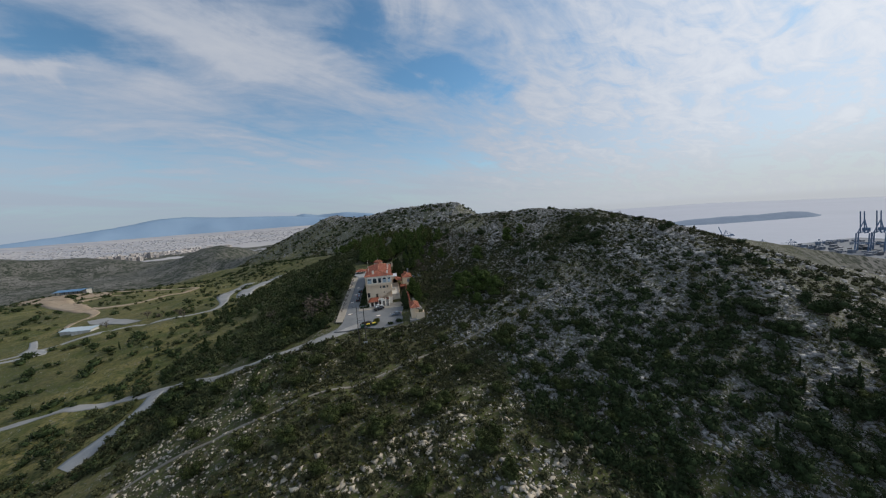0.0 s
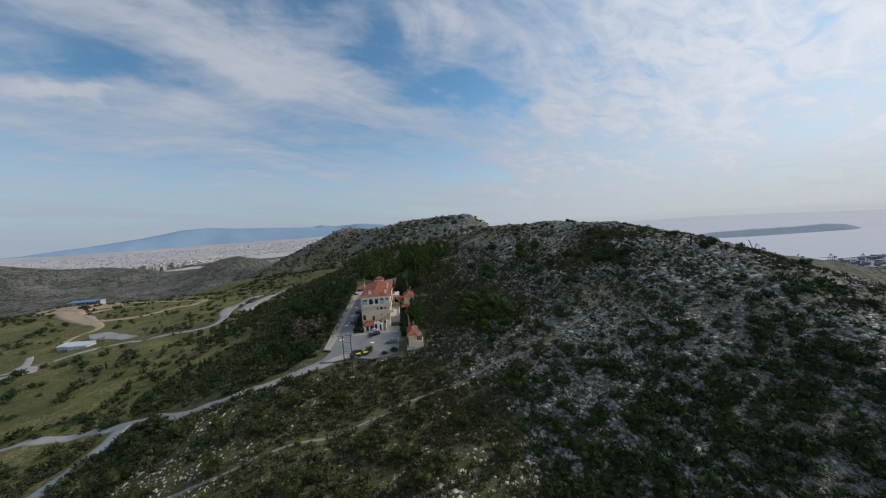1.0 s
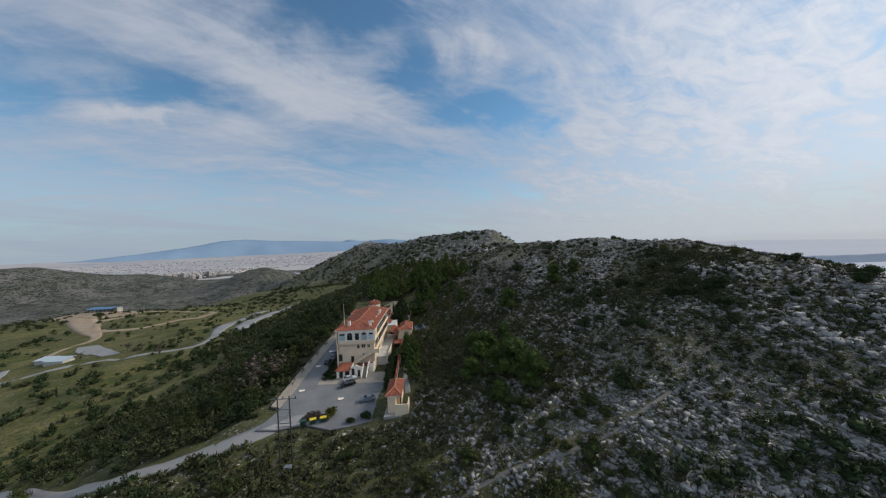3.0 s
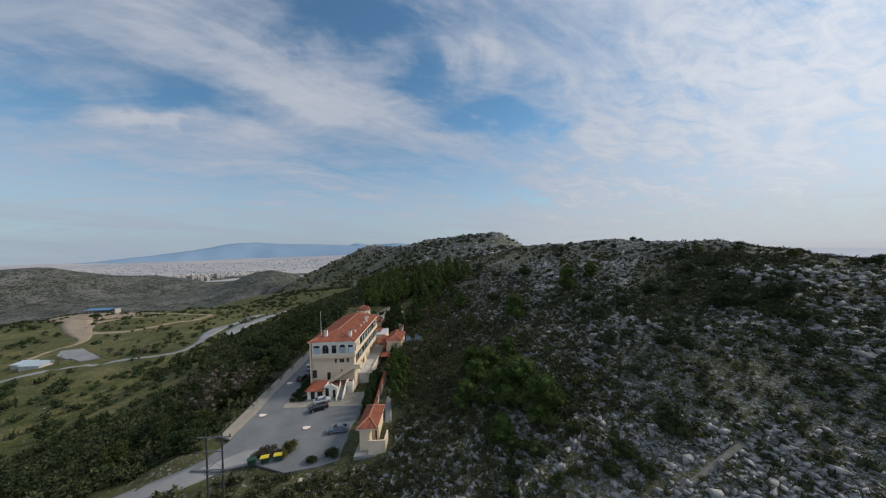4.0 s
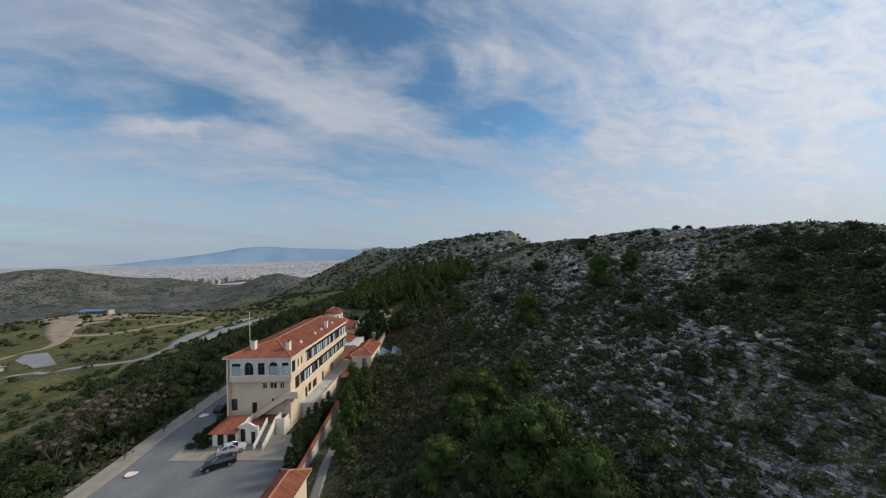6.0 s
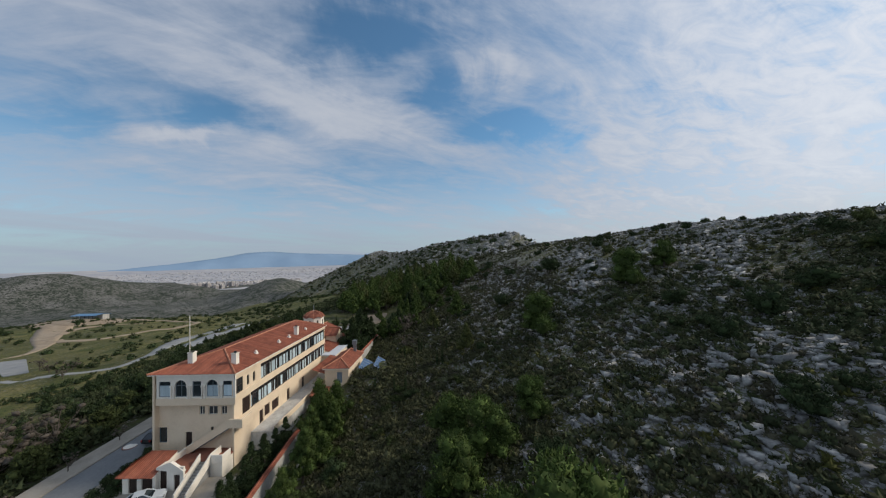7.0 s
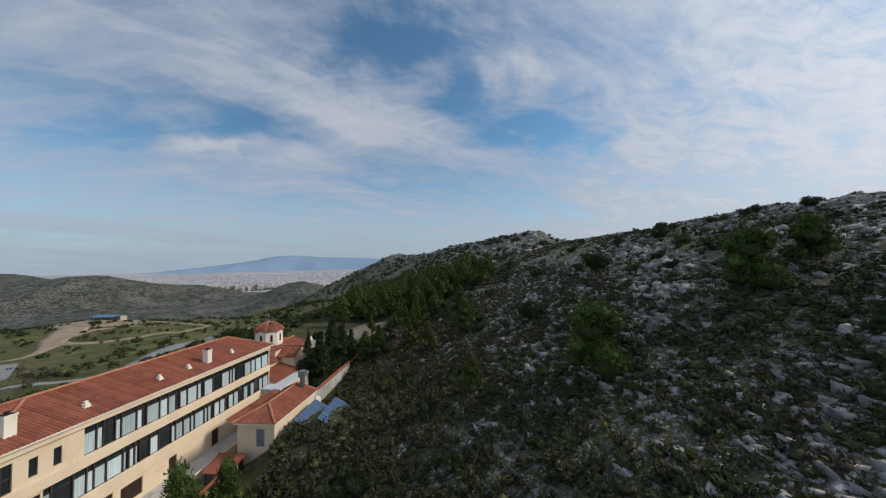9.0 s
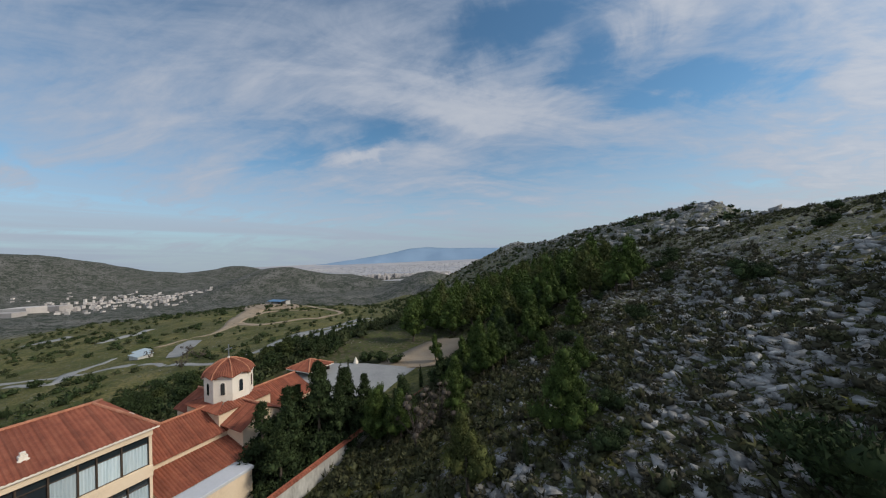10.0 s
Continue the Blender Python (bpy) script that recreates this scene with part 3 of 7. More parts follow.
def far_ridge(name, line, depth, material, label, low=-125):
    """A distant hill: skyline heights along a line, with a broken slope before it."""
    bm = bmesh.new()
    dense = []
    for a, b in zip(line, line[1:]):
        for k in range(6):
            t = k / 6
            p = Vector(a).lerp(Vector(b), t)
            p.z += 5 * noise.noise(p * 0.009)
            dense.append(p)
    dense.append(Vector(line[-1]))
    rows = []
    for k, f in enumerate((0.0, 0.2, 0.4, 0.6, 0.8, 1.0)):
        row = []
        for p in dense:
            d = Vector((p.x, p.y, 0)).normalized()
            q = Vector((p.x, p.y, 0)) - d * depth * (1 - f)
            w = 0.22 * noise.noise(Vector((q.x, q.y, 0)) * 0.004) if 0 < f < 1 else 0
            row.append(bm.verts.new((q.x, q.y, low + (p.z - low) * max(0, min(1, f**0.85 + w)))))
        rows.append(row)
    rows.append([bm.verts.new((v.co.x * 1.03, v.co.y * 1.03, low)) for v in rows[-1]])
    for a, b in zip(rows, rows[1:]):
        for i in range(len(dense) - 1):
            bm.faces.new((a[i], a[i + 1], b[i + 1], b[i]))
    return tagged(part(name, bm, material, smooth=True), label, "mountain", kind="structure")


far_ridge("backdrop_mountain", [(-3900, 2100, -60), (-3500, 2720, -20), (-3234, 3025, 3), (-2956, 3293, 43), (-2676, 3521, 92), (-2381, 3724, 160), (-2189, 3839, 172), (-1980, 3950, 150), (-1507, 4152, 126), (-1190, 4254, 111), (-800, 4330, 70), (-300, 4400, 20)], 260, HAZE_BLUE, "long mountain beyond the city plain, haze blue put into its colour", -40)
far_ridge("backdrop_mountain", [(-1500, 4480, 70), (-1230, 4520, 112), (-1121, 4540, 136), (-935, 4570, 108), (-548, 4620, 122), (-68, 4650, 62)], 300, HAZE_BLUE, "second faint peak, haze blue put into its colour")
# island scrub has the blue of distance haze mixed into its colour
far_ridge("island", [(1700, 1620, -134), (1800, 1540, -112), (1990, 1470, -104), (2200, 1440, -106), (2400, 1420, -101), (2520, 1405, -112), (2600, 1390, -135)], 160, surface("hazy_island_scrub", [(0.13, 0.18, 0.25), (0.18, 0.23, 0.30)], 1.0, 0.01, 0.05, 0), "low wooded island in the bay", -138)
PLAIN = boxes()
nseg = 40
rows = []
for r, z in ((1750, -119), (2500, -117), (3300, -75), (4600, 0)):
    rows.append([PLAIN.verts.new((25 + r * math.sin(radians(a)), -80 + r * math.cos(radians(a)), z)) for a in np.linspace(-60, 4, nseg)])
for a, b in zip(rows, rows[1:]):
    for i in range(nseg - 1):
        PLAIN.faces.new((a[i], a[i + 1], b[i + 1], b[i]))
tagged(part("plain", PLAIN, FARPLAIN, smooth=True), "wide built-up plain, paled by haze put into its colour", "plain", kind="structure")


def build_city():
    """Rows of pale apartment blocks on the plain, and a wide carpet of small ones behind."""
    rng = random.Random(12)

    def block(bm, x, y, z, w, d, h, turn):
        m = Matrix.Translation((x, y, z)) @ Matrix.Rotation(turn, 4, "Z")
        for v in box(bm, -w / 2, w / 2, -d / 2, d / 2, -6, h):
            v.co = m @ v.co

    for i in range(46):
        az = -46.5 + 13 * (i / 46) + rng.uniform(-0.3, 0.3)
        r = rng.choice((2420, 2500, 2580)) + rng.uniform(-40, 40)
        h = rng.uniform(20, 36) * (1.0 if az < -41 or az > -39 else 0.6)
        root = thing("apartment_building", "pale many-storeyed apartment block in the distant city", "building", (25 + r * math.sin(radians(az)), -80 + r * math.cos(radians(az)), -118), "city apartment blocks")
        root.rotation_euler = (0, 0, radians(-az + rng.uniform(10, 40)))
        w, d = rng.uniform(12, 18), rng.uniform(12, 26)
        me_bm = bmesh.new()
        box(me_bm, -w / 2, w / 2, -d / 2, d / 2, -4, h)
        ob = part("wall", me_bm, CITY)
        ob.parent = root
        # dark bands put the shade of each balcony row into colour
        bands = bmesh.new()
        n = int(h / 4.2)
        for k in range(1, n):
            box(bands, -w / 2 - 0.5, w / 2 + 0.5, -d / 2 - 0.5, d / 2 + 0.5, k * 4.2, k * 4.2 + 1.5)
        ob = part("balcony_bands", bands, flat_shadow)
        ob.parent = root
        top = part("roof_house", boxes((-w / 6, w / 6, -d / 6, d / 6, h, h + 4)), CITY)
        top.parent = root
    bm = bmesh.new()
    far = bmesh.new()
    for i in range(2600):
        r = rng.uniform(2480, 3900)
        az = rng.uniform(-52, -6) if r > 2800 else rng.uniform(-49, -25)
        h = rng.uniform(5, 13) if r < 2800 else rng.uniform(1.5, 4)
        block(bm if r < 2800 else far, 25 + r * math.sin(radians(az)), -80 + r * math.cos(radians(az)), float(np.interp(r, (2500, 3300, 4600), (-117, -75, 0))), rng.uniform(7, 18), rng.uniform(7, 18), h, rng.uniform(0, 1.5))
    tagged(part("far_city", far, CITY_FAR), "far suburbs, paled by haze put into their colour", "city", kind="stuff")
    tagged(part("city", bm, CITY), "dense pale city spreading over the plain", "city", kind="stuff")
    bm = bmesh.new()
    for i in range(260):
        x, y = rng.gauss(-1830, 150), rng.gauss(640, 130)
        block(bm, x, y, float(land(x, y)), rng.uniform(6, 15), rng.uniform(6, 12), rng.uniform(3, 7), rng.uniform(0, 1.5))
    for x, y, w, d, h in ((-1780, 345, 90, 60, 24), (-1840, 420, 110, 45, 18), (-1700, 300, 70, 40, 16)):
        block(bm, x, y, float(land(x, y)), w, d, h, 0.5)
    tagged(part("village", bm, CITY), "white houses and sheds scattered along the valley floor", "village", kind="stuff")


flat_shadow = surface("balcony_shade", [(0.20, 0.19, 0.19), (0.30, 0.28, 0.27)], 0.9, 0.05, 0.5, 0)
build_city()


def crane(x, y, turn, boom_up, size=1.0):
    """Container crane: portal legs, ties, girder, tall mast and boom."""
    root = thing("harbour_crane", "tall blue-grey container crane on the quay", "crane", (x, y, -134), "harbour cranes")
    root.rotation_euler = (0, 0, radians(turn))
    root.scale = (size,) * 3

    def p(name, *bars):
        bm = bmesh.new()
        for a, b, r in bars:
            tube(bm, a, b, r, n=4)
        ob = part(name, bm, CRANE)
        ob.parent = root

    for lx in (-14, 14):
        for ly in (-10, 10):
            p("leg", ((lx, ly, 0), (lx * 0.9, ly, 46), 1.6))
    p("portal_beam", ((-14, -10, 20), (14, -10, 20), 1.3), ((-14, 10, 20), (14, 10, 20), 1.3), ((-14, -10, 20), (-14, 10, 20), 1.3), ((14, -10, 20), (14, 10, 20), 1.3))
    p("girder", ((-36, -4, 47), (20, -4, 47), 1.8), ((-36, 4, 47), (20, 4, 47), 1.8))
    p("mast", ((12, -8, 46), (4, 0, 78), 1.3), ((12, 8, 46), (4, 0, 78), 1.3), ((-10, 0, 47), (4, 0, 78), 0.9))
    end = (38, 0, 100) if boom_up else (74, 0, 49)
    p("boom", ((18, -3, 47), (end[0], -3, end[2]), 1.4), ((18, 3, 47), (end[0], 3, end[2]), 1.4))
    p("stay", ((4, 0, 78), ((18 + end[0]) / 2, 0, (47 + end[2]) / 2), 0.5), ((4, 0, 78), (-34, 0, 48), 0.5))
    bm = boxes((-30, -18, -6, 6, 49, 56))
    ob = part("machine_house", bm, CRANE)
    ob.parent = root


QUAY = boxes((1010, 1500, 300, 640, -136.5, -133.5))
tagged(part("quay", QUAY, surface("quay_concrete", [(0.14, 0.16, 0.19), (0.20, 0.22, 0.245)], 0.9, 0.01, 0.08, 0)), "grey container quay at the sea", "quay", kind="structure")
for x, y, t, up, s in ((1205, 476, 200, True, 1.05), (1232, 462, 200, True, 1.05), (1130, 757, 150, True, 0.6), (1103, 629, 160, False, 0.35), (1150, 590, 160, False, 0.35), (1192, 553, 160, False, 0.35)):
    crane(x, y, t, up, s)
bm = bmesh.new()
rng = random.Random(3)
for i in range(240):
    x, y = rng.uniform(1030, 1420), rng.uniform(310, 620)
    h = rng.choice((2.6, 5.2, 7.8))
    box(bm, x, x + 12, y, y + rng.choice((2.5, 5, 10)), -133.5, -133.5 + h)
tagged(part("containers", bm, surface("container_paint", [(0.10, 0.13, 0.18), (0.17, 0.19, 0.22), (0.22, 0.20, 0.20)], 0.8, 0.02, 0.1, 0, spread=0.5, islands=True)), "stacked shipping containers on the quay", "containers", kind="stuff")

# ---------------------------------------------------------------- levelled yard, lane and roads


def slab(name, outline, material, label, category, lift, thick=0.3, step=2.0, height=None):
    """A paved area: an outline cut into cells that follow the shelf."""
    bm = bmesh.new()
    vs = [bm.verts.new((a, b, 0)) for a, b in outline]
    bm.faces.new(vs)
    xs, ys = [p[0] for p in outline], [p[1] for p in outline]
    for axis, lo, hi in ((0, min(xs), max(xs)), (1, min(ys), max(ys))):
        c = lo + step
        while c < hi:
            no = [0, 0, 0]
            no[axis] = 1
            co = [0, 0, 0]
            co[axis] = c
            bmesh.ops.bisect_plane(bm, geom=bm.verts[:] + bm.edges[:] + bm.faces[:], plane_co=co, plane_no=no)
            c += step
    for v in bm.verts:
        v.co.z = (float(land(v.co.x, v.co.y)) if height is None else height(v.co.x, v.co.y)) + lift
    bm.normal_update()
    if sum(f.normal.z for f in bm.faces) < 0:
        bmesh.ops.reverse_faces(bm, faces=bm.faces[:])
    ext = bmesh.ops.extrude_face_region(bm, geom=bm.faces[:])
    down = [v for v in ext["geom"] if isinstance(v, bmesh.types.BMVert)]
    bmesh.ops.translate(bm, verts=down, vec=(0, 0, -thick))
    bmesh.ops.recalc_face_normals(bm, faces=bm.faces[:])
    return tagged(part(name, bm, material), label, category, kind="structure")


def shelf(x, y):
    """Level of the made ground: it rises gently along the house."""
    return float(np.interp(y, (-40, -30, -20, -10, -4, 30, 60, 78), (-3.4, -2.6, -1.4, -0.6, 0.0, 2.0, 3.9, 4.5)))


slab("car_park", [(-21.6, -20), (-24, -27), (-19, -27.5), (-13, -26), (-6, -28.5), (-1, -27.5), (5.8, -25.2), (5.8, -5), (-16, -5), (-16, 54), (-21, 54), (-21.4, -10)], ASPHALT, "worn grey asphalt car park and lane", "car park", 0.16, height=shelf)
slab("pavement", [(-16, -8.2), (4.5, -8.4), (4.5, -2.2), (-16, -2.2)], PAVING, "beige paved strip before the house", "pavement", 0.22, 0.24, height=shelf)
slab("pavement", [(-24.6, -18), (-21.9, -19), (-21.4, -10), (-21.1, 54), (-24.4, 54)], PAVING, "beige pavement beside the lane", "pavement", 0.30, 0.4, height=shelf)
slab("plaza", [(-16, 54.2), (-21, 54.2), (-24, 60), (-24, 70), (-12, 74), (1, 75.5), (7.6, 66), (7.2, 54.2)], ROADGREY, "pale grey concrete yard behind the church", "yard", 0.20, height=shelf)
slab("concrete_patch", [(-22.5, -26.8), (-19.4, -27.2), (-13.6, -25.6), (-10.6, -22.0), (-16.5, -22.5)], CONCRETE, "paler concrete patch in the car park entrance", "pavement", 0.185, 0.1, height=shelf)

for k, (x, y) in enumerate(((-7.0, -16.0), (-19.4, -10.6), (-20.0, 4.6), (-19.4, 17), (-19.2, 30))):
    z = shelf(x, y) + 0.16
    bm = bmesh.new()
    tube(bm, (x, y, z - 0.05), (x, y, z + 0.02), 1.0, n=28)
    ring = part("paving_rosette", bm, TERRA)
    tagged(ring, "round terracotta and white inlay set in the asphalt", "paving inlay", "paving inlays")
    bm = bmesh.new()
    tube(bm, (x, y, z), (x, y, z + 0.035), 0.84, n=28)
    part("disc", bm, WHITE, ring, "pale round centre")

ribbon("road", [(-21, -25.5), (-26, -29.5), (-34, -33), (-46, -35.5), (-60, -32), (-75, -27), (-97, -17), (-116, -11), (-150, -13), (-200, -25), (-270, -20)], [6, 5, 4.6, 4.4, 4.2, 4.2, 4.2, 4.2, 4, 4, 4], ROADGREY, "pale narrow road running down the slope", "road")
ribbon("road", [(-93, -19), (-90, -32), (-91, -42), (-97, -52)], [6, 6, 8, 9], ROADGREY, "pale concrete side road", "road")
ribbon("path", [(62, -46), (49, -49), (38, -49.5), (29, -49), (17, -51), (6, -53.5), (-1, -57), (-16, -62), (-24, -64), (-41, -68), (-61, -70), (-80, -78)], [0.7] * 12, TRACK, "narrow dirt track across the scrub slope", "path", 0.2)
ribbon("road", [(-128, 250), (-136, 215), (-138, 180), (-132, 155), (-128, 143)], [13, 15, 15, 12, 8], ROADGREY, "pale paved strip on the valley side", "road")
ribbon("road", [(-160, 250), (-158, 205), (-154, 168), (-138, 131), (-137, 114), (-156, 106), (-173, 104), (-200, 99), (-250, 60), (-300, 30)], [12, 13, 12, 5, 3.6, 3.4, 3.4, 3.4, 3.4, 3.4], ROADGREY, "pale paved road winding through the meadow", "road")
ribbon("path", [(-250, 128), (-259, 148), (-263, 172), (-278, 190), (-322, 226), (-372, 270), (-405, 300)], [4, 4, 5, 8, 18, 24, 26], DIRT, "pale dirt road across the meadow", "path", 0.25, 5)
ribbon("path", [(-300, 214), (-286, 210), (-258, 213), (-255, 243), (-241, 269), (-253, 306), (-315, 352), (-370, 366), (-420, 366)], [10, 9, 7, 6, 6, 6, 6, 7, 9], DIRT, "pale dirt track looping through the meadow", "path", 0.25, 5)
ribbon("path", [(-322, 236), (-345, 258), (-366, 287), (-360, 316), (-340, 336)], [7, 6, 6, 6, 5], DIRT, "pale dirt track beside the shed", "path", 0.3, 5)
slab("dirt_yard", [(-448, 296), (-408, 284), (-378, 296), (-366, 330), (-384, 362), (-430, 376), (-466, 346)], DIRT, "pale dirt terrace round the shed", "yard", 0.3, 1.5, 6.0, height=ground_at)
slab("concrete_pad", [(-196, 112), (-236, 134), (-248, 147), (-236, 150), (-219, 138), (-188, 116)], ROADGREY, "pale concrete pad in the meadow", "yard", 0.3, 1.5, 4.0, height=ground_at)
ribbon("road", [(-234, 62), (-214, 73), (-229, 82), (-231, 87), (-248, 106)], [3, 5, 7, 4, 3.5], ROADGREY, "pale road on the lower meadow", "road", 0.2, 5)
ribbon("road", [(-448, 106), (-434, 119), (-436, 132)], [8, 12, 10], ROADGREY, "pale concrete yard in the valley", "road", 0.2, 5)
ribbon("road", [(-332, 122), (-344, 144), (-364, 168)], [7, 8, 7], ROADGREY, "pale concrete strip in the valley meadow", "road", 0.2, 5)
ribbon("path", [(-2, 74.5), (-3.4, 82), (-3.3, 90), (-2, 98)], [15, 14, 12, 8], DIRT, "pale dirt clearing behind the yard", "path", 0.16)
ribbon("path", [(11.2, -17.5), (10.4, -12), (9.7, -7), (9.2, 2)], [1.5, 1.5, 1.3, 1.0], CONCRETE, "narrow concrete path beside the boundary wall", "path", 0.12)

# ---------------------------------------------------------------- tiled roofs


def tiled_slope(bm, a, b, up, reach, pitch=0.30, high=0.07, seg=3):
    """Rolls of barrel tiles from the eave a-b up the slope; reach(u) gives the length of the roll at share u of the eave."""
    a, b, up = Vector(a), Vector(b), Vector(up).normalized()
    along = b - a
    n = max(2, round(along.length / pitch))
    nrm = along.normalized().cross(up).normalized()
    if nrm.z < 0:
        nrm = -nrm
    for i in range(n):
        rows = []
        for k in range(seg + 1):
            u = (i + 0.86 * k / seg) / n
            h = math.sin(math.pi * k / seg) * high
            base = a + along * u + nrm * h
            l = max(0.05, reach(u))
            rows.append((bm.verts.new(base), bm.verts.new(base + up * l)))
        u = (i + 1) / n
        rows.append((bm.verts.new(a + along * u), bm.verts.new(a + along * u + up * max(0.05, reach(u)))))
        for r, s in zip(rows, rows[1:]):
            f = bm.faces.new((r[0], s[0], s[1], r[1]))
            if f.normal.z < 0:
                pass
        first = [r[0] for r in rows]
        low = [bm.verts.new(v.co - Vector((0, 0, 0.06))) for v in first]
        for k in range(len(first) - 1):
            bm.faces.new((first[k + 1], first[k], low[k], low[k + 1]))


def ridge_line(bm, p, q, r=0.14, step=0.42):
    """Overlapping ridge tiles from p to q."""
    p, q = Vector(p), Vector(q)
    n = max(1, round((q - p).length / step))
    for i in range(n):
        s, e = p.lerp(q, i / n), p.lerp(q, min(1, (i + 1.12) / n))
        tube(bm, s, e, r * 1.08, r * 0.92, 7)


def hip_roof(root, x0, x1, y0, y1, z, rise, front, back, name="roof", thick=0.16, pitch=0.30, lip=True):
    """Hip roof with its ridge along y; front, back: run of the hips."""
    xm = (x0 + x1) / 2
    half = (x1 - x0) / 2
    L, W = y1 - y0, x1 - x0
    deck = bmesh.new()
    c = [deck.verts.new(v) for v in ((x0, y0, z), (x1, y0, z), (x1, y1, z), (x0, y1, z))]
    f, g = deck.verts.new((xm, y0 + front, z + rise)), deck.verts.new((xm, y1 - back, z + rise))
    d = [deck.verts.new(v.co - Vector((0, 0, thick))) for v in c]
    deck.faces.new((c[0], c[1], f))
    deck.faces.new((c[1], c[2], g, f))
    deck.faces.new((c[2], c[3], g))
    deck.faces.new((c[3], c[0], f, g))
    deck.faces.new(d[::-1])
    for i in range(4):
        deck.faces.new((c[i], d[i], d[(i + 1) % 4], c[(i + 1) % 4]))
    top = part(name, deck, WHITE, root, "cream eaves board under the tiles")
    side = math.hypot(half, rise)

    def long_reach(u):
        s = u * L
        return side * min(1.0, s / front, (L - s) / back)

    def end_reach(run):
        sl = math.hypot(run, rise)
        return lambda u: sl * min(1.0, 2 * u, 2 * (1 - u))

    lift = Vector((0, 0, 0.02))
    for label, a, b, up, reach in (
            ("right", (x1, y0, z), (x1, y1, z), (-half, 0, rise), long_reach),
            ("left", (x0, y0, z), (x0, y1, z), (half, 0, rise), long_reach),
            ("front", (x0, y0, z), (x1, y0, z), (0, front, rise), end_reach(front)),
            ("rear", (x0, y1, z), (x1, y1, z), (0, -back, rise), end_reach(back))):
        bm = bmesh.new()
        tiled_slope(bm, Vector(a) + lift, Vector(b) + lift, up, reach, pitch)
        part("tile_slope", bm, TILE, top)
    bm = bmesh.new()
    e = Vector((0, 0, 0.06))
    F, G = Vector((xm, y0 + front, z + rise)) + e, Vector((xm, y1 - back, z + rise)) + e
    ridge_line(bm, F, G)
    for p, q in (((x0, y0, z), F), ((x1, y0, z), F), ((x0, y1, z), G), ((x1, y1, z), G)):
        ridge_line(bm, Vector(p) + e, q)
    part("ridge_tiles", bm, TILE_RIDGE, top)
    return top


def wall_with_holes(bm, axis, at, thick, u0, u1, z0, z1, holes):
    """A wall across axis ('x' or 'y') from at to at + thick, with rectangular openings (u0, u1, z0, z1)."""
    us = sorted({u0, u1, *[h[0] for h in holes], *[h[1] for h in holes]})
    zs = sorted({z0, z1, *[h[2] for h in holes], *[h[3] for h in holes]})
    lo, hi = min(at, at + thick), max(at, at + thick)
    for i in range(len(us) - 1):
        for j in range(len(zs) - 1):
            cu, cz = (us[i] + us[i + 1]) / 2, (zs[j] + zs[j + 1]) / 2
            if any(h[0] < cu < h[1] and h[2] < cz < h[3] for h in holes):
                continue
            if axis == "y":
                box(bm, us[i], us[i + 1], lo, hi, zs[j], zs[j + 1])
            else:
                box(bm, lo, hi, us[i], us[i + 1], zs[j], zs[j + 1])
    return bm


def place_box(bm, axis, at, depth, u0, u1, z0, z1):
    lo, hi = min(at, at + depth), max(at, at + depth)
    if axis == "y":
        box(bm, u0, u1, lo, hi, z0, z1)
    else:
        box(bm, lo, hi, u0, u1, z0, z1)


def window(parent, axis, at, inward, u0, u1, z0, z1, frame_mat, name="window", bars=1, curtain=0.0, label="", transom=0.0):
    """A framed window in a wall's opening: outer frame, bars, pane, and a curtain behind it where there is one."""
    s = 1 if inward > 0 else -1
    w = 0.06
    if parent.parent is not None:
        parent = parent.parent
    bm = bmesh.new()
    spot = lambda u, d, z: bm.verts.new((u, at + s * d, z) if axis == "y" else (at + s * d, u, z))
    rings = [[spot(u, d, z) for u, z in ((u0 + i, z0 + i), (u1 - i, z0 + i), (u1 - i, z1 - i), (u0 + i, z1 - i))] for d in (0.10, 0.18) for i in (0, w)]
    for p, q in ((0, 1), (1, 3), (3, 2), (2, 0)):
        for k in range(4):
            n = (k + 1) % 4
            bm.faces.new((rings[p][k], rings[p][n], rings[q][n], rings[q][k]))
    bmesh.ops.recalc_face_normals(bm, faces=bm.faces[:])
    win = part(name, bm, frame_mat, parent, label)
    for k in range(bars):
        c = u0 + (u1 - u0) * (k + 1) / (bars + 1)
        bm = bmesh.new()
        place_box(bm, axis, at + s * 0.11, s * 0.06, c - 0.03, c + 0.03, z0 + w, z1 - w)
        part("glazing_bar", bm, frame_mat, win)
    if transom:
        bm = bmesh.new()
        place_box(bm, axis, at + s * 0.105, s * 0.06, u0 + w, u1 - w, transom - 0.03, transom + 0.03)
        part("transom", bm, frame_mat, win)
    bm = bmesh.new()
    place_box(bm, axis, at + s * 0.17, s * 0.02, u0 + w, u1 - w, z0 + w, z1 - w)
    part("pane", bm, GLASS, win)
    if curtain:
        bm = bmesh.new()
        n = max(4, int((u1 - u0) / 0.11))
        top = z1 - w if not transom else transom - 0.03
        cols = []
        for k in range(int(n * curtain) + 1):
            a, off = u0 + w + (u1 - u0 - 2 * w) * k / n, at + s * (0.125 + 0.035 * (k % 2))
            cols.append([bm.verts.new((a, off, z) if axis == "y" else (off, a, z)) for z in (z0 + w, top)])
        for c0, c1 in zip(cols, cols[1:]):
            bm.faces.new((c0[0], c1[0], c1[1], c0[1]))
        part("curtain", bm, CURTAIN, win, "pale blue-white curtain")
    return win


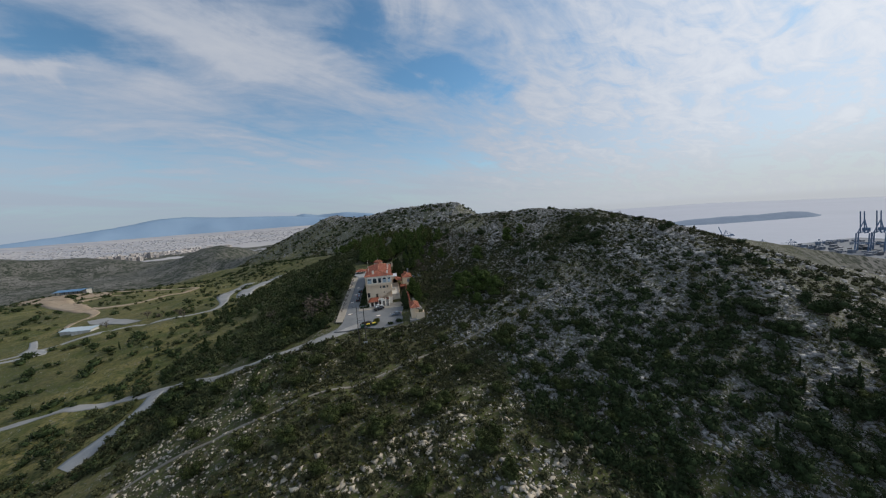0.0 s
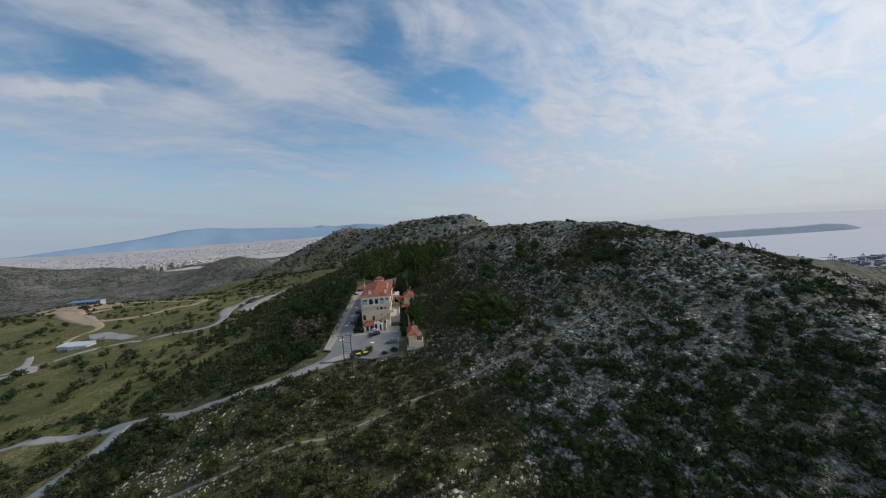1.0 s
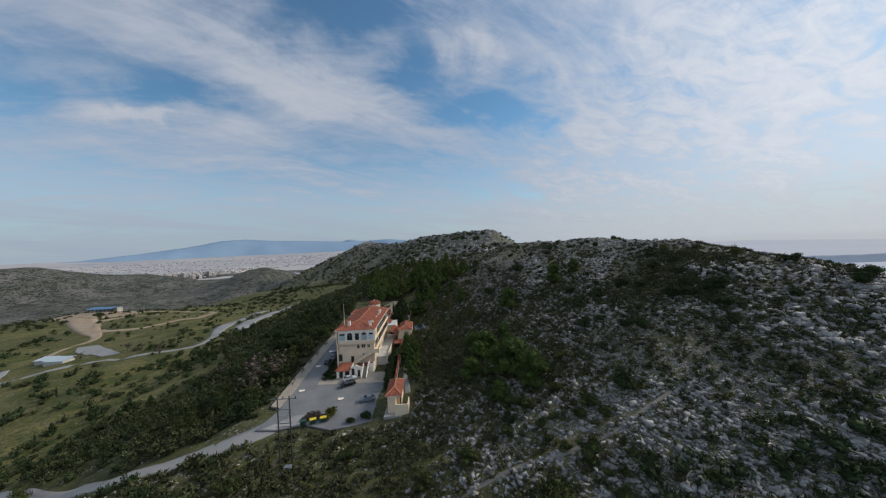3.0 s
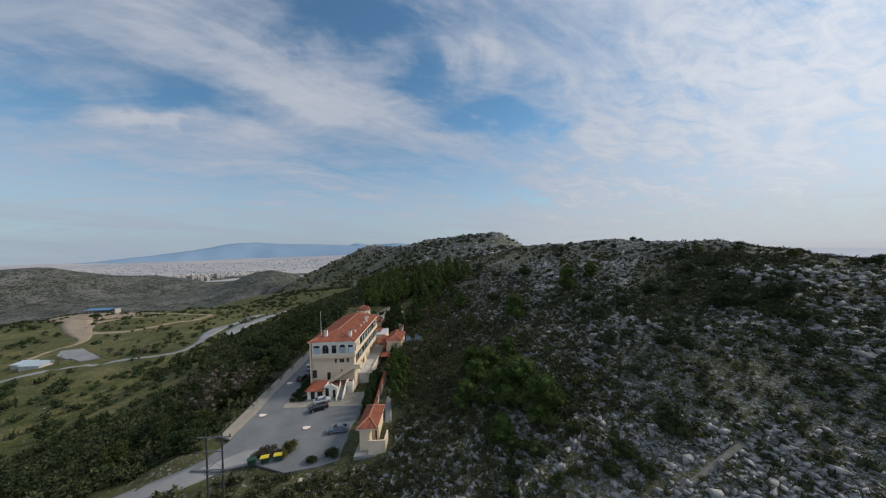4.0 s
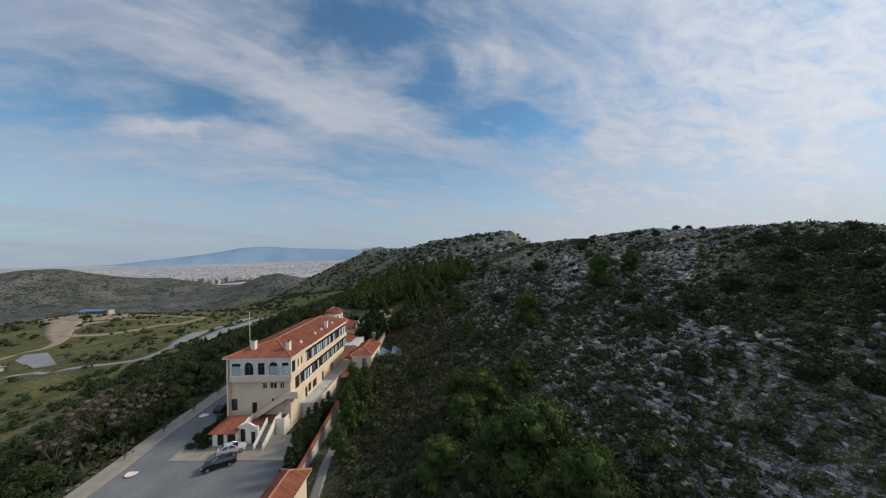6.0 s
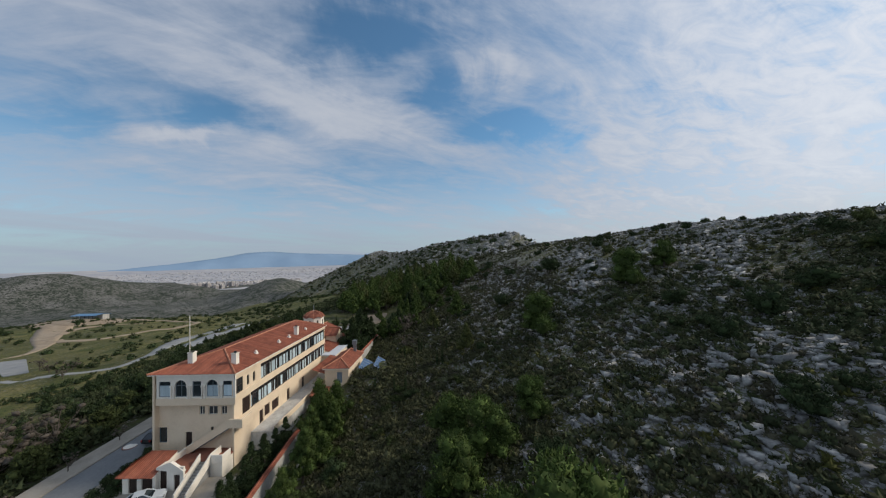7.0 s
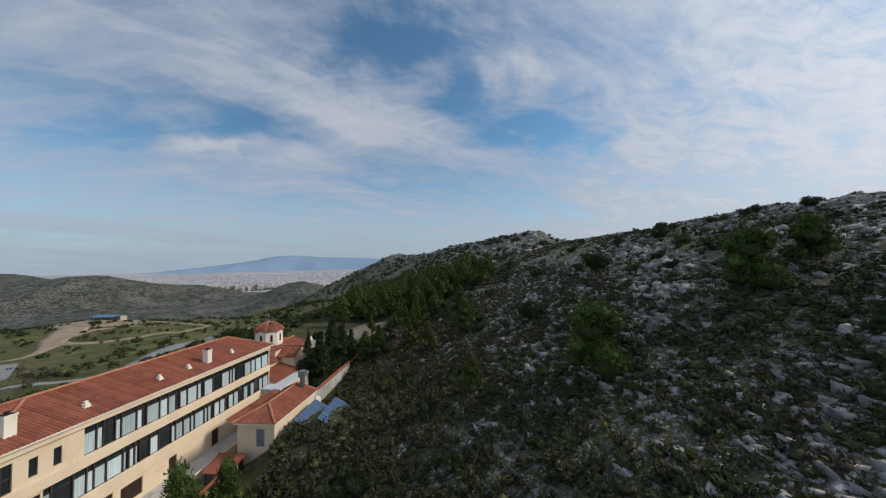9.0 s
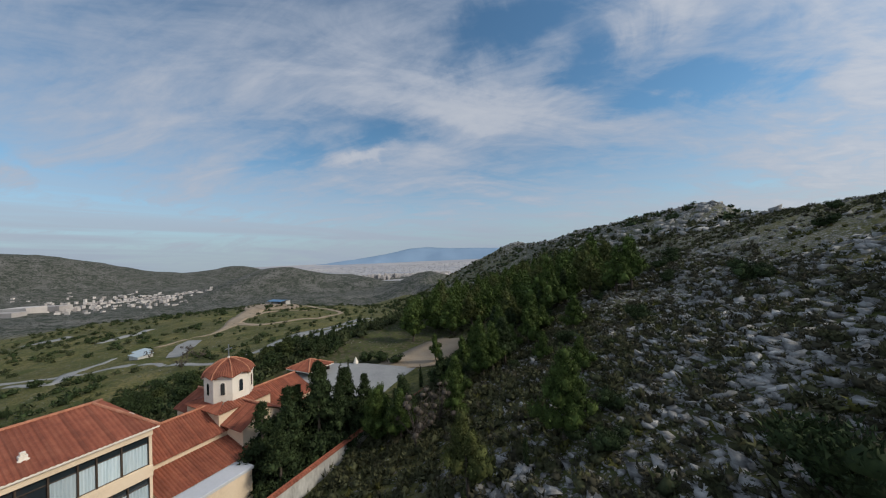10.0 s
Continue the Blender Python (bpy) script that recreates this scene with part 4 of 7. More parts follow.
def door(parent, axis, at, inward, u0, u1, z0, z1, mat=None, label="dark brown wooden door"):
    s = 1 if inward > 0 else -1
    if parent.parent is not None:
        parent = parent.parent
    bm = bmesh.new()
    place_box(bm, axis, at + s * 0.14, s * 0.06, u0, u1, z0, z1)
    n = 2
    for k in range(n):
        for a, b in ((0.10, 0.45), (0.52, 0.94)):
            c0, c1 = u0 + (u1 - u0) * (k + 0.14) / n, u0 + (u1 - u0) * (k + 0.86) / n
            place_box(bm, axis, at + s * 0.11, s * 0.04, c0, c1, z0 + (z1 - z0) * a, z0 + (z1 - z0) * b)
    return part("door", bm, mat or WOOD, parent, label)


# ---------------------------------------------------------------- the long house
house = thing("guest_house", "long cream rendered guest house with a terracotta hip roof", "building", (-6.4, 1, 0))
XL, XR, YF, YB, EAVE = -12.4, -0.45, 0.35, 33.0, 13.05

hip_roof(house, -12.9, 0.0, 0.0, 33.4, 13.2, 1.75, 6.8, 2.4)

# right-hand wall: two storeys of window bands over a base storey
STRIP1 = (6.9, 32.8, 9.95, 12.45)
STRIP2 = (4.2, 32.8, 6.55, 8.95)
base_doors = [(6.4, 7.45, 2.9, 5.0), (7.8, 9.3, 3.4, 5.2), (10.0, 12.1, 3.3, 5.0), (15.0, 16.0, 2.9, 5.0), (21.0, 22.2, 2.9, 5.0)]
side_holes = [STRIP1, STRIP2, (0.8, 2.4, 9.95, 12.1), (3.3, 3.85, 10.35, 11.8), (4.8, 5.35, 10.35, 11.8), (2.2, 4.05, 5.9, 8.75)] + base_doors
bm = wall_with_holes(bmesh.new(), "x", XR, -0.3, 0.35, YB, 0, EAVE, side_holes)
part("wall", boxes((XL, XL + 0.3, 0.35, YB, 0, EAVE)), RENDER, house, "cream rendered wall")
part("wall", boxes((XL + 0.3, XR - 0.3, YB - 0.3, YB, 0, EAVE)), RENDER, house, "cream rendered wall")
part("floor", boxes((XL + 0.3, XR - 0.3, 1.4, YB - 0.3, 9.2, 9.4)), CONCRETE, house)
part("floor", boxes((XL + 0.3, XR - 0.3, 1.4, YB - 0.3, 5.7, 5.9)), CONCRETE, house)
side_wall = part("wall", bm, RENDER, house, "cream rendered wall")
for z0, z1, y0 in ((8.98, 9.92, 0.3), (5.45, 6.5, 1.0), (12.5, 13.0, 0.3)):
    part("band", softened(boxes((XR - 0.02, XR + (0.16 if z1 < 13 else 0.22), y0, YB, z0, z1)), 0.02), RENDER, house, "projecting cream band")


def strip(y0, y1, z0, z1, seed):
    """A band of brown framed windows with curtains, divided by posts."""
    rng = random.Random(seed)
    y = y0
    while y < y1 - 0.4:
        w = rng.choice((1.0, 1.0, 1.45, 0.55, 1.45))
        w = min(w, y1 - y)
        if y1 - y - w < 0.4:
            w = y1 - y
        r = rng.random()
        window(side_wall, "x", XR, -1, y, y + w, z0, z1, FRAME, bars=0, curtain=0.0 if r < 0.14 else (0.62 if r < 0.26 else 1.0), label="brown framed window", transom=z1 - 0.62)
        y += w
        bm = boxes((XR - 0.10, XR - 0.02, y - 0.05, y + 0.05, z0, z1))
        part("mullion", bm, FRAME, side_wall)


strip(*STRIP1[:2], *STRIP1[2:], 4)
strip(*STRIP2[:2], *STRIP2[2:], 9)
window(side_wall, "x", XR, -1, 0.8, 2.4, 9.95, 12.1, FRAME, bars=2, label="brown framed window", transom=11.0)
for y0, y1 in ((3.3, 3.85), (4.8, 5.35)):
    window(side_wall, "x", XR, -1, y0, y1, 10.35, 11.8, FRAME, bars=0, label="small brown window")
for y0, y1, z0, z1 in base_doors:
    door(side_wall, "x", XR, -1, y0, y1, z0, z1)
door(side_wall, "x", XR, -1, 2.2, 4.05, 5.9, 8.75, label="recessed dark landing door")

# front: set-back lower wall and the projecting glazed gallery of the top storey
YW = 1.1
low_holes = [(-6.1, -5.3, 7.05, 8.25), (-4.75, -3.4, 7.05, 8.25), (-2.85, -2.0, 7.05, 8.25), (-12.1, -10.9, 3.1, 5.3), (-8.15, -7.2, 2.35, 4.6), (-4.4, -4.0, 4.75, 5.3), (-3.1, -2.7, 4.75, 5.3)]
bm = wall_with_holes(bmesh.new(), "y", YW, 0.3, XL + 0.3, XR - 0.3, 0, 8.75, low_holes)
front_wall = part("wall", bm, RENDER, house, "cream rendered wall")
for u0, u1, z0, z1 in low_holes[:3]:
    window(front_wall, "y", YW, 1, u0, u1, z0, z1, WHITE, bars=1, label="white framed window")
for u0, u1, z0, z1 in low_holes[5:]:
    window(front_wall, "y", YW, 1, u0, u1, z0, z1, FRAME, bars=0)
door(front_wall, "y", YW, 1, *low_holes[4])
window(front_wall, "y", YW, 1, *low_holes[3], GREYFRAME, bars=0, label="recessed grey opening")
for z0, z1 in ((5.35, 5.6), (2.85, 3.05)):
    part("band", softened(boxes((-12.5, -10.7, YW - 0.14, YW, z0, z1)), 0.02), RENDER, house)

GX0, GX1, GY = -11.75, -0.2, 0.3
top_holes = [(-11.4, -9.7, 9.95, 12.15), (-9.0, -7.3, 9.95, 12.35), (-6.5, -5.2, 9.95, 12.15), (-4.4, -2.7, 9.95, 12.35), (-2.0, -0.55, 9.95, 12.15)]
bm = wall_with_holes(bmesh.new(), "y", GY, 0.22, GX0, GX1, 9.75, 12.98, top_holes)
gallery = part("gallery_front", bm, WHITE, house, "white arched gallery of the top storey")
part("gallery_parapet", softened(boxes((GX0 - 0.05, GX1 + 0.06, GY - 0.12, GY + 0.25, 8.75, 9.74)), 0.03), RENDER, house, "cream parapet below the gallery")
part("gallery_floor", boxes((GX0, GX1 - 0.3, GY + 0.25, YW + 0.3, 8.76, 8.95)), RENDER, house)
for row in ((GX0, GX0 + 0.2, GY + 0.25, YW + 0.5, 8.96, 12.98), (XL + 0.3, GX0, YW + 0.3, YW + 0.5, 8.76, 12.98)):
    part("gallery_side", boxes(row), RENDER, house)


def arch_filler(bm, u0, u1, spring, top, y0, y1, n=12):
    """Turns a square-headed opening into a round arch by two spandrels."""
    c, r, h = (u0 + u1) / 2, (u1 - u0) / 2, top - spring
    for sgn in (-1, 1):
        outline = [(c + sgn * r, top)]
        for k in range(n + 1):
            a = math.pi / 2 * k / n
            outline.append((c + sgn * r * math.cos(a), spring + h * math.sin(a)))
        pts = [(u, y0, z) for u, z in outline]
        if sgn > 0:
            pts = pts[::-1]
        prism(bm, pts, (0, y1 - y0, 0))


for h in (top_holes[1], top_holes[3]):
    bm = bmesh.new()
    arch_filler(bm, h[0], h[1], 11.5, 12.35, GY + 0.01, GY + 0.20)
    c, r = (h[0] + h[1]) / 2, (h[1] - h[0]) / 2
    for k in range(14):
        a0, a1 = math.pi * k / 14, math.pi * (k + 1) / 14
        tube(bm, (c + (r + 0.05) * math.cos(a0), GY - 0.02, 11.5 + 0.9 * math.sin(a0)), (c + (r + 0.05) * math.cos(a1), GY - 0.02, 11.5 + 0.9 * math.sin(a1)), 0.07, n=6)
    part("arch", bm, WHITE, gallery, "white round arch moulding")
for i, h in enumerate(top_holes):
    window(gallery, "y", GY, 1, *h, GREYFRAME, bars=1 if i in (1, 3) else 0, curtain=1.0 if i in (0, 3, 4) else 0.0, transom=11.55)
for a, b in zip(top_holes, top_holes[1:]):
    m0 = (a[1] + b[0]) / 2
    for o in (-0.2, 0.2):
        bm = bmesh.new()
        tube(bm, (m0 + o, GY - 0.10, 9.85), (m0 + o, GY - 0.10, 11.35), 0.085, 0.075, 10)
        box(bm, m0 + o - 0.13, m0 + o + 0.13, GY - 0.22, GY - 0.005, 9.74, 9.86)
        box(bm, m0 + o - 0.13, m0 + o + 0.13, GY - 0.22, GY - 0.005, 11.35, 11.55)
        part("column", bm, WHITE, gallery, "slender white column")


def chimney(x, y, z0, w, h, pots=True):
    bm = boxes((x - w / 2, x + w / 2, y - w / 2, y + w / 2, z0, z0 + h), (x - w / 2 - 0.05, x + w / 2 + 0.05, y - w / 2 - 0.05, y + w / 2 + 0.05, z0 + h - 0.16, z0 + h))
    c = part("chimney", bm, WHITE, house, "cream chimney stack")
    if pots:
        bm = bmesh.new()
        tube(bm, (x, y, z0 + h), (x, y, z0 + h + 0.22), 0.2, 0.17, 10)
        part("pot", bm, BLACKP, c, "dark chimney pot")


chimney(-2.0, 2.95, 13.3, 0.74, 2.1)
chimney(-8.8, 3.1, 13.6, 0.78, 2.0, False)
chimney(-1.8, 21.7, 13.3, 0.72, 2.1)
chimney(-3.2, 32.2, 13.2, 0.9, 0.75, False)


def roof_vent(x, y, z):
    bm = boxes((x - 0.24, x + 0.24, y - 0.22, y + 0.22, z, z + 0.3), (x - 0.14, x + 0.14, y - 0.14, y + 0.14, z + 0.3, z + 0.52), (x - 0.33, x + 0.33, y - 0.3, y + 0.3, z - 0.1, z + 0.04))
    part("roof_vent", softened(bm, 0.03), WHITE, house, "small pale roof vent")


for y in (8.1, 15.2, 19.0, 26.3):
    roof_vent(-2.0, y, 13.75)
bm = bmesh.new()
tube(bm, (-10.9, 5.2, 13.3), (-10.9, 5.2, 20.6), 0.06, 0.045, 10)
tube(bm, (-10.9, 5.2, 20.55), (-10.9, 5.2, 20.75), 0.07, 0.05, 8)
flag = thing("flagpole", "tall bare white flagpole above the roof", "flagpole", (-10.9, 5.2, 13.3))
part("pole", bm, WHITE, flag)

# ---------------------------------------------------------------- annex, entrance block and outside stairs of the house
ZL = 2.3
annex = part("annex", wall_with_holes(bmesh.new(), "y", -5.0, 0.25, -11.2, -6.9, -0.1, 2.35, [(-10.4, -9.3, 0.15, 2.15), (-8.7, -7.3, 0.15, 2.15)]), WHITE, house, "low white annex with brown doors")
door(annex, "y", -5.0, 1, -10.4, -9.3, 0.12, 2.15)
door(annex, "y", -5.0, 1, -8.7, -7.3, 0.12, 2.15)
for row in ((-11.2, -10.95, -4.75, -1.6, -0.1, 2.35), (-7.15, -6.9, -4.75, -1.6, -0.1, 2.35), (-10.95, -7.15, -1.85, -1.6, -0.1, 3.1)):
    part("wall", boxes(row), WHITE, annex)
bm = bmesh.new()
tiled_slope(bm, (-11.7, -5.5, 2.36), (-6.9, -5.5, 2.36), (0, 3.9, 1.2), lambda u: min(4.05, 0.2 + u * 16))
tiled_slope(bm, (-11.7, -1.6, 2.36), (-11.7, -5.5, 2.36), (1.2, 0, 1.2), lambda u: min(1.7, 0.05 + (1 - u) * 5.4))
part("tile_slope", bm, TILE, annex)
bm = bmesh.new()
prism(bm, [(-10.4, -5.4, 2.26), (-10.4, -1.6, 3.42), (-10.4, -1.6, 2.26)], (3.4, 0, 0))
part("roof_core", bm, WHITE, annex)

block_holes = [(-6.8, -5.9, 0.35, 3.0), (-4.95, -4.2, 0.1, 2.15)]
entry = part("entrance_block", wall_with_holes(bmesh.new(), "y", -4.5, 0.25, -7.1, -3.7, -0.1, 3.1, block_holes), WHITE, house, "white entrance block under the outside stairs")
door(entry, "y", -4.5, 1, *block_holes[0])
door(entry, "y", -4.5, 1, *block_holes[1])
for row in ((-7.1, -0.6, -1.9, 1.09, 2.05, 2.3), (-7.1, -3.7, -4.25, -1.9, 2.05, 2.3)):
    part("landing", boxes(row), TERRA, entry, "terracotta paved landing")
for row in ((-7.1, -6.9, -4.25, 1.09, -0.1, 3.1), (-3.9, -3.7, -4.25, -1.9, -0.1, 2.05), (-0.8, -0.6, -1.9, 1.09, -0.1, 2.05), (-2.2, -0.8, -1.9, -1.7, -0.1, 2.05)):
    part("wall", boxes(row), WHITE, entry)
bm = bmesh.new()
prism(bm, [(-7.15, -4.62, 3.1), (-5.3, -4.62, 3.75), (-3.65, -4.62, 2.7), (-3.65, -4.62, 2.45), (-7.15, -4.62, 2.8)], (0, 0.4, 0))
part("gable_parapet", bm, WHITE, entry, "white sloping parapet")
for k in range(13):
    part("step", boxes((-3.54, -2.2, -5.9 + k * 0.31, -1.9, -0.25 + k * 0.185, -0.25 + (k + 1) * 0.185)), CONCRETE, entry, "pale stone step")
for x in (-3.7, -2.2):
    bm = bmesh.new()
    prism(bm, [(x, -6.1, -0.3), (x, -6.1, 0.75), (x, -1.9, 3.25), (x, 0.0 if x > -3 else -1.9, 3.25), (x, 0.0 if x > -3 else -1.9, 2.0), (x, -1.9, 2.0)], (0.16, 0, 0))
    part("stair_parapet", bm, WHITE, entry, "white rendered stair parapet")
for row in ((-2.04, -0.6, -2.06, -1.9, 2.0, 3.1), (-0.6, -0.44, -2.06, -0.36, 2.0, 3.1)):
    part("landing_parapet", softened(boxes(row), 0.02), WHITE, entry, "white rendered landing parapet")
for k in range(20):
    x = -7.0 + k * 0.31
    part("step", boxes((x, x + 0.31, -0.14, 1.08, 2.3 + k * 0.185 - 0.25, 2.3 + (k + 1) * 0.185)), CONCRETE, entry, "pale stone step")
bm = bmesh.new()
prism(bm, [(-7.3, -0.32, 2.3), (-7.3, -0.32, 3.1), (-6.6, -0.32, 3.3), (-0.75, -0.32, 7.0), (-0.75, -0.32, 5.8), (-6.6, -0.32, 2.3)], (0, 0.18, 0))
part("stair_parapet", bm, RENDER, entry, "cream rendered parapet of the upper flight")
part("top_landing", softened(boxes((-0.8, 1.2, -0.35, 2.0, 5.75, 6.0), (-0.8, 1.2, -0.35, -0.17, 6.0, 7.0), (1.02, 1.2, -0.17, 2.0, 6.0, 7.0)), 0.01), RENDER, entry, "cream landing with a solid parapet")

# ---------------------------------------------------------------- terrace, garden wall
terrace = thing("terrace", "pale paved terrace along the house with a low wall", "terrace", (1.5, 16, 2))
part("floor_slab", boxes((-0.43, 3.3, 4.2, 30.6, -0.5, 2.9)), WALLGREY, terrace, "weathered pale terrace slab")
part("parapet", softened(boxes((3.1, 3.3, 4.2, 30.6, 2.9, 3.75)), 0.03), RENDER, terrace, "cream terrace parapet")

boundary = thing("boundary_wall", "weathered white boundary wall with a terracotta tile coping", "wall", (7, 0, 0))


def wall_run(x0, y0, x1, y1, top0, top1):
    n = max(1, round(math.hypot(x1 - x0, y1 - y0) / 4.0))
    for i in range(n):
        t0, t1 = i / n, (i + 1) / n
        ax, ay, bx, by = x0 + (x1 - x0) * t0, y0 + (y1 - y0) * t0, x0 + (x1 - x0) * t1, y0 + (y1 - y0) * t1
        z0, z1 = top0 + (top1 - top0) * t0, top0 + (top1 - top0) * t1
        g = min(ground_at(ax, ay), ground_at(bx, by)) - 1.2
        bm = bmesh.new()
        prism(bm, [(ax - 0.14, ay, g), (bx - 0.14, by, g), (bx - 0.14, by, z1), (ax - 0.14, ay, z0)], (0.28, 0, 0))
        seg = part("wall_panel", bm, WALLGREY, boundary)
        bm = bmesh.new()
        for s in (-1, 1):
            tiled_slope(bm, (ax + s * 0.36, ay, z0 - 0.02), (bx + s * 0.36, by, z1 - 0.02), (-s * 0.36, 0, 0.16), lambda u: 0.39, 0.28, 0.05)
        tube(bm, (ax, ay, z0 + 0.17), (bx, by, z1 + 0.17), 0.1, n=7)
        part("coping", bm, TILE, seg, "terracotta tile coping")


wall_run(7.3, -15.5, 7.0, 16.0, 1.3, 4.6)
wall_run(7.6, 29.0, 7.9, 45.0, 5.6, 6.1)
wall_run(7.9, 45.0, 7.5, 55.0, 6.1, 5.9)
wall_run(7.4, 55.0, 7.9, 66.0, 5.2, 5.4)

# ---------------------------------------------------------------- gate lodge
lodge = thing("gate_lodge", "small cream gate lodge with a terracotta hip roof", "building", (8.4, -21, -1.2))
part("wall", wall_with_holes(bmesh.new(), "y", -24.7, 0.2, 6.8, 8.5, -1.8, 3.1, []), RENDER, lodge)
for row in ((6.8, 7.0, -24.5, -16.8, -1.8, 3.1), (7.0, 10.0, -17.0, -16.8, -1.8, 3.1), (8.5, 8.7, -24.7, -22.0, -1.8, 3.1), (9.8, 10.0, -22.0, -17.0, -1.8, 3.1), (8.7, 9.8, -22.2, -22.0, -1.8, 3.1)):
    part("wall", boxes(row), RENDER, lodge)
for row in ((8.72, 12.0, -26.2, -25.9, -1.8, 1.55), (11.7, 12.0, -25.9, -22.6, -1.8, 1.55)):
    part("screen_wall", softened(boxes(row), 0.03), RENDER, lodge, "low cream yard wall")
for row in ((8.72, 10.1, -24.6, -24.3, 2.7, 3.1), (9.85, 10.1, -24.3, -22.2, 2.7, 3.1), (9.85, 10.1, -24.6, -24.3, -1.5, 2.7)):
    part("porch_beam", boxes(row), FRAME, lodge, "brown porch beam")
hip_roof(lodge, 6.35, 10.4, -25.4, -16.1, 3.33, 1.15, 2.6, 2.0, pitch=0.27)
part("plinth", boxes((6.0, 12.4, -26.6, -16.5, -2.2, -1.15)), CONCRETE, lodge, "concrete plinth")

# ---------------------------------------------------------------- hut with solar panels
hut = thing("service_hut", "cream service hut with a terracotta hip roof and grey door", "building", (8.1, 22, 4))
hut_hole = (8.1, 9.15, 5.0, 7.1)
hw = part("wall", wall_with_holes(bmesh.new(), "y", 17.7, 0.2, 5.7, 10.4, 1.5, 7.75, [hut_hole]), RENDER, hut)
door(hw, "y", 17.7, 1, *hut_hole, mat=flat("grey_blue_door", (0.16, 0.20, 0.25), 0.5), label="grey-blue metal door")
for row in ((10.2, 10.4, 17.9, 27.4, 1.5, 7.75), (5.7, 5.9, 17.9, 27.4, 1.5, 7.75), (5.9, 10.2, 27.2, 27.4, 1.5, 7.75)):
    part("wall", boxes(row), RENDER, hut)
hip_roof(hut, 5.35, 10.7, 17.35, 27.7, 7.9, 1.25, 2.8, 0.6, pitch=0.27)
bm = boxes((8.75, 9.30, 26.3, 26.85, 8.2, 10.2), (8.58, 9.47, 26.1, 27.0, 10.2, 11.1))
part("metal_chimney", bm, STEEL, hut, "grey sheet-metal chimney")
awning = thing("woodstore", "small lean-to with a terracotta tile roof beside the hut", "shed", (5.6, 15.8, 2))
bm = bmesh.new()
tiled_slope(bm, (4.0, 14.4, 3.9), (7.4, 14.4, 3.9), (0, 2.6, 0.75), lambda u: 2.7, 0.27)
part("tile_slope", bm, TILE, awning)
for x in (4.2, 7.1):
    part("post", boxes((x, x + 0.12, 14.6, 14.72, 0.6, 3.9)), FRAME, awning)
part("back_wall", boxes((4.2, 7.2, 16.6, 16.8, 0.6, 4.4)), WOOD, awning)

link = thing("arched_link", "cream arched passage with a white flat roof beside the church", "passage", (3, 33, 2))
bm = bmesh.new()
prism(bm, [(-0.4, 30.9, 2), (-0.4, 30.9, 6.4), (3.0, 30.9, 6.4), (3.0, 30.9, 2), (2.8, 30.9, 2), (2.8, 30.9, 3.8), (2.7, 30.9, 4.6), (2.3, 30.9, 5.2), (1.7, 30.9, 5.45), (1.1, 30.9, 5.2), (0.7, 30.9, 4.6), (0.6, 30.9, 3.8), (0.6, 30.9, 2)], (0, 0.35, 0))
part("arch_wall", bm, RENDER, link, "cream wall with a round arch")
part("flat_roof", softened(boxes((-0.42, 3.0, 30.7, 39.8, 6.4, 6.7)), 0.04), surface("white_roof_paint", [(0.50, 0.53, 0.57), (0.60, 0.62, 0.66)], 0.7, 0.3, 3, 0.1), link, "white painted flat roof")
part("wall", boxes((2.7, 2.95, 31.3, 39.6, 2.5, 6.4)), RENDER, link)
bm = bmesh.new()
tiled_slope(bm, (5.3, 20.5, 5.6), (5.3, 30.8, 5.6), (-4, 0, 1.3), lambda u: 3.6, 0.27)
part("tile_slope", bm, TILE, link)
part("wall", boxes((4.9, 5.2, 20.6, 30.8, 1.5, 5.5)), RENDER, link)


def collector(cx, cy, cz, w, l, tilt):
    """A pair of flat solar collectors on a sloping steel stand."""
    root = thing("solar_panel", "blue glazed solar water panel on a steel stand", "solar panel", (cx, cy, cz), "solar panels behind the hut")
    rot = Matrix.Translation((cx, cy, cz)) @ Matrix.Rotation(radians(4), 4, "Z") @ Matrix.Rotation(radians(tilt), 4, "Y")

    def p(name, bm, mat, label=""):
        bmesh.ops.transform(bm, matrix=rot, verts=bm.verts)
        return part(name, bm, mat, root, label)

    n = 4
    for i in range(n):
        a, b = -l / 2 + l * i / n, -l / 2 + l * (i + 1) / n
        p("glass_pane", boxes((-w / 2 + 0.04, w / 2 - 0.04, a + 0.05, b - 0.05, 0.06, 0.09)), PANEL)
    p("tray", boxes((-w / 2, w / 2, -l / 2, l / 2, -0.05, 0.05)), STEEL)
    for i in range(n + 1):
        y = -l / 2 + l * i / n
        p("rail", boxes((-w / 2, w / 2, y - 0.04, y + 0.04, 0.05, 0.10)), CHROME)
    for sx in (-1, 1):
        for sy in (-1, 1):
            top = rot @ Vector((sx * w * 0.45, sy * l * 0.45, -0.05))
            part("leg", tube(bmesh.new(), top, (top.x, top.y, ground_at(top.x, top.y) - 0.2), 0.05, n=5), STEEL, root)


collector(12.6, 22.7, 6.7, 2.5, 6.2, 30)
collector(15.7, 22.5, 7.1, 2.5, 6.2, 30)
tank = thing("water_tank", "white rounded water tank with a round lid", "tank", (8.6, 30.6, 5))
part("body", softened(boxes((7.9, 9.4, 29.2, 31.6, 3.2, 5.5)), 0.2, 2), WHITE, tank)
bm = bmesh.new()
tube(bm, (8.6, 30.3, 5.5), (8.6, 30.3, 5.65), 0.45, n=14)
part("lid", bm, STEEL, tank)

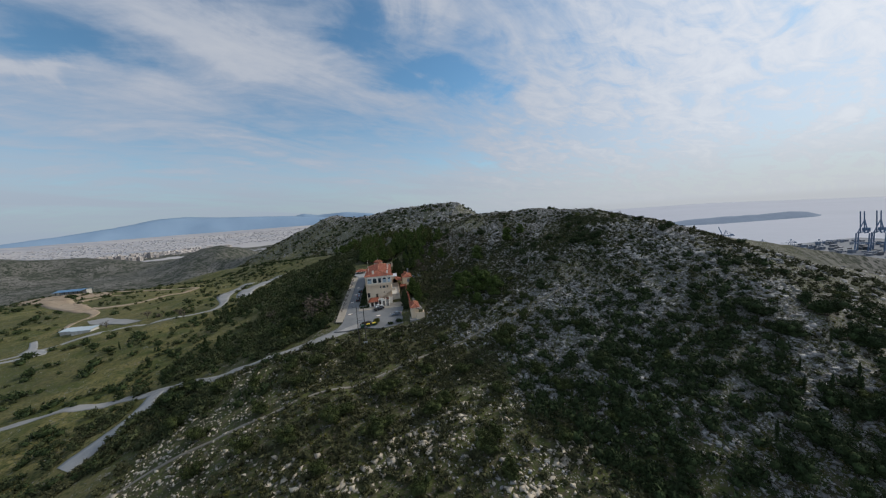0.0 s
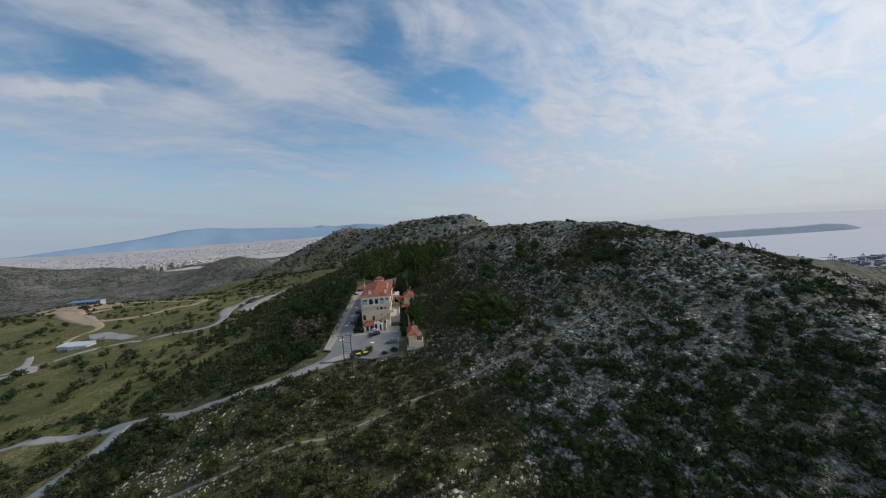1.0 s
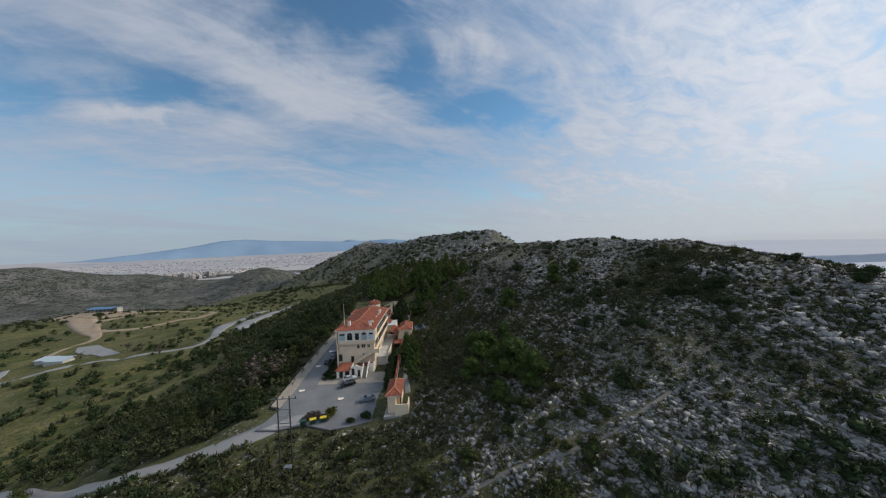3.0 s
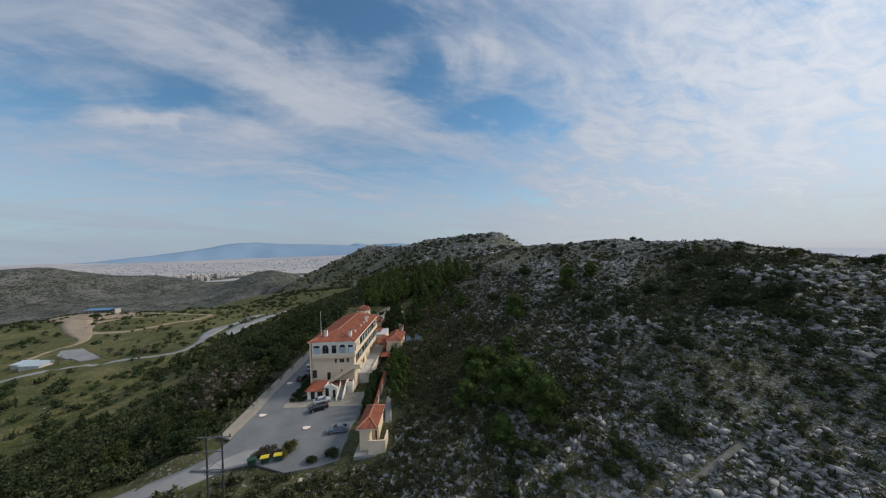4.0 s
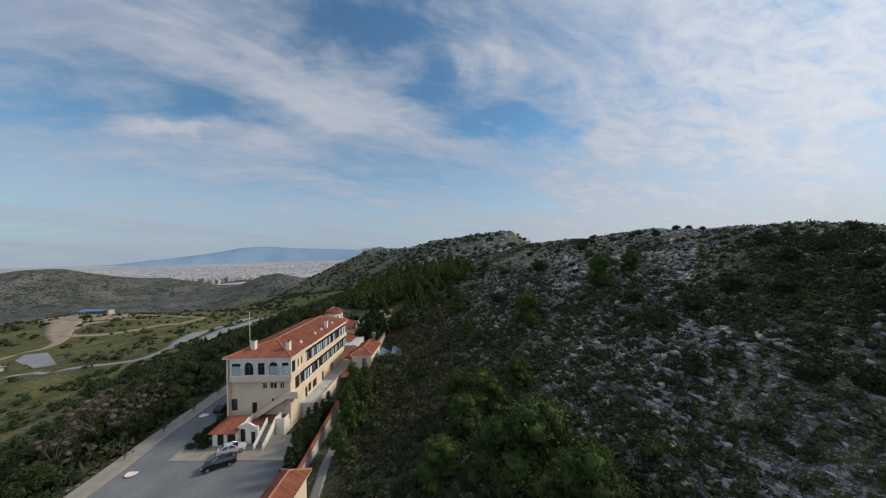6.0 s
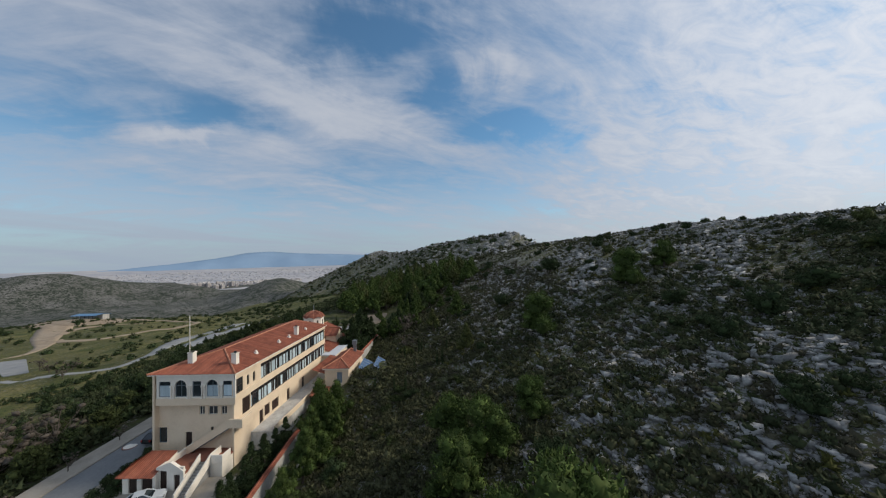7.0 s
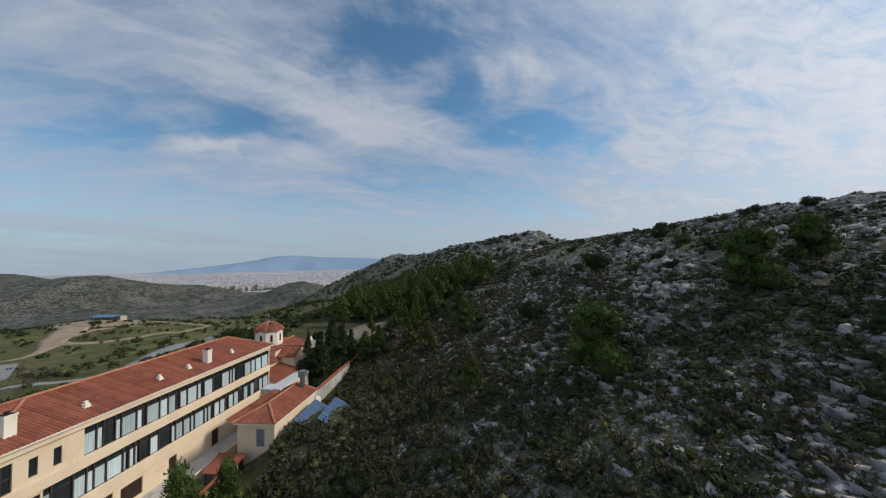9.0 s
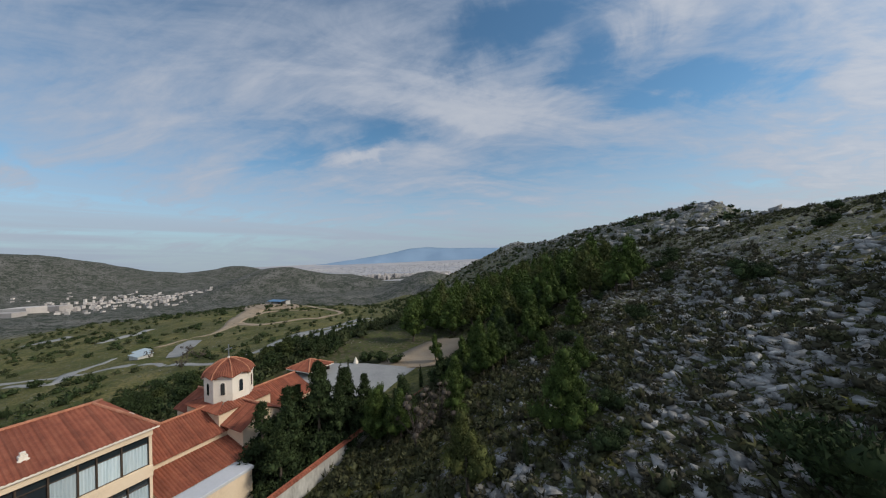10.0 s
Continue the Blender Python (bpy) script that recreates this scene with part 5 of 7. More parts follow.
# ---------------------------------------------------------------- the church
church = thing("church", "small cream church with terracotta roofs and an octagonal dome", "church", (-7.5, 43.4, 3))
CX, CY = -7.5, 43.4


def gable_ends(bm, x0, x1, y, z, apex, d):
    prism(bm, [(x0, y, z), (x1, y, z), ((x0 + x1) / 2, y, apex)], (0, d, 0))


bm = boxes((CX - 4, CX + 4, 33.05, 52.4, 2, 8.5))
gable_ends(bm, CX - 4, CX + 4, 33.05, 8.5, 10.25, 19.35)
nave = part("nave", bm, RENDER, church, "cream rendered nave")
for row in ((CX + 4.01, 0.3, 33.05, 52.0, 2, 6.75), (-15.3, CX - 4.01, 33.05, 52.0, 2, 6.75)):
    part("aisle", boxes(row), RENDER, church, "cream rendered side aisle")
for s in (1, -1):
    bm = bmesh.new()
    tiled_slope(bm, (CX + s * 4.3, 33.1, 8.45), (CX + s * 4.3, 52.8, 8.45), (-s * 4.3, 0, 1.9), lambda u: 4.7, 0.27)
    tiled_slope(bm, (CX + s * 8.2, 33.1, 6.8), (CX + s * 8.2, 52.5, 6.8), (-s * 4.1, 0, 1.05), lambda u: 4.25, 0.27)
    part("tile_slope", bm, TILE, church)
    bm = bmesh.new()
    prism(bm, [(CX + s * 8.1, 33.1, 6.7), (CX + s * 4.0, 33.1, 7.75), (CX + s * 4.0, 33.1, 6.7)], (0, 19.2, 0))
    part("aisle_core", bm, RENDER, church)
bm = bmesh.new()
ridge_line(bm, (CX, 33.2, 10.42), (CX, 52.8, 10.42))
part("ridge_tiles", bm, TILE_RIDGE, church)
# square base and cross arms
part("square_base", boxes((CX - 3.4, CX + 3.4, CY - 3.1, CY + 3.1, 7, 10.3)), RENDER, church)
bm = bmesh.new()
for a, b, up in (((-3.7, -3.4), (3.7, -3.4), (0, 1.6, 0.5)), ((3.7, -3.4), (3.7, 3.4), (-1.6, 0, 0.5)), ((3.7, 3.4), (-3.7, 3.4), (0, -1.6, 0.5)), ((-3.7, 3.4), (-3.7, -3.4), (1.6, 0, 0.5))):
    tiled_slope(bm, (CX + a[0], CY + a[1], 10.3), (CX + b[0], CY + b[1], 10.3), up, lambda u: 1.7 * min(1, 4.2 * u, 4.2 * (1 - u)), 0.27)
part("tile_slope", bm, TILE, church, "terracotta skirt roof round the drum")
bm = bmesh.new()
prism(bm, [(CX - 7.0, CY - 2.6, 2), (CX - 7.0, CY + 2.6, 2), (CX - 7.0, CY + 2.6, 9.0), (CX - 7.0, CY, 10.4), (CX - 7.0, CY - 2.6, 9.0)], (14.0, 0, 0))
transept = part("transept", bm, RENDER, church, "cream cross arm with a gable")
bm = bmesh.new()
for s in (1, -1):
    tiled_slope(bm, (CX - 7.3, CY + s * 2.95, 8.95), (CX + 7.3, CY + s * 2.95, 8.95), (0, -s * 2.95, 1.58), lambda u: 3.3, 0.27)
part("tile_slope", bm, TILE, transept)
bm = bmesh.new()
ridge_line(bm, (CX - 7.3, CY, 10.62), (CX + 7.3, CY, 10.62))
part("ridge_tiles", bm, TILE_RIDGE, transept)
for o in (-0.75, 0.75):
    bm = boxes((CX + 7.0, CX + 7.06, CY + o - 0.42, CY + o + 0.42, 5.6, 7.6))
    tube(bm, (CX + 7.0, CY + o, 7.6), (CX + 7.06, CY + o, 7.6), 0.42, n=16)
    f = part("window", bm, WHITE, transept, "arched church window in a white surround")
    bm = boxes((CX + 7.06, CX + 7.09, CY + o - 0.28, CY + o + 0.28, 5.75, 7.55))
    tube(bm, (CX + 7.06, CY + o, 7.55), (CX + 7.09, CY + o, 7.55), 0.28, n=16)
    part("pane", bm, GLASS, f)


def drum_and_dome():
    """Eight-sided drum with arched faces and windows, under a scalloped tiled dome."""
    R, z0, z1 = 2.6, 10.3, 13.35
    ang = [math.pi / 8 + math.pi / 4 * i for i in range(8)]
    bm = bmesh.new()
    prism(bm, [(CX + R * math.cos(a), CY + R * math.sin(a), z0) for a in ang], (0, 0, z1 - z0))
    d = part("drum", bm, WHITE, church, "cream octagonal drum")
    side = 2 * R * math.sin(math.pi / 8)
    ap = R * math.cos(math.pi / 8)
    for i in range(8):
        a = math.pi / 4 * i
        n, t = Vector((math.cos(a), math.sin(a), 0)), Vector((-math.sin(a), math.cos(a), 0))
        c = Vector((CX, CY, 0)) + n * ap
        w = side / 2 - 0.02

        def P(u, z, out=0.0):
            return c + t * u + n * out + Vector((0, 0, z))

        bm = bmesh.new()
        arc = [P(w * math.cos(math.pi * k / 14), z1 + 0.62 * math.sin(math.pi * k / 14)) for k in range(15)]
        prism(bm, arc, -n * 0.9)
        part("lunette", bm, WHITE, d)
        bm = bmesh.new()
        for k in range(14):
            tube(bm, P(w * math.cos(math.pi * k / 14), z1 + 0.62 * math.sin(math.pi * k / 14), 0.05), P(w * math.cos(math.pi * (k + 1) / 14), z1 + 0.62 * math.sin(math.pi * (k + 1) / 14), 0.05), 0.1, n=6)
        part("arch", bm, WHITE, d, "white arched cornice")
        for wd, lift, mat, name in ((0.34, 0.04, WHITE, "surround"), (0.22, 0.07, GLASS, "pane")):
            bm = bmesh.new()
            pts = [P(-wd, 11.4 + 0.4 - wd, 0), P(wd, 11.4 + 0.4 - wd, 0)] + [P(wd * math.cos(math.pi * k / 8), 12.75 + wd * math.sin(math.pi * k / 8), 0) for k in range(9)]
            prism(bm, pts, n * lift)
            part(name, bm, mat, d, "arched window surround" if name == "surround" else "")
    dome = part("dome", bmesh.new(), TILE, church, "scalloped terracotta tiled dome")
    prof = ((2.84, 13.45), (2.5, 14.1), (1.9, 14.62), (1.2, 14.98), (0.55, 15.17), (0.15, 15.22))
    bm = bmesh.new()
    m = 64
    rows = []
    for j, (r, z) in enumerate(prof):
        row = []
        for k in range(m * 2):
            a = 2 * math.pi * k / (m * 2)
            seg = (a / (math.pi / 4) + 0.5) % 1.0
            scal = abs(math.sin(math.pi * seg)) if j == 0 else 0
            face = math.cos(math.pi / 8) / math.cos(((a + math.pi / 8) % (math.pi / 4)) - math.pi / 8)
            f = 0.75 + 0.25 * face
            bumpy = 0.05 * (k % 2) * min(1, r)
            row.append(bm.verts.new((CX + (r * f + bumpy * 0.3) * math.cos(a), CY + (r * f + bumpy * 0.3) * math.sin(a), z + (0.42 * scal if j == 0 else 0) + (0.2 * abs(math.sin(math.pi * seg)) if j == 1 else 0) + bumpy)))
        rows.append(row)
    for p, q in zip(rows, rows[1:]):
        for k in range(len(p)):
            bm.faces.new((p[k], p[(k + 1) % len(p)], q[(k + 1) % len(p)], q[k]))
    bm.faces.new(rows[-1])
    bm.faces.new([v for v in rows[0]][::-1])
    part("dome_tiles", bm, TILE, dome)
    bm = bmesh.new()
    for i in range(8):
        a = math.pi / 8 + math.pi / 4 * i
        for (r0, h0), (r1, h1) in zip(prof, prof[1:]):
            ridge_line(bm, (CX + r0 * math.cos(a), CY + r0 * math.sin(a), h0 + 0.08), (CX + r1 * math.cos(a), CY + r1 * math.sin(a), h1 + 0.08), 0.08)
    part("ridge_tiles", bm, TILE_RIDGE, dome)
    bm = bmesh.new()
    tube(bm, (CX, CY, 15.2), (CX, CY, 15.5), 0.2, 0.12, 8)
    part("finial", bm, WHITE, dome)
    bm = boxes((CX - 0.05, CX + 0.05, CY - 0.05, CY + 0.05, 15.5, 17.0), (CX - 0.04, CX + 0.04, CY - 0.42, CY + 0.42, 16.4, 16.5))
    part("cross", bm, STEEL, dome, "thin dark metal cross")


drum_and_dome()

canopy = thing("canopy", "open pavilion with a terracotta pyramid roof on dark posts", "pavilion", (-20, 66.2, 4))
hip_roof(canopy, -23.4, -16.8, 63.0, 69.4, 5.6, 1.4, 3.19, 3.19, pitch=0.3)
for x in (-22.8, -17.6):
    for y in (63.6, 68.6):
        part("post", boxes((x, x + 0.2, y, y + 0.2, 3.6, 5.5)), WOOD, canopy)
for row in ((-22.6, -17.5, 68.5, 68.6, 3.6, 5.4), (-22.75, -22.65, 63.8, 68.5, 3.6, 5.4)):
    part("back_panel", boxes(row), WOOD, canopy, "dark timber screen")

# ---------------------------------------------------------------- plants and stones


def fast_mesh(name, verts, faces, material):
    """verts: (n, 3), faces: (m, k) arrays."""
    me = bpy.data.meshes.new(name)
    verts, faces = np.asarray(verts, np.float32), np.asarray(faces, np.int32)
    m, k = faces.shape
    me.vertices.add(len(verts))
    me.vertices.foreach_set("co", verts.reshape(-1))
    me.loops.add(m * k)
    me.loops.foreach_set("vertex_index", faces.reshape(-1))
    me.polygons.add(m)
    me.polygons.foreach_set("loop_start", np.arange(0, m * k, k, dtype=np.int32))
    me.update(calc_edges=True)
    me.materials.append(material)
    return me


def round_heart(level):
    bm = bmesh.new()
    bmesh.ops.create_icosphere(bm, subdivisions=level, radius=1)
    bm.verts.index_update()
    out = np.array([v.co[:] for v in bm.verts]), np.array([[v.index for v in f.verts] for f in bm.faces])
    bm.free()
    return out


HEART = {k: round_heart(k) for k in (1, 2)}


def leaf_cards(rng, centre, radii, count, size, upward=0.3, heart=1):
    """Small pointed leaf sprays spread over the shells of many ellipsoids: centre (n, 3), radii (n, 3); size in shares of the radius."""
    n = len(centre)
    count = int(count * 1.3)
    d = rng.normal(size=(n, count, 3))
    d /= np.linalg.norm(d, axis=2, keepdims=True)
    d[..., 2] = np.where(d[..., 2] < -0.35, -d[..., 2], d[..., 2])
    r = rng.uniform(0.62, 1.0, (n, count, 1)) * (1 + 0.3 * np.sin(d[..., :1] * 5 + rng.uniform(0, 6, (n, 1, 1))) * np.cos(d[..., 1:2] * 4 + rng.uniform(0, 6, (n, 1, 1))))
    p = centre[:, None] + d * r * radii[:, None]
    a = d * 0.7 + rng.normal(scale=0.6, size=d.shape)
    a[..., 2] += upward
    a /= np.linalg.norm(a, axis=2, keepdims=True)
    u = np.cross(a, rng.normal(size=d.shape))
    u /= np.linalg.norm(u, axis=2, keepdims=True) + 1e-9
    s = (size * rng.uniform(0.6, 1.4, (n, count, 1))) * radii.mean(axis=1)[:, None, None]
    q = np.stack([p - u * s * 0.62 - a * s * 0.8, p + u * s * 0.62 - a * s * 0.6, p + a * s * 1.7], 2)
    v = q.reshape(-1, 3)
    f = np.arange(len(v)).reshape(-1, 3)
    ball, tri = HEART[heart]
    h = ball[None] * rng.uniform(0.45, 1.0, (n, len(ball), 1)) * 0.80
    h = (centre[:, None] + h * radii[:, None]).reshape(-1, 3)
    g = (tri[None] + (np.arange(n) * len(ball))[:, None, None]).reshape(-1, 3) + len(v)
    return np.concatenate([v, h]), np.concatenate([f, g])


def scatter(rng, n, x0, x1, y0, y1, keep):
    """Random places whose chance is keep(x, y)."""
    out = np.zeros((0, 2))
    while len(out) < n:
        x, y = rng.uniform(x0, x1, n * 2), rng.uniform(y0, y1, n * 2)
        k = keep(x, y) > rng.uniform(0, 1, n * 2)
        out = np.concatenate([out, np.stack([x[k], y[k]], 1)])
    return out[:n]


ROUTES = ([(-22, -26), (-46, -35.5), (-75, -27), (-97, -17), (-150, -13), (-200, -25)], [(-93, -19), (-90, -32), (-97, -52)], [(62, -46), (29, -49), (6, -53.5), (-24, -64), (-61, -70)],
          [(-128, 250), (-138, 180), (-128, 143)], [(-160, 250), (-154, 168), (-138, 131), (-137, 114), (-173, 104), (-200, 99), (-250, 60)], [(-250, 128), (-263, 172), (-322, 226), (-405, 300), (-440, 350)],
          [(-300, 214), (-258, 213), (-241, 269), (-253, 306), (-315, 352), (-420, 366)], [(-190, 111), (-228, 129), (-262, 150)], [(-234, 62), (-231, 87), (-248, 106)], [(-1, 74), (-1, 90), (8, 106)], [(11.2, -19), (9.4, 2)])
ROUTE_HALF = (3.4, 5, -0.3, 7, 5, 10, 5, 6, 5, 5.5, 1.4)


def off_road(x, y):
    """0 on roads and in the yard."""
    ok = np.ones_like(x)
    for line, half in zip(ROUTES, ROUTE_HALF):
        for (ax, ay), (bx, by) in zip(line, line[1:]):
            dx, dy = bx - ax, by - ay
            t = np.clip(((x - ax) * dx + (y - ay) * dy) / (dx * dx + dy * dy), 0, 1)
            ok = ok * (np.hypot(x - ax - t * dx, y - ay - t * dy) > half + 0.8)
    yard = (x > -25.5) & (x < 8.6) & (y > -29) & (y < 77)
    spots = ((x > 5) & (x < 11.2) & (y > 13) & (y < 33)) | ((x > 11) & (x < 17.5) & (y > 19.3) & (y < 26)) | ((x > 5) & (x < 13.4) & (y > -28) & (y < -15))
    return ok * ~yard * ~spots


def stand(rng, name, label, places, r_lo, r_hi, count, size, material, flat_z=0.75, sink=0.25):
    r = rng.uniform(r_lo, r_hi, len(places)) ** 1.0
    z = terrain(places[:, 0], places[:, 1])
    radii = np.stack([r * rng.uniform(0.8, 1.25, len(r)), r * rng.uniform(0.8, 1.25, len(r)), r * flat_z * rng.uniform(0.8, 1.2, len(r))], 1)
    centre = np.stack([places[:, 0], places[:, 1], z + radii[:, 2] * (1 - sink) * 0.6], 1)
    v, f = leaf_cards(rng, centre, radii, count, size)
    ob = new(name, fast_mesh(name, v, f, material))
    return tagged(ob, label, "shrubs", kind="stuff")


veg = np.random.RandomState(77)
patchy = lambda x, y, s, k: np.clip(0.5 + k * waves(x, y, ((22, 1.0), (9, 0.7), (60, 0.8)), s), 0, 1)
hill_side = lambda x, y: (x > smooth_table(y, Y_FOOT, X_FOOT) - 6) * off_road(x, y)
front_side = lambda x, y: (y < -27) * (x < smooth_table(y, Y_FOOT, X_FOOT)) * (x > -110) * off_road(x, y)
left_side = lambda x, y: (x < -26) * off_road(x, y)

for name, label, n, area, keep, lo, hi, cnt, sz, mat_ in (
        ("hillside_scrub", "grey-green low scrub on the rocky slope", 11000, (-30, 150, -150, 190), lambda x, y: hill_side(x, y) * patchy(x, y, 51, 1.4), 0.25, 0.85, 16, 0.28, SCRUB),
        ("brown_scrub", "dry brown low scrub on the rocky slope", 4500, (-30, 150, -150, 190), lambda x, y: hill_side(x, y) * patchy(x, y, 52, 1.5), 0.25, 0.7, 22, 0.24, SCRUB_BROWN),
        ("garrigue", "dark brown-grey heath between the wall and the rocks", 4600, (9, 58, -70, 90), lambda x, y: off_road(x, y) * patchy(x, y, 61, 1.0) * np.clip((54 - x - 0.2 * np.maximum(0, y - 10) + 0.2 * np.maximum(0, -20 - y)) / 22, 0, 1), 0.3, 0.95, 28, 0.21, SCRUB),
        ("dry_garrigue", "dry brown heath between the wall and the rocks", 2200, (9, 60, -40, 110), lambda x, y: off_road(x, y) * patchy(x, y, 62, 1.2), 0.3, 0.8, 22, 0.22, SCRUB_BROWN),
        ("slope_heath", "dark grey-green cushions of heath among the stones", 3000, (38, 110, -60, 60), lambda x, y: hill_side(x, y) * patchy(x, y, 65, 1.6) * np.clip((30 - y) / 40 + 0.35, 0, 1), 0.3, 0.95, 24, 0.22, THICKET),
        ("maquis", "dark evergreen maquis on the shaded slope", 1200, (30, 150, -150, -55), lambda x, y: hill_side(x, y) * patchy(x, y, 63, 1.8) * np.clip((-40 - y) / 40, 0, 1), 0.8, 1.9, 46, 0.20, PINE_DARK),
        ("spurge", "yellow-green flowering spurge on the slope", 3400, (-40, 120, -150, 120), lambda x, y: np.maximum(hill_side(x, y) * 0.35, front_side(x, y)) * patchy(x, y, 53, 1.7), 0.25, 0.6, 18, 0.32, SCRUB_YELLOW),
        ("backslope_scrub", "grey-green scrub beyond the crest", 1500, (120, 290, -150, 60), lambda x, y: patchy(x, y, 66, 1.4), 0.5, 1.4, 18, 0.28, SCRUB),
        ("slope_scrub", "grey-green scrub on the slope below the yard", 4200, (-110, 60, -150, -27), lambda x, y: front_side(x, y) * patchy(x, y, 54, 1.3), 0.4, 1.2, 24, 0.28, SCRUB),
        ("dark_thicket", "dense grey-green thicket below the lane", 2300, (-125, -25, -60, 240), lambda x, y: left_side(x, y) * patchy(x, y, 55, 1.0) * np.clip(1.25 + (x + 26) / 95, 0.12, 1), 1.0, 2.4, 64, 0.17, THICKET),
        ("olive_thicket", "olive green shrubs below the lane", 900, (-140, -25, -60, 240), lambda x, y: left_side(x, y) * patchy(x, y, 56, 1.3), 0.9, 2.2, 70, 0.16, PINE_DARK),
        ("meadow_shrubs", "scattered shrubs in the valley meadow", 800, (-560, -120, -40, 480), lambda x, y: left_side(x, y) * patchy(x, y, 57, 2.2) ** 2, 1.2, 3.2, 44, 0.22, PINE_DARK),
        ("meadow_scrub", "brownish low scrub in the valley meadow", 900, (-560, -110, -40, 480), lambda x, y: left_side(x, y) * patchy(x, y, 58, 2.0), 0.8, 2.4, 26, 0.26, THICKET),
        ("ridge_shrubs", "shrubs along the far ridge", 2600, (-330, 200, 150, 720), lambda x, y: hill_side(x, y) * patchy(x, y, 59, 1.4), 0.9, 2.3, 22, 0.30, SCRUB),
        ("ridge_bushes", "dark bushes along the far ridge", 700, (-330, 200, 150, 720), lambda x, y: hill_side(x, y) * patchy(x, y, 60, 1.6), 1.6, 3.2, 34, 0.26, PINE_DARK)):
    stand(veg, name, label, scatter(veg, n, *area, keep), lo, hi, cnt, sz, mat_)


def stones(rng, name, label, places, r_lo, r_hi, material, power=2.2, flat_z=0.6, sink=0.35, blocky=True):
    """Loose angular stones: jittered, squashed small polyhedra."""
    bm = bmesh.new()
    if blocky:
        box(bm, -0.72, 0.72, -0.72, 0.72, -0.72, 0.72)
    else:
        bmesh.ops.create_icosphere(bm, subdivisions=2, radius=1)
    bm.verts.index_update()
    bmesh.ops.triangulate(bm, faces=bm.faces[:])
    base = np.array([v.co[:] for v in bm.verts])
    tri = np.array([[v.index for v in f.verts] for f in bm.faces])
    bm.free()
    n = len(places)
    r = r_lo + (r_hi - r_lo) * rng.uniform(0, 1, n) ** power
    k = 1.0 if blocky else 0.72
    v = base[None] * (1 + k * rng.uniform(-0.5, 0.35, (n, len(base), 1))) + k * rng.uniform(-0.28, 0.28, (n, len(base), 3))
    v *= rng.uniform(0.6, 1.35, (n, 1, 3)) * np.array([1, 1, flat_z])
    a = rng.uniform(0, 6.28, n)
    c, s = np.cos(a)[:, None], np.sin(a)[:, None]
    tilt = rng.uniform(-0.4, 0.4, (n, 1))
    x, y, z = v[..., 0] * c - v[..., 1] * s, v[..., 0] * s + v[..., 1] * c, v[..., 2]
    z = z + tilt * x
    g = terrain(places[:, 0], places[:, 1])
    out = np.stack([x * r[:, None] + places[:, :1], y * r[:, None] + places[:, 1:2], z * r[:, None] + (g + r * flat_z * (0.5 - sink))[:, None]], -1)
    faces = (tri[None] + (np.arange(n) * len(base))[:, None, None]).reshape(-1, 3)
    ob = new(name, fast_mesh(name, out.reshape(-1, 3), faces, material))
    return tagged(ob, label, "stones", kind="stuff")


rock_chance = lambda x, y: hill_side(x, y) * (1 - 0.5 * np.clip((y - 20) / 20, 0, 1)) * np.where(y > -10, np.clip((x - 30) / 18, 0.04, 1), 1) * (1 - 0.75 * np.exp(-((x - 40) / 16) ** 2 - ((y + 36) / 20) ** 2)) * np.clip((y + 150) / 70, 0.3, 1) * np.clip(0.20 + 1.8 * waves(x, y, ((34, 1.0), (13, 0.8), (5, 0.5)), 71), 0, 1)
stones(veg, "loose_limestone", "grey limestone blocks strewn over the slope", scatter(veg, 42000, 5, 130, -130, 130, rock_chance), 0.10, 0.66, ROCK, 2.7)
stones(veg, "ridge_limestone", "pale limestone blocks along the ridge", scatter(veg, 2600, -330, 200, 150, 720, lambda x, y: hill_side(x, y) * np.clip((land(x, y) - 14) / 25, 0.1, 1)), 0.5, 2.0, ROCK, 1.8)
stones(veg, "pale_stones", "pale warm stones on the lower slope", scatter(veg, 5200, -70, 70, -150, -27, lambda x, y: front_side(x, y) * patchy(x, y, 73, 2.0)), 0.08, 0.5, STONE_WARM, 2.6)

stones(veg, "heath_stones", "small pale stones in the heath", scatter(veg, 3200, 18, 48, 30, 95, lambda x, y: off_road(x, y) * patchy(x, y, 68, 1.6)), 0.09, 0.45, ROCK, 2.4)
stones(veg, "backslope_stones", "pale limestone beyond the crest", scatter(veg, 2500, 115, 280, -150, 60, lambda x, y: patchy(x, y, 67, 1.6)), 0.15, 0.9, ROCK, 2.2)
stones(veg, "slope_stones", "pale limestone pieces on the upper slope", scatter(veg, 5200, 26, 110, 20, 150, lambda x, y: hill_side(x, y) * np.clip(0.32 + 2.0 * waves(x, y, ((20, 1.0), (8, 0.8)), 72), 0, 1)), 0.10, 0.62, ROCK, 2.6)
crest_y = veg.uniform(150, 700, 1500)
crest_x = smooth_table(crest_y, Y_FOOT, X_FOOT) + (smooth_table(crest_y, Y_CREST, Z_CREST) - smooth_table(crest_y, Y_SHELF, Z_SHELF)) / np.interp(crest_y, (120, 220, 520, 1000), (0.38, 0.40, 0.50, 0.50)) + veg.normal(-9, 11, 1500)
stones(veg, "crest_limestone", "pale limestone crags along the crest", np.stack([crest_x, crest_y], 1), 0.5, 1.9, ROCK, 1.6, 0.7)

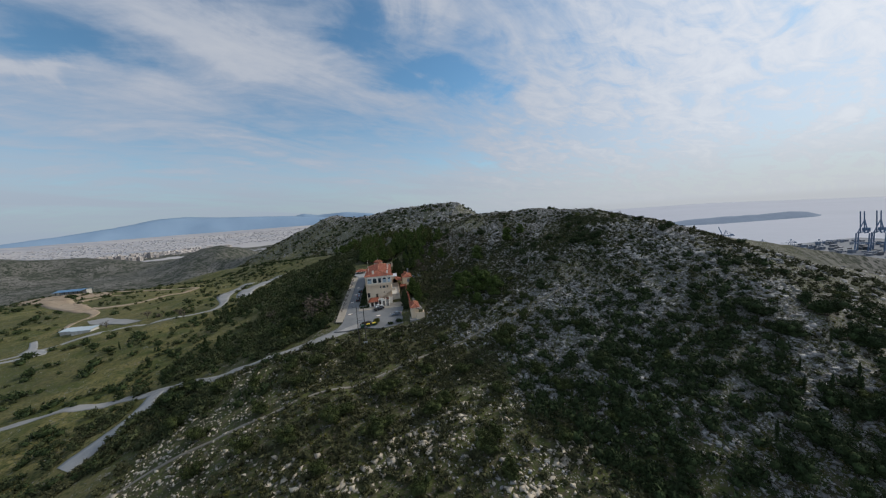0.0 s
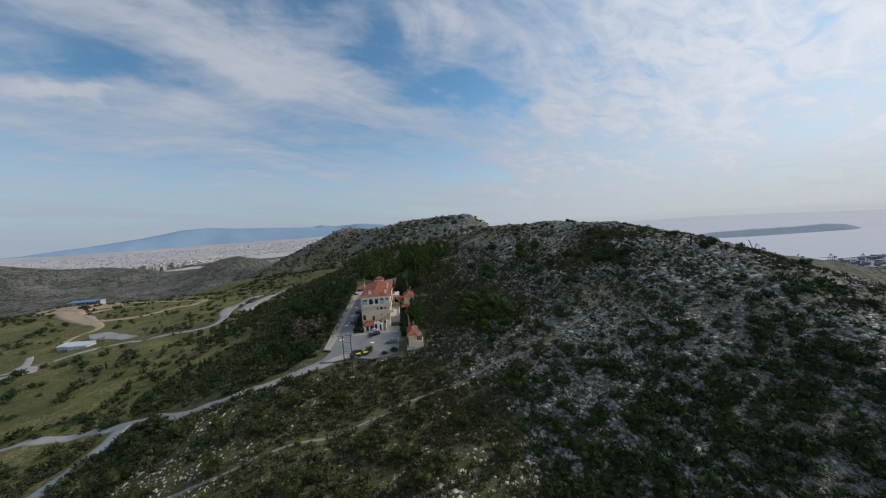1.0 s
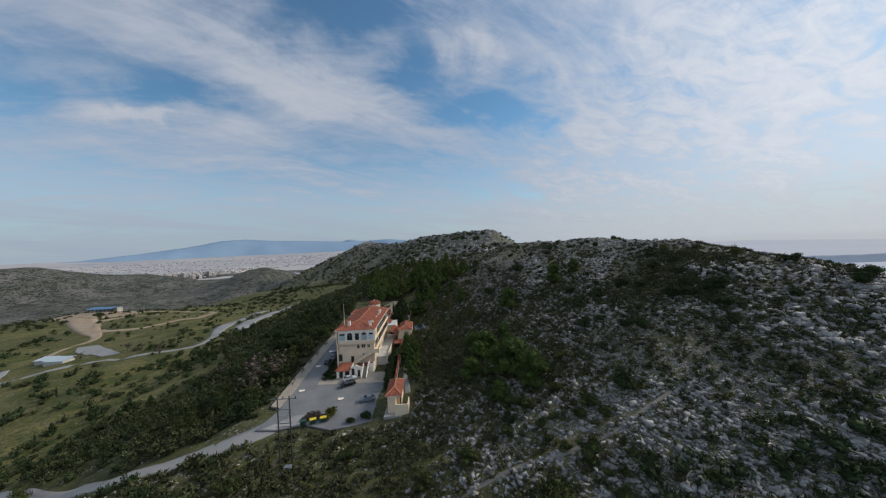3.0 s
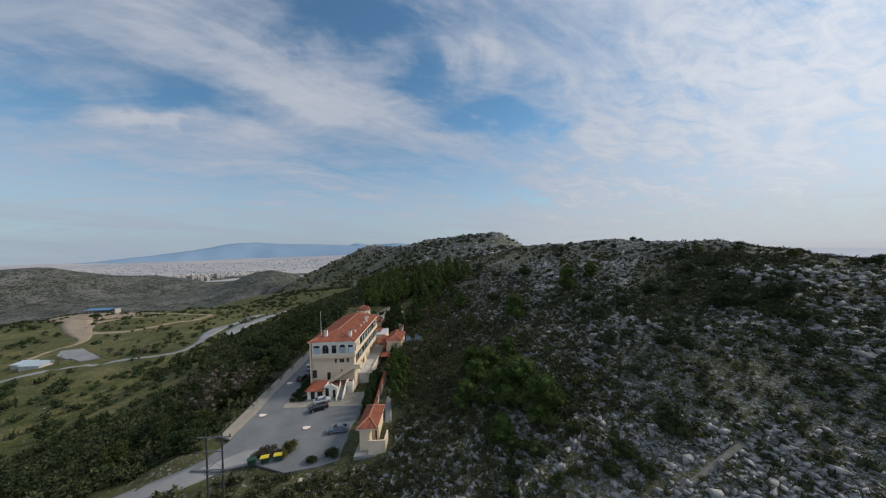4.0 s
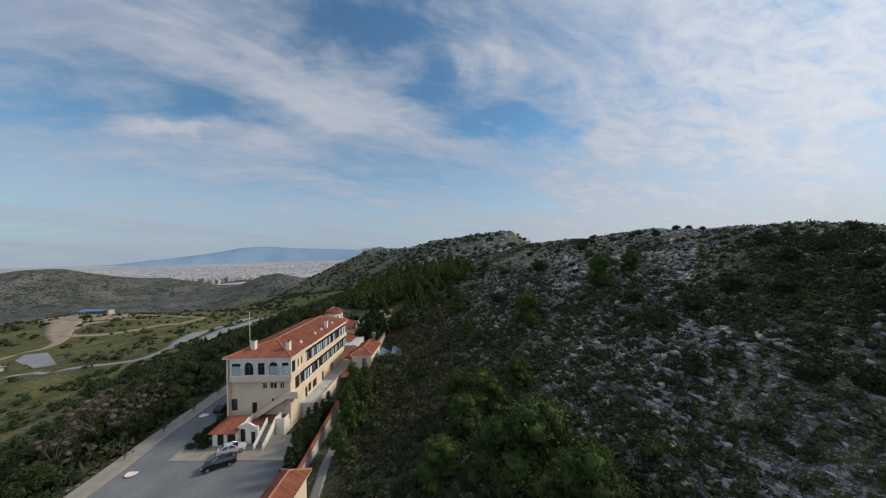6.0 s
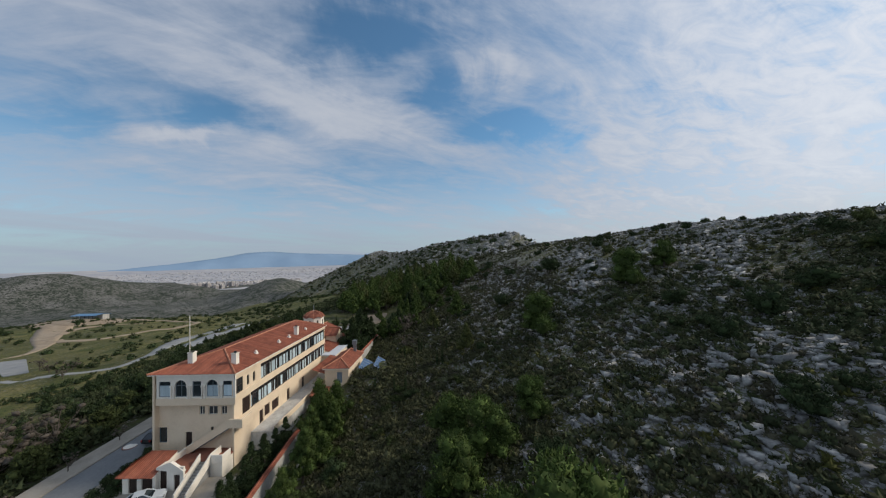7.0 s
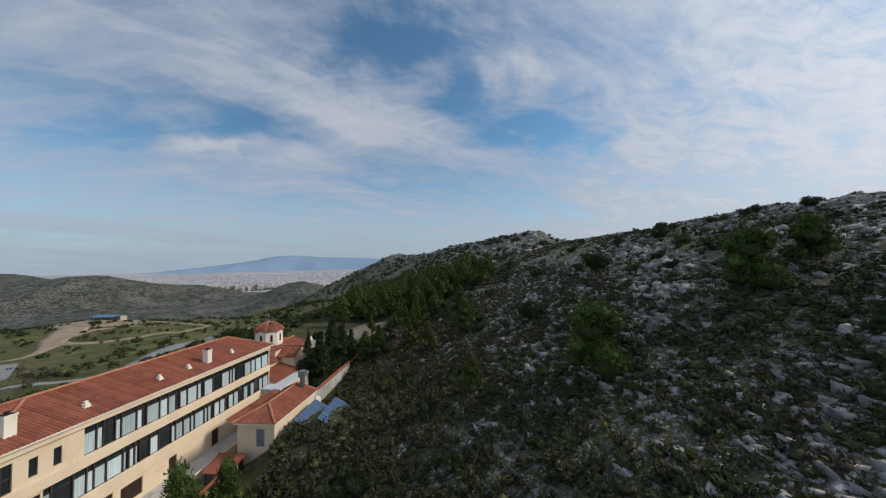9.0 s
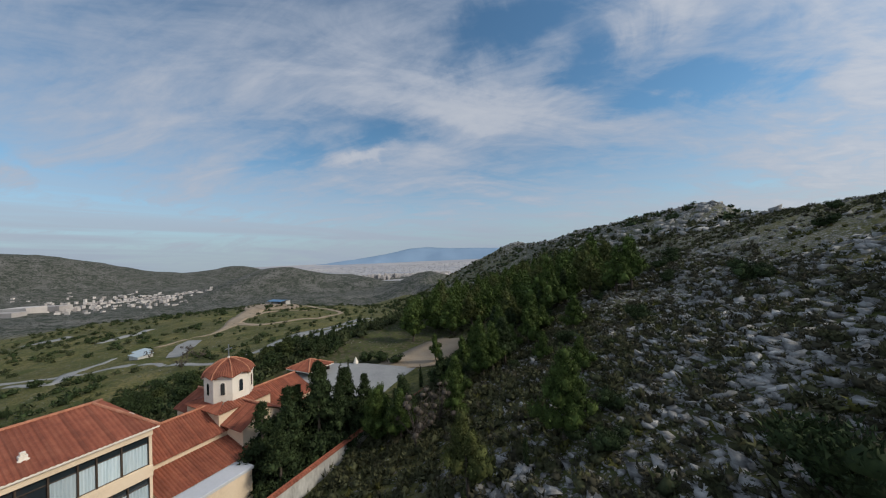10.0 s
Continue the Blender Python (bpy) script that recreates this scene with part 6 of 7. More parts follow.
OUTCROPS = ((68, 44, 5), (63, 29, 3), (72, 57, 5), (48, 51, 2.5), (38.4, 57, 2.5), (42, 41, 1.6), (29, 42.5, 1.6), (80, 36, 6), (104, -22, 8), (110, -30, 7), (98, -12, 6), (90, -40, 5), (66, -28, 5), (58, -8, 5), (61, -48, 5), (38, 58, 4), (46, 64, 4), (56, 10, 4), (52, -22, 5), (12, -92, 5), (4, -84, 4), (22, -98, 4),
            (86, 62, 6), (70, 80, 6), (92, 100, 8), (78, 215, 12), (60, 240, 11), (95, 180, 10), (-60, 500, 14), (-80, 530, 14), (-130, 618, 14), (-165, 660, 12), (-20, 430, 12), (30, 330, 11))
pl = np.concatenate([np.stack([veg.normal(x, s, int(30 + s * 9)), veg.normal(y, s * 0.8, int(30 + s * 9))], 1) for x, y, s in OUTCROPS])
stones(veg, "limestone_outcrop", "weathered grey limestone outcrops breaking from the slope", pl, 0.14, 0.6, ROCK, 1.9, 0.62, 0.3)
CRAGS = ((63, 29.5, 2.2), (68, 42, 3.2), (72, 56, 3.4), (104, -22, 4), (98, -12, 3), (82, 36, 3), (106, -44, 3.5), (93, -44, 3), (111, -53, 3.5), (129, -57, 4), (150, -58, 4))
pl = np.concatenate([np.stack([veg.normal(x, s * 0.7, int(20 + s * 16)), veg.normal(y, s, int(20 + s * 16))], 1) for x, y, s in CRAGS])
stones(veg, "limestone_crag", "cracked pale grey limestone crags standing out of the scrub", pl, 0.2, 0.95, ROCK, 1.5, 0.75, 0.25, False)
pl = np.concatenate([np.stack([veg.normal(x, 3.2, 70), veg.normal(y, 2.0, 70)], 1) for x, y in ((6, -85), (-4, -90), (22, -102), (-25, -88), (33, -97), (2, -88), (-12, -96), (12, -80))])
stones(veg, "bare_rock", "flat pale bare rock on the lower slope", pl, 0.15, 0.9, STONE_WARM, 1.6, 0.38, 0.3)


def tree_mesh(kind, seed):
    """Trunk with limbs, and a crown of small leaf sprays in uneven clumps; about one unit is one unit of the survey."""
    rng = np.random.RandomState(seed)
    bm = bmesh.new()
    clumps = []
    if kind in ("pine", "wood_pine"):
        h = rng.uniform(6.0, 7.5)
        lean = rng.uniform(-0.5, 0.5, 2)
        tube(bm, (0, 0, -0.6), (lean[0], lean[1], h * 0.92), 0.20, 0.05, 7)
        for k in range(22):
            t = 0.16 + 0.80 * (k + rng.rand()) / 22
            a = rng.uniform(0, 6.28)
            l = ((1.02 - t) * 2.3 + 0.25) * rng.uniform(0.55, 1.1)
            b = np.array([lean[0] * t, lean[1] * t, h * 0.92 * t])
            e = b + np.array([math.cos(a) * l, math.sin(a) * l, 0.55 * l])
            tube(bm, b, e, 0.06, 0.02, 5)
            clumps.append((*e, (0.50 + 0.42 * (1 - t)) * rng.uniform(0.8, 1.25)))
            clumps.append((*(b * 0.5 + e * 0.5), 0.62 + 0.4 * (1 - t)))
        clumps.append((lean[0], lean[1], h * 0.97, 0.7))
        count, size = (34, 0.19) if kind == "wood_pine" else (130, 0.105)
    elif kind == "bush":
        for k in range(8):
            a, l = rng.uniform(0, 6.28), rng.uniform(0.6, 1.7)
            e = (math.cos(a) * l, math.sin(a) * l, rng.uniform(0.7, 2.0))
            tube(bm, (0, 0, -0.4), e, 0.07, 0.02, 5)
            clumps.append((*e, rng.uniform(0.75, 1.15)))
            clumps.append((e[0] * 0.5, e[1] * 0.5, e[2] * 0.55, 0.9))
        count, size = 150, 0.10
    elif kind in ("broad", "canopy"):
        tube(bm, (0, 0, -0.5), (0.1, 0, 3.0), 0.16, 0.05, 6)
        for k in range(18):
            t = (k + rng.rand()) / 18
            a = rng.uniform(0, 6.28)
            l = 1.75 * math.sqrt(max(0.05, 1 - (t * 1.05 - 0.12) ** 2)) * rng.uniform(0.6, 1.05) * (1 - 0.35 * t)
            e = (math.cos(a) * l, math.sin(a) * l, 0.45 + t * 3.0)
            tube(bm, (0, 0, e[2] * 0.6), e, 0.06, 0.02, 5)
            clumps.append((*e, rng.uniform(0.6, 0.95)))
            clumps.append((e[0] * 0.5, e[1] * 0.5, e[2] * 0.9, 0.75))
        count, size = (190, 0.09) if kind == "broad" else (50, 0.18)
    elif kind == "cypress":
        tube(bm, (0, 0, -0.4), (0, 0, 7.6), 0.12, 0.03, 6)
        for k in range(26):
            t = k / 25
            r = 0.62 * math.sin(math.pi * min(1, t * 0.86 + 0.16)) ** 0.7
            clumps.append((rng.uniform(-0.1, 0.1), rng.uniform(-0.1, 0.1), 0.5 + t * 7.4, max(0.16, r)))
        count, size = 60, 0.17
    elif kind == "conifer":
        tube(bm, (0, 0, -0.5), (0, 0, 6.2), 0.16, 0.03, 6)
        for k in range(40):
            t = rng.uniform(0.04, 1)
            a, l = rng.uniform(0, 6.28), (1.02 - t) * 1.5
            e = (math.cos(a) * l, math.sin(a) * l, 0.4 + t * 6.1)
            tube(bm, (0, 0, e[2] - 0.1), e, 0.03, 0.012, 4)
            clumps.append((*e, 0.34 + 0.58 * (1 - t)))
            clumps.append((e[0] * 0.5, e[1] * 0.5, e[2], 0.34 + 0.5 * (1 - t)))
        clumps.append((0, 0, 6.4, 0.3))
        count, size = 62, 0.16
    else:  # bare, leafless
        h = 4.2
        tube(bm, (0, 0, -0.4), (0, 0, 1.2), 0.14, 0.10, 6)
        for k in range(15):
            a, l = rng.uniform(0, 6.28), rng.uniform(0.8, 2.2)
            e = np.array([math.cos(a) * l, math.sin(a) * l, rng.uniform(2.0, h)])
            m = np.array([e[0] * 0.35, e[1] * 0.35, e[2] * 0.6])
            tube(bm, (0, 0, 1.1), m, 0.06, 0.04, 5)
            tube(bm, m, e, 0.04, 0.01, 4)
            for q in range(5):
                f = e + rng.normal(scale=0.5, size=3)
                tube(bm, m * 0.4 + e * 0.6, f, 0.018, 0.006, 3)
            clumps.append((*e, 0.7))
        count, size = 26, 0.10
    me = bpy.data.meshes.new("trunk")
    bm.to_mesh(me)
    bm.free()
    me.materials.append(BARK)
    c = np.array(clumps)
    if kind == "bare":
        c[:, 3] *= 0.7
    v, f = leaf_cards(rng, c[:, :3], np.stack([c[:, 3]] * 2 + [c[:, 3] * (1.15 if "pine" in kind else 0.85 if kind != "cypress" else 1.0)], 1), count, size, 0.5, 2 if kind in ("pine", "broad") else 1)
    return me, (v, f)


MODELS = {}


def tree(kind, leaf, x, y, scale=1.0, turn=None, z=None, variants=3, label="", category="tree", group=""):
    """One tree or large bush; the same few meshes are shared."""
    i = len(MODELS.setdefault((kind, leaf.name), []))
    rng = random.Random(int(x * 37 + y * 91))
    if i < variants:
        trunk, (v, f) = tree_mesh(kind, 100 + i + len(kind) * 7)
        MODELS[(kind, leaf.name)].append((trunk, fast_mesh("crown", v, f, leaf)))
    trunk, crown = MODELS[(kind, leaf.name)][i if i < variants else rng.randrange(variants)]
    name = {"pine": "pine_tree", "wood_pine": "pine_tree", "bush": "bush", "broad": "pine_tree", "canopy": "evergreen_tree", "cypress": "cypress_tree", "conifer": "conifer_tree", "bare": "bare_tree"}[kind]
    root = thing(name, label, category, (x, y, ground_at(x, y) if z is None else z), group)
    root.rotation_euler = (0, 0, rng.uniform(0, 6.28) if turn is None else turn)
    root.scale = (scale * rng.uniform(0.9, 1.1), scale * rng.uniform(0.9, 1.1), scale * rng.uniform(0.9, 1.1))
    a, b = new("trunk", trunk), new("crown", crown)
    a.parent = b.parent = root
    return root



# big dark bushes and pines on the slopes, each where it grows
UPPER_BUSHES = ((65, -4, 0.97), (60, -18, 0.98), (64, -18, 0.62), (67, -25, 0.88), (69, -28, 1.0), (95, 4, 1.1), (83, -7, 1.0), (94, -9, 0.85), (89, -17, 1.0), (86, -23, 0.91), (92, -24, 1.4), (88, -31, 0.89), (83, -21, 1.4), (56, -41, 1.3), (81, 65, 1.1), (68, 9, 0.99), (84, -36, 0.71), (82, 1, 1.2), (64, 3, 0.73), (72.4, -1.5, 1.25), (62, 55.5, 1.6), (44.5, 39.5, 1.3), (53, 78.4, 1.3), (39.2, 74.3, 0.9))
RIDGE_BUSHES = ((101, 14, 0.9), (97, 46, 0.9), (85, 72, 1.1), (30, 150, 1.2), (43, 143, 1.2), (20, 140, 1.3), (36, 128, 1.1), (26, 120, 1.2), (50, 120, 1.0), (46, 108, 0.9), (70, 100, 0.9), (34, 100, 1.0), (46, 96, 0.9), (60, 62, 0.8), (120, -33, 1.1), (114, -36, 1.1), (117, -20, 1.0))
EAST_BUSHES = ((90, -73, 1.1), (98, -80, 0.96), (97, -85, 1.9), (96, -92, 1.5), (113, -85, 1.2), (112, -90, 1.8), (109, -99, 2.0), (57, -67, 1.0), (80, -75, 0.83), (53, -81, 1.7), (47, -76, 1.3), (49, -93, 1.4), (51, -96, 1.1), (52, -106, 1.4), (74, -112, 2.0), (74, -117, 1.9), (65, -114, 1.8), (87, -112, 1.7), (59, -112, 1.3), (84, -108, 1.5), (80, -120, 1.8), (90, -120, 1.8), (97, -110, 1.6), (68, -122, 1.6))
FRONT_BUSHES = ((33, -60, 2.1), (36, -57, 1.7), (19, -65, 1.2), (26, -77, 1.3), (8, -78, 1.5), (11, -76, 1.2), (17, -92, 1.5), (20, -90, 1.1), (41, -81, 1.3), (53, -79, 1.2), (47, -93, 1.1), (-5, -68, 1.5), (-2, -66, 1.1), (5, -71, 1.3), (-17, -77, 1.6), (-14, -74, 1.2), (-7, -82, 1.5), (-4, -80, 1.2), (-26, -48, 1.5), (8, -62, 1.2), (-27, -80, 1.3), (-38, -77, 1.3), (-55, -48, 1.5), (40, -30, 1.6), (44, -51, 1.1), (13, -11, 0.9), (24, -45, 1.0))
LOWER_BUSHES = ((-38, -65, 1.2), (-53, -66, 1.5), (0, -37, 0.9), (-12, -50, 1.2), (20, -99, 1.2), (-18, -90, 1.2), (34, -94, 1.0), (38, -74, 1.2), (-77, -29, 1.6), (-34, -50, 1.3), (-44, -52, 1.3), (-20, -44, 1.0), (16, -47, 1.0), (-64, -56, 1.4), (-30, -58, 1.2), (-48, -78, 1.3), (-60, -84, 1.4), (2, -98, 1.2), (-8, -102, 1.2), (12, -50, 0.8))
for places, leaf in ((UPPER_BUSHES, PINE_DARK), (RIDGE_BUSHES, PINE_DARK), (EAST_BUSHES, PINE_DARK), (FRONT_BUSHES, OLIVE_DARK), (LOWER_BUSHES, OLIVE_DARK)):
    for x, y, s in places:
        tree("bush", leaf, x, y, s, label="large dark green rounded bush on the rocky slope", category="bush", group="bushes on the slope")
for x, y in ((72, -93), (78, -98), (86, -98), (78, -105), (87, -106), (91, -108), (69, -109), (82, -112), (86, -114)):
    tree("cypress", PINE_DARK, x, y, 0.62, label="slim dark young cypress on the lower slope", group="young cypresses on the slope")
for x, y, s in ((38, -25, 2.2), (41, -31, 1.9), (34.3, -10.6, 1.6), (30.7, -6.9, 1.6), (34, -24, 1.7), (31, -15, 1.5), (40.2, -6.7, 1.15), (48, 18.4, 1.95), (67.5, 22.5, 1.9), (76.6, 24.8, 1.5), (28, -22, 1.4), (33, -33, 1.3)):
    tree("broad", PINE, x, y, s, label="broad dense pine with a rounded dark green crown", group="pines on the slope")
rngt = np.random.RandomState(5)
for x, y in scatter(rngt, 50, 10, 30, 46, 112, lambda x, y: off_road(x, y) * (x < 12 + (y - 40) * 0.3)):
    tree("pine", PINE if rngt.rand() < 0.6 else PINE_DARK, x, y, rngt.uniform(0.6, 1.05), label="young green pine on the scrub slope", group="pines on the slope")
for x, y in scatter(rngt, 46, 12, 34, -34, 14, lambda x, y: off_road(x, y)):
    tree("bush", OLIVE_DARK, x, y, rngt.uniform(0.3, 0.62), label="small olive green bush on the heath", category="bush", group="bushes on the slope")
for x, y in scatter(rngt, 16, 11, 31, 12, 58, lambda x, y: off_road(x, y)):
    tree("cypress", PINE_DARK, x, y, rngt.uniform(0.28, 0.5), label="thin young dark cypress in the heath", group="young cypresses on the slope")
for x, y, s in ((33.6, 21.5, 0.72), (25.8, 41.6, 0.8)):
    tree("pine", OLIVE, x, y, s, label="olive green young pine on the heath", group="pines on the slope")
for x, y in scatter(rngt, 90, 15, 140, -120, 140, lambda x, y: hill_side(x, y) * (np.hypot(x - 35, y + 5) > 8)):
    tree("bush", OLIVE if rngt.rand() < 0.3 else PINE_DARK, x, y, rngt.uniform(0.45, 0.95), label="small green bush among limestone blocks", category="bush", group="bushes on the slope")
# pines: single ones by the wall, and the wood behind the clearing
for x, y, s in ((9.6, 6.4, 1.45), (10.8, 9.6, 1.0), (10.6, 1.5, 0.95), (11.4, -4.0, 0.95), (12.4, 3.5, 0.8), (11.6, -9.0, 0.75), (13.0, -1.0, 0.7), (32, 46.5, 0.95), (32.7, 57.3, 0.6), (30, 77.4, 0.85), (20, 52, 0.7), (16, 60, 0.8), (11.5, 74, 0.7), (2.5, 79, 0.75), (27, 66, 0.6), (24, 84, 0.8)):
    tree("pine", PINE, x, y, s, label="young green pine on the scrub slope", group="pines on the slope")
for x, y in scatter(rngt, 150, -75, 46, 88, 300, lambda x, y: (x > smooth_table(y, Y_EDGE, X_EDGE) + 4) * (x < smooth_table(y, Y_FOOT, X_FOOT) + 44 - 0.04 * y) * off_road(x, y) * (np.hypot(x + 1, y - 88) > 12)):
    tree("wood_pine", PINE if rngt.rand() < 0.72 else OLIVE, x, y, rngt.uniform(1.05, 1.75), label="pine in the wood behind the clearing", group="pine wood")
for x, y in scatter(rngt, 45, -24, 16, 99, 145, lambda x, y: off_road(x, y)):
    tree("wood_pine", PINE, x, y, rngt.uniform(1.0, 1.55), label="pine in the wood behind the clearing", group="pine wood")
for x, y in scatter(rngt, 26, 30, 58, -66, -34, lambda x, y: off_road(x, y)):
    tree("bush", OLIVE_DARK, x, y, rngt.uniform(0.45, 1.0), label="olive green rounded bush on the slope", category="bush", group="bushes on the slope")
for x, y in scatter(rngt, 85, -64, -27.5, -24, 84, lambda x, y: off_road(x, y) * np.clip(1.3 + (x + 27) / 34, 0.15, 1)):
    tree("canopy", PINE_DARK if rngt.rand() < 0.6 else OLIVE_DARK, x, y, rngt.uniform(0.8, 1.5), label="dense dark evergreen tree below the lane", group="trees below the lane")
for x, y in scatter(rngt, 60, -120, -40, -25, 150, lambda x, y: off_road(x, y)):
    tree("wood_pine", PINE_DARK, x, y, rngt.uniform(0.45, 0.8), label="dark evergreen tree below the lane", group="trees below the lane")
for x, y, s in ((-33, -2, 2.0), (-38, 2, 1.9), (-32.5, 5, 1.7), (-36, -7, 1.6), (-66, 28, 1.2), (-150, 100, 1.3), (-160, 112, 1.4), (-172, 112, 1.3), (-185, 118, 1.4), (-205, 108, 1.2), (16.9, 48.3, 1.15), (19, 35.9, 1.0), (18.1, 51.6, 1.0)):
    tree("bare", BARE, x, y, s, label="leafless grey-brown tree with thin twigs", group="bare trees")
for x, y, s in ((-74, -39, 1.6), (-70, -35, 1.3), (-78, -36, 1.3), (-160, 50, 1.2)):
    tree("bush", PINE_DARK, x, y, s, label="broad dark evergreen beside the road", category="bush", group="roadside evergreens")
for x, y, s in ((83, -104, 0.5), (88, -100, 0.45), (78, -98, 0.45), (94, -106, 0.5), (100, -98, 0.5), (-44, -58, 0.55), (-120, 12, 0.6), (-155, 50, 0.7)):
    tree("cypress", PINE_DARK, x, y, s, label="small slim dark cypress", group="small cypresses")
# planted conifers between the house and the boundary wall
for x, y, s in ((5.6, -12.6, 0.62), (5.4, -10.4, 0.66), (4.9, -8.2, 0.60), (5.3, -6.0, 0.66), (4.8, -4.0, 0.6), (5.2, -1.8, 0.66), (5.4, 0.6, 0.62), (5.6, 3.0, 0.56)):
    tree("conifer", PINE_DARK, x, y, s * 1.35, z=shelf(x, y) - 0.1, label="dense dark conifer along the boundary wall", group="conifers along the wall")
for x, y, s in ((1.8, 41.5, 1.0), (3.4, 43.4, 1.05), (2.2, 45.5, 1.0), (4.6, 46.6, 1.1), (3.2, 48.6, 1.0), (5.0, 50.4, 1.05), (6.2, 48.4, 0.9), (3.6, 51.8, 1.0), (5.4, 41.0, 0.85), (6.0, 53.0, 0.9)):
    tree("conifer", PINE_DARK, x, y, s * 1.5, z=shelf(x, y) - 0.1, label="tall dense conifer beside the church", group="conifers beside the church")
for x, y, s in ((-5.6, 55.6, 1.0), (-0.3, 54.9, 1.1), (1.7, 54.6, 1.08), (7.0, 65.6, 0.6)):
    tree("cypress", PINE_DARK, x, y, s, z=shelf(x, y), label="slim dark cypress at the yard's edge", group="cypresses at the yard")
for x, y, s in ((6.2, 56.5, 0.8), (5.2, 58.5, 0.7), (-13.5, 76, 0.9), (-10, 77, 0.9), (-6.5, 77.2, 0.8), (10, 67, 1.1), (12, 70, 1.2), (9.6, 73, 1.1), (14, 64, 1.0)):
    tree("bush", PINE_DARK, x, y, s, label="rounded dark green bush at the yard's edge", category="bush", group="bushes round the yard")


def hedge(name, x0, x1, y0, y1, h, leaf, label, seed, density=26):
    rng = np.random.RandomState(seed)
    n = int((x1 - x0) * (y1 - y0) * 1.3) + 6
    p = np.stack([rng.uniform(x0, x1, n), rng.uniform(y0, y1, n)], 1)
    z = np.array([shelf(a, b) for a, b in p])
    r = np.stack([rng.uniform(0.6, 0.9, n)] * 2 + [np.full(n, h * 0.55)], 1)
    v, f = leaf_cards(rng, np.stack([p[:, 0], p[:, 1], z + h * 0.5], 1), r, density * 3, 0.16)
    root = thing(name, label, "hedge", ((x0 + x1) / 2, (y0 + y1) / 2, shelf((x0 + x1) / 2, (y0 + y1) / 2)))
    ob = new("foliage", fast_mesh("foliage", v - np.array(root.location)[None], f, leaf))
    ob.parent = root
    bm = bmesh.new()
    for a, b in p[:: 3]:
        tube(bm, (a, b, shelf(a, b)), (a, b, shelf(a, b) + h * 0.6), 0.04, 0.02, 5)
    part("stems", bm, BARK, root)


hedge("hedge", -15.6, -13.2, -3.6, 3.0, 0.9, PINE_DARK, "clipped dark green hedge beside the house", 1)
hedge("hedge", -15.6, -13.2, 4.0, 13.0, 1.0, PINE_DARK, "clipped dark green hedge beside the house", 2)
hedge("hedge", -15.6, -13.2, 14.0, 27.0, 1.0, PINE_DARK, "clipped dark green hedge beside the house", 3)
hedge("hedge", -15.4, -11.6, -5.4, -3.8, 0.6, PINE_DARK, "low clipped hedge at the corner of the bed", 4)
hedge("flower_bed", -14.0, -8.6, -24.6, -22.6, 1.0, BARE, "dark purple-brown shrubs in the car park bed", 5)
hedge("flower_bed", -8.4, -6.6, -25.2, -22.2, 1.7, SCRUB_YELLOW, "yellowing tall shrub in the car park bed", 6)
hedge("shrub", 0.6, 2.4, -25.6, -24.2, 1.3, PINE_DARK, "small dark shrub at the edge of the car park", 7)
hedge("shrub", -2.6, -1.4, -26.8, -25.8, 1.1, PINE_DARK, "small dark shrub at the edge of the car park", 8)

# ---------------------------------------------------------------- parked cars


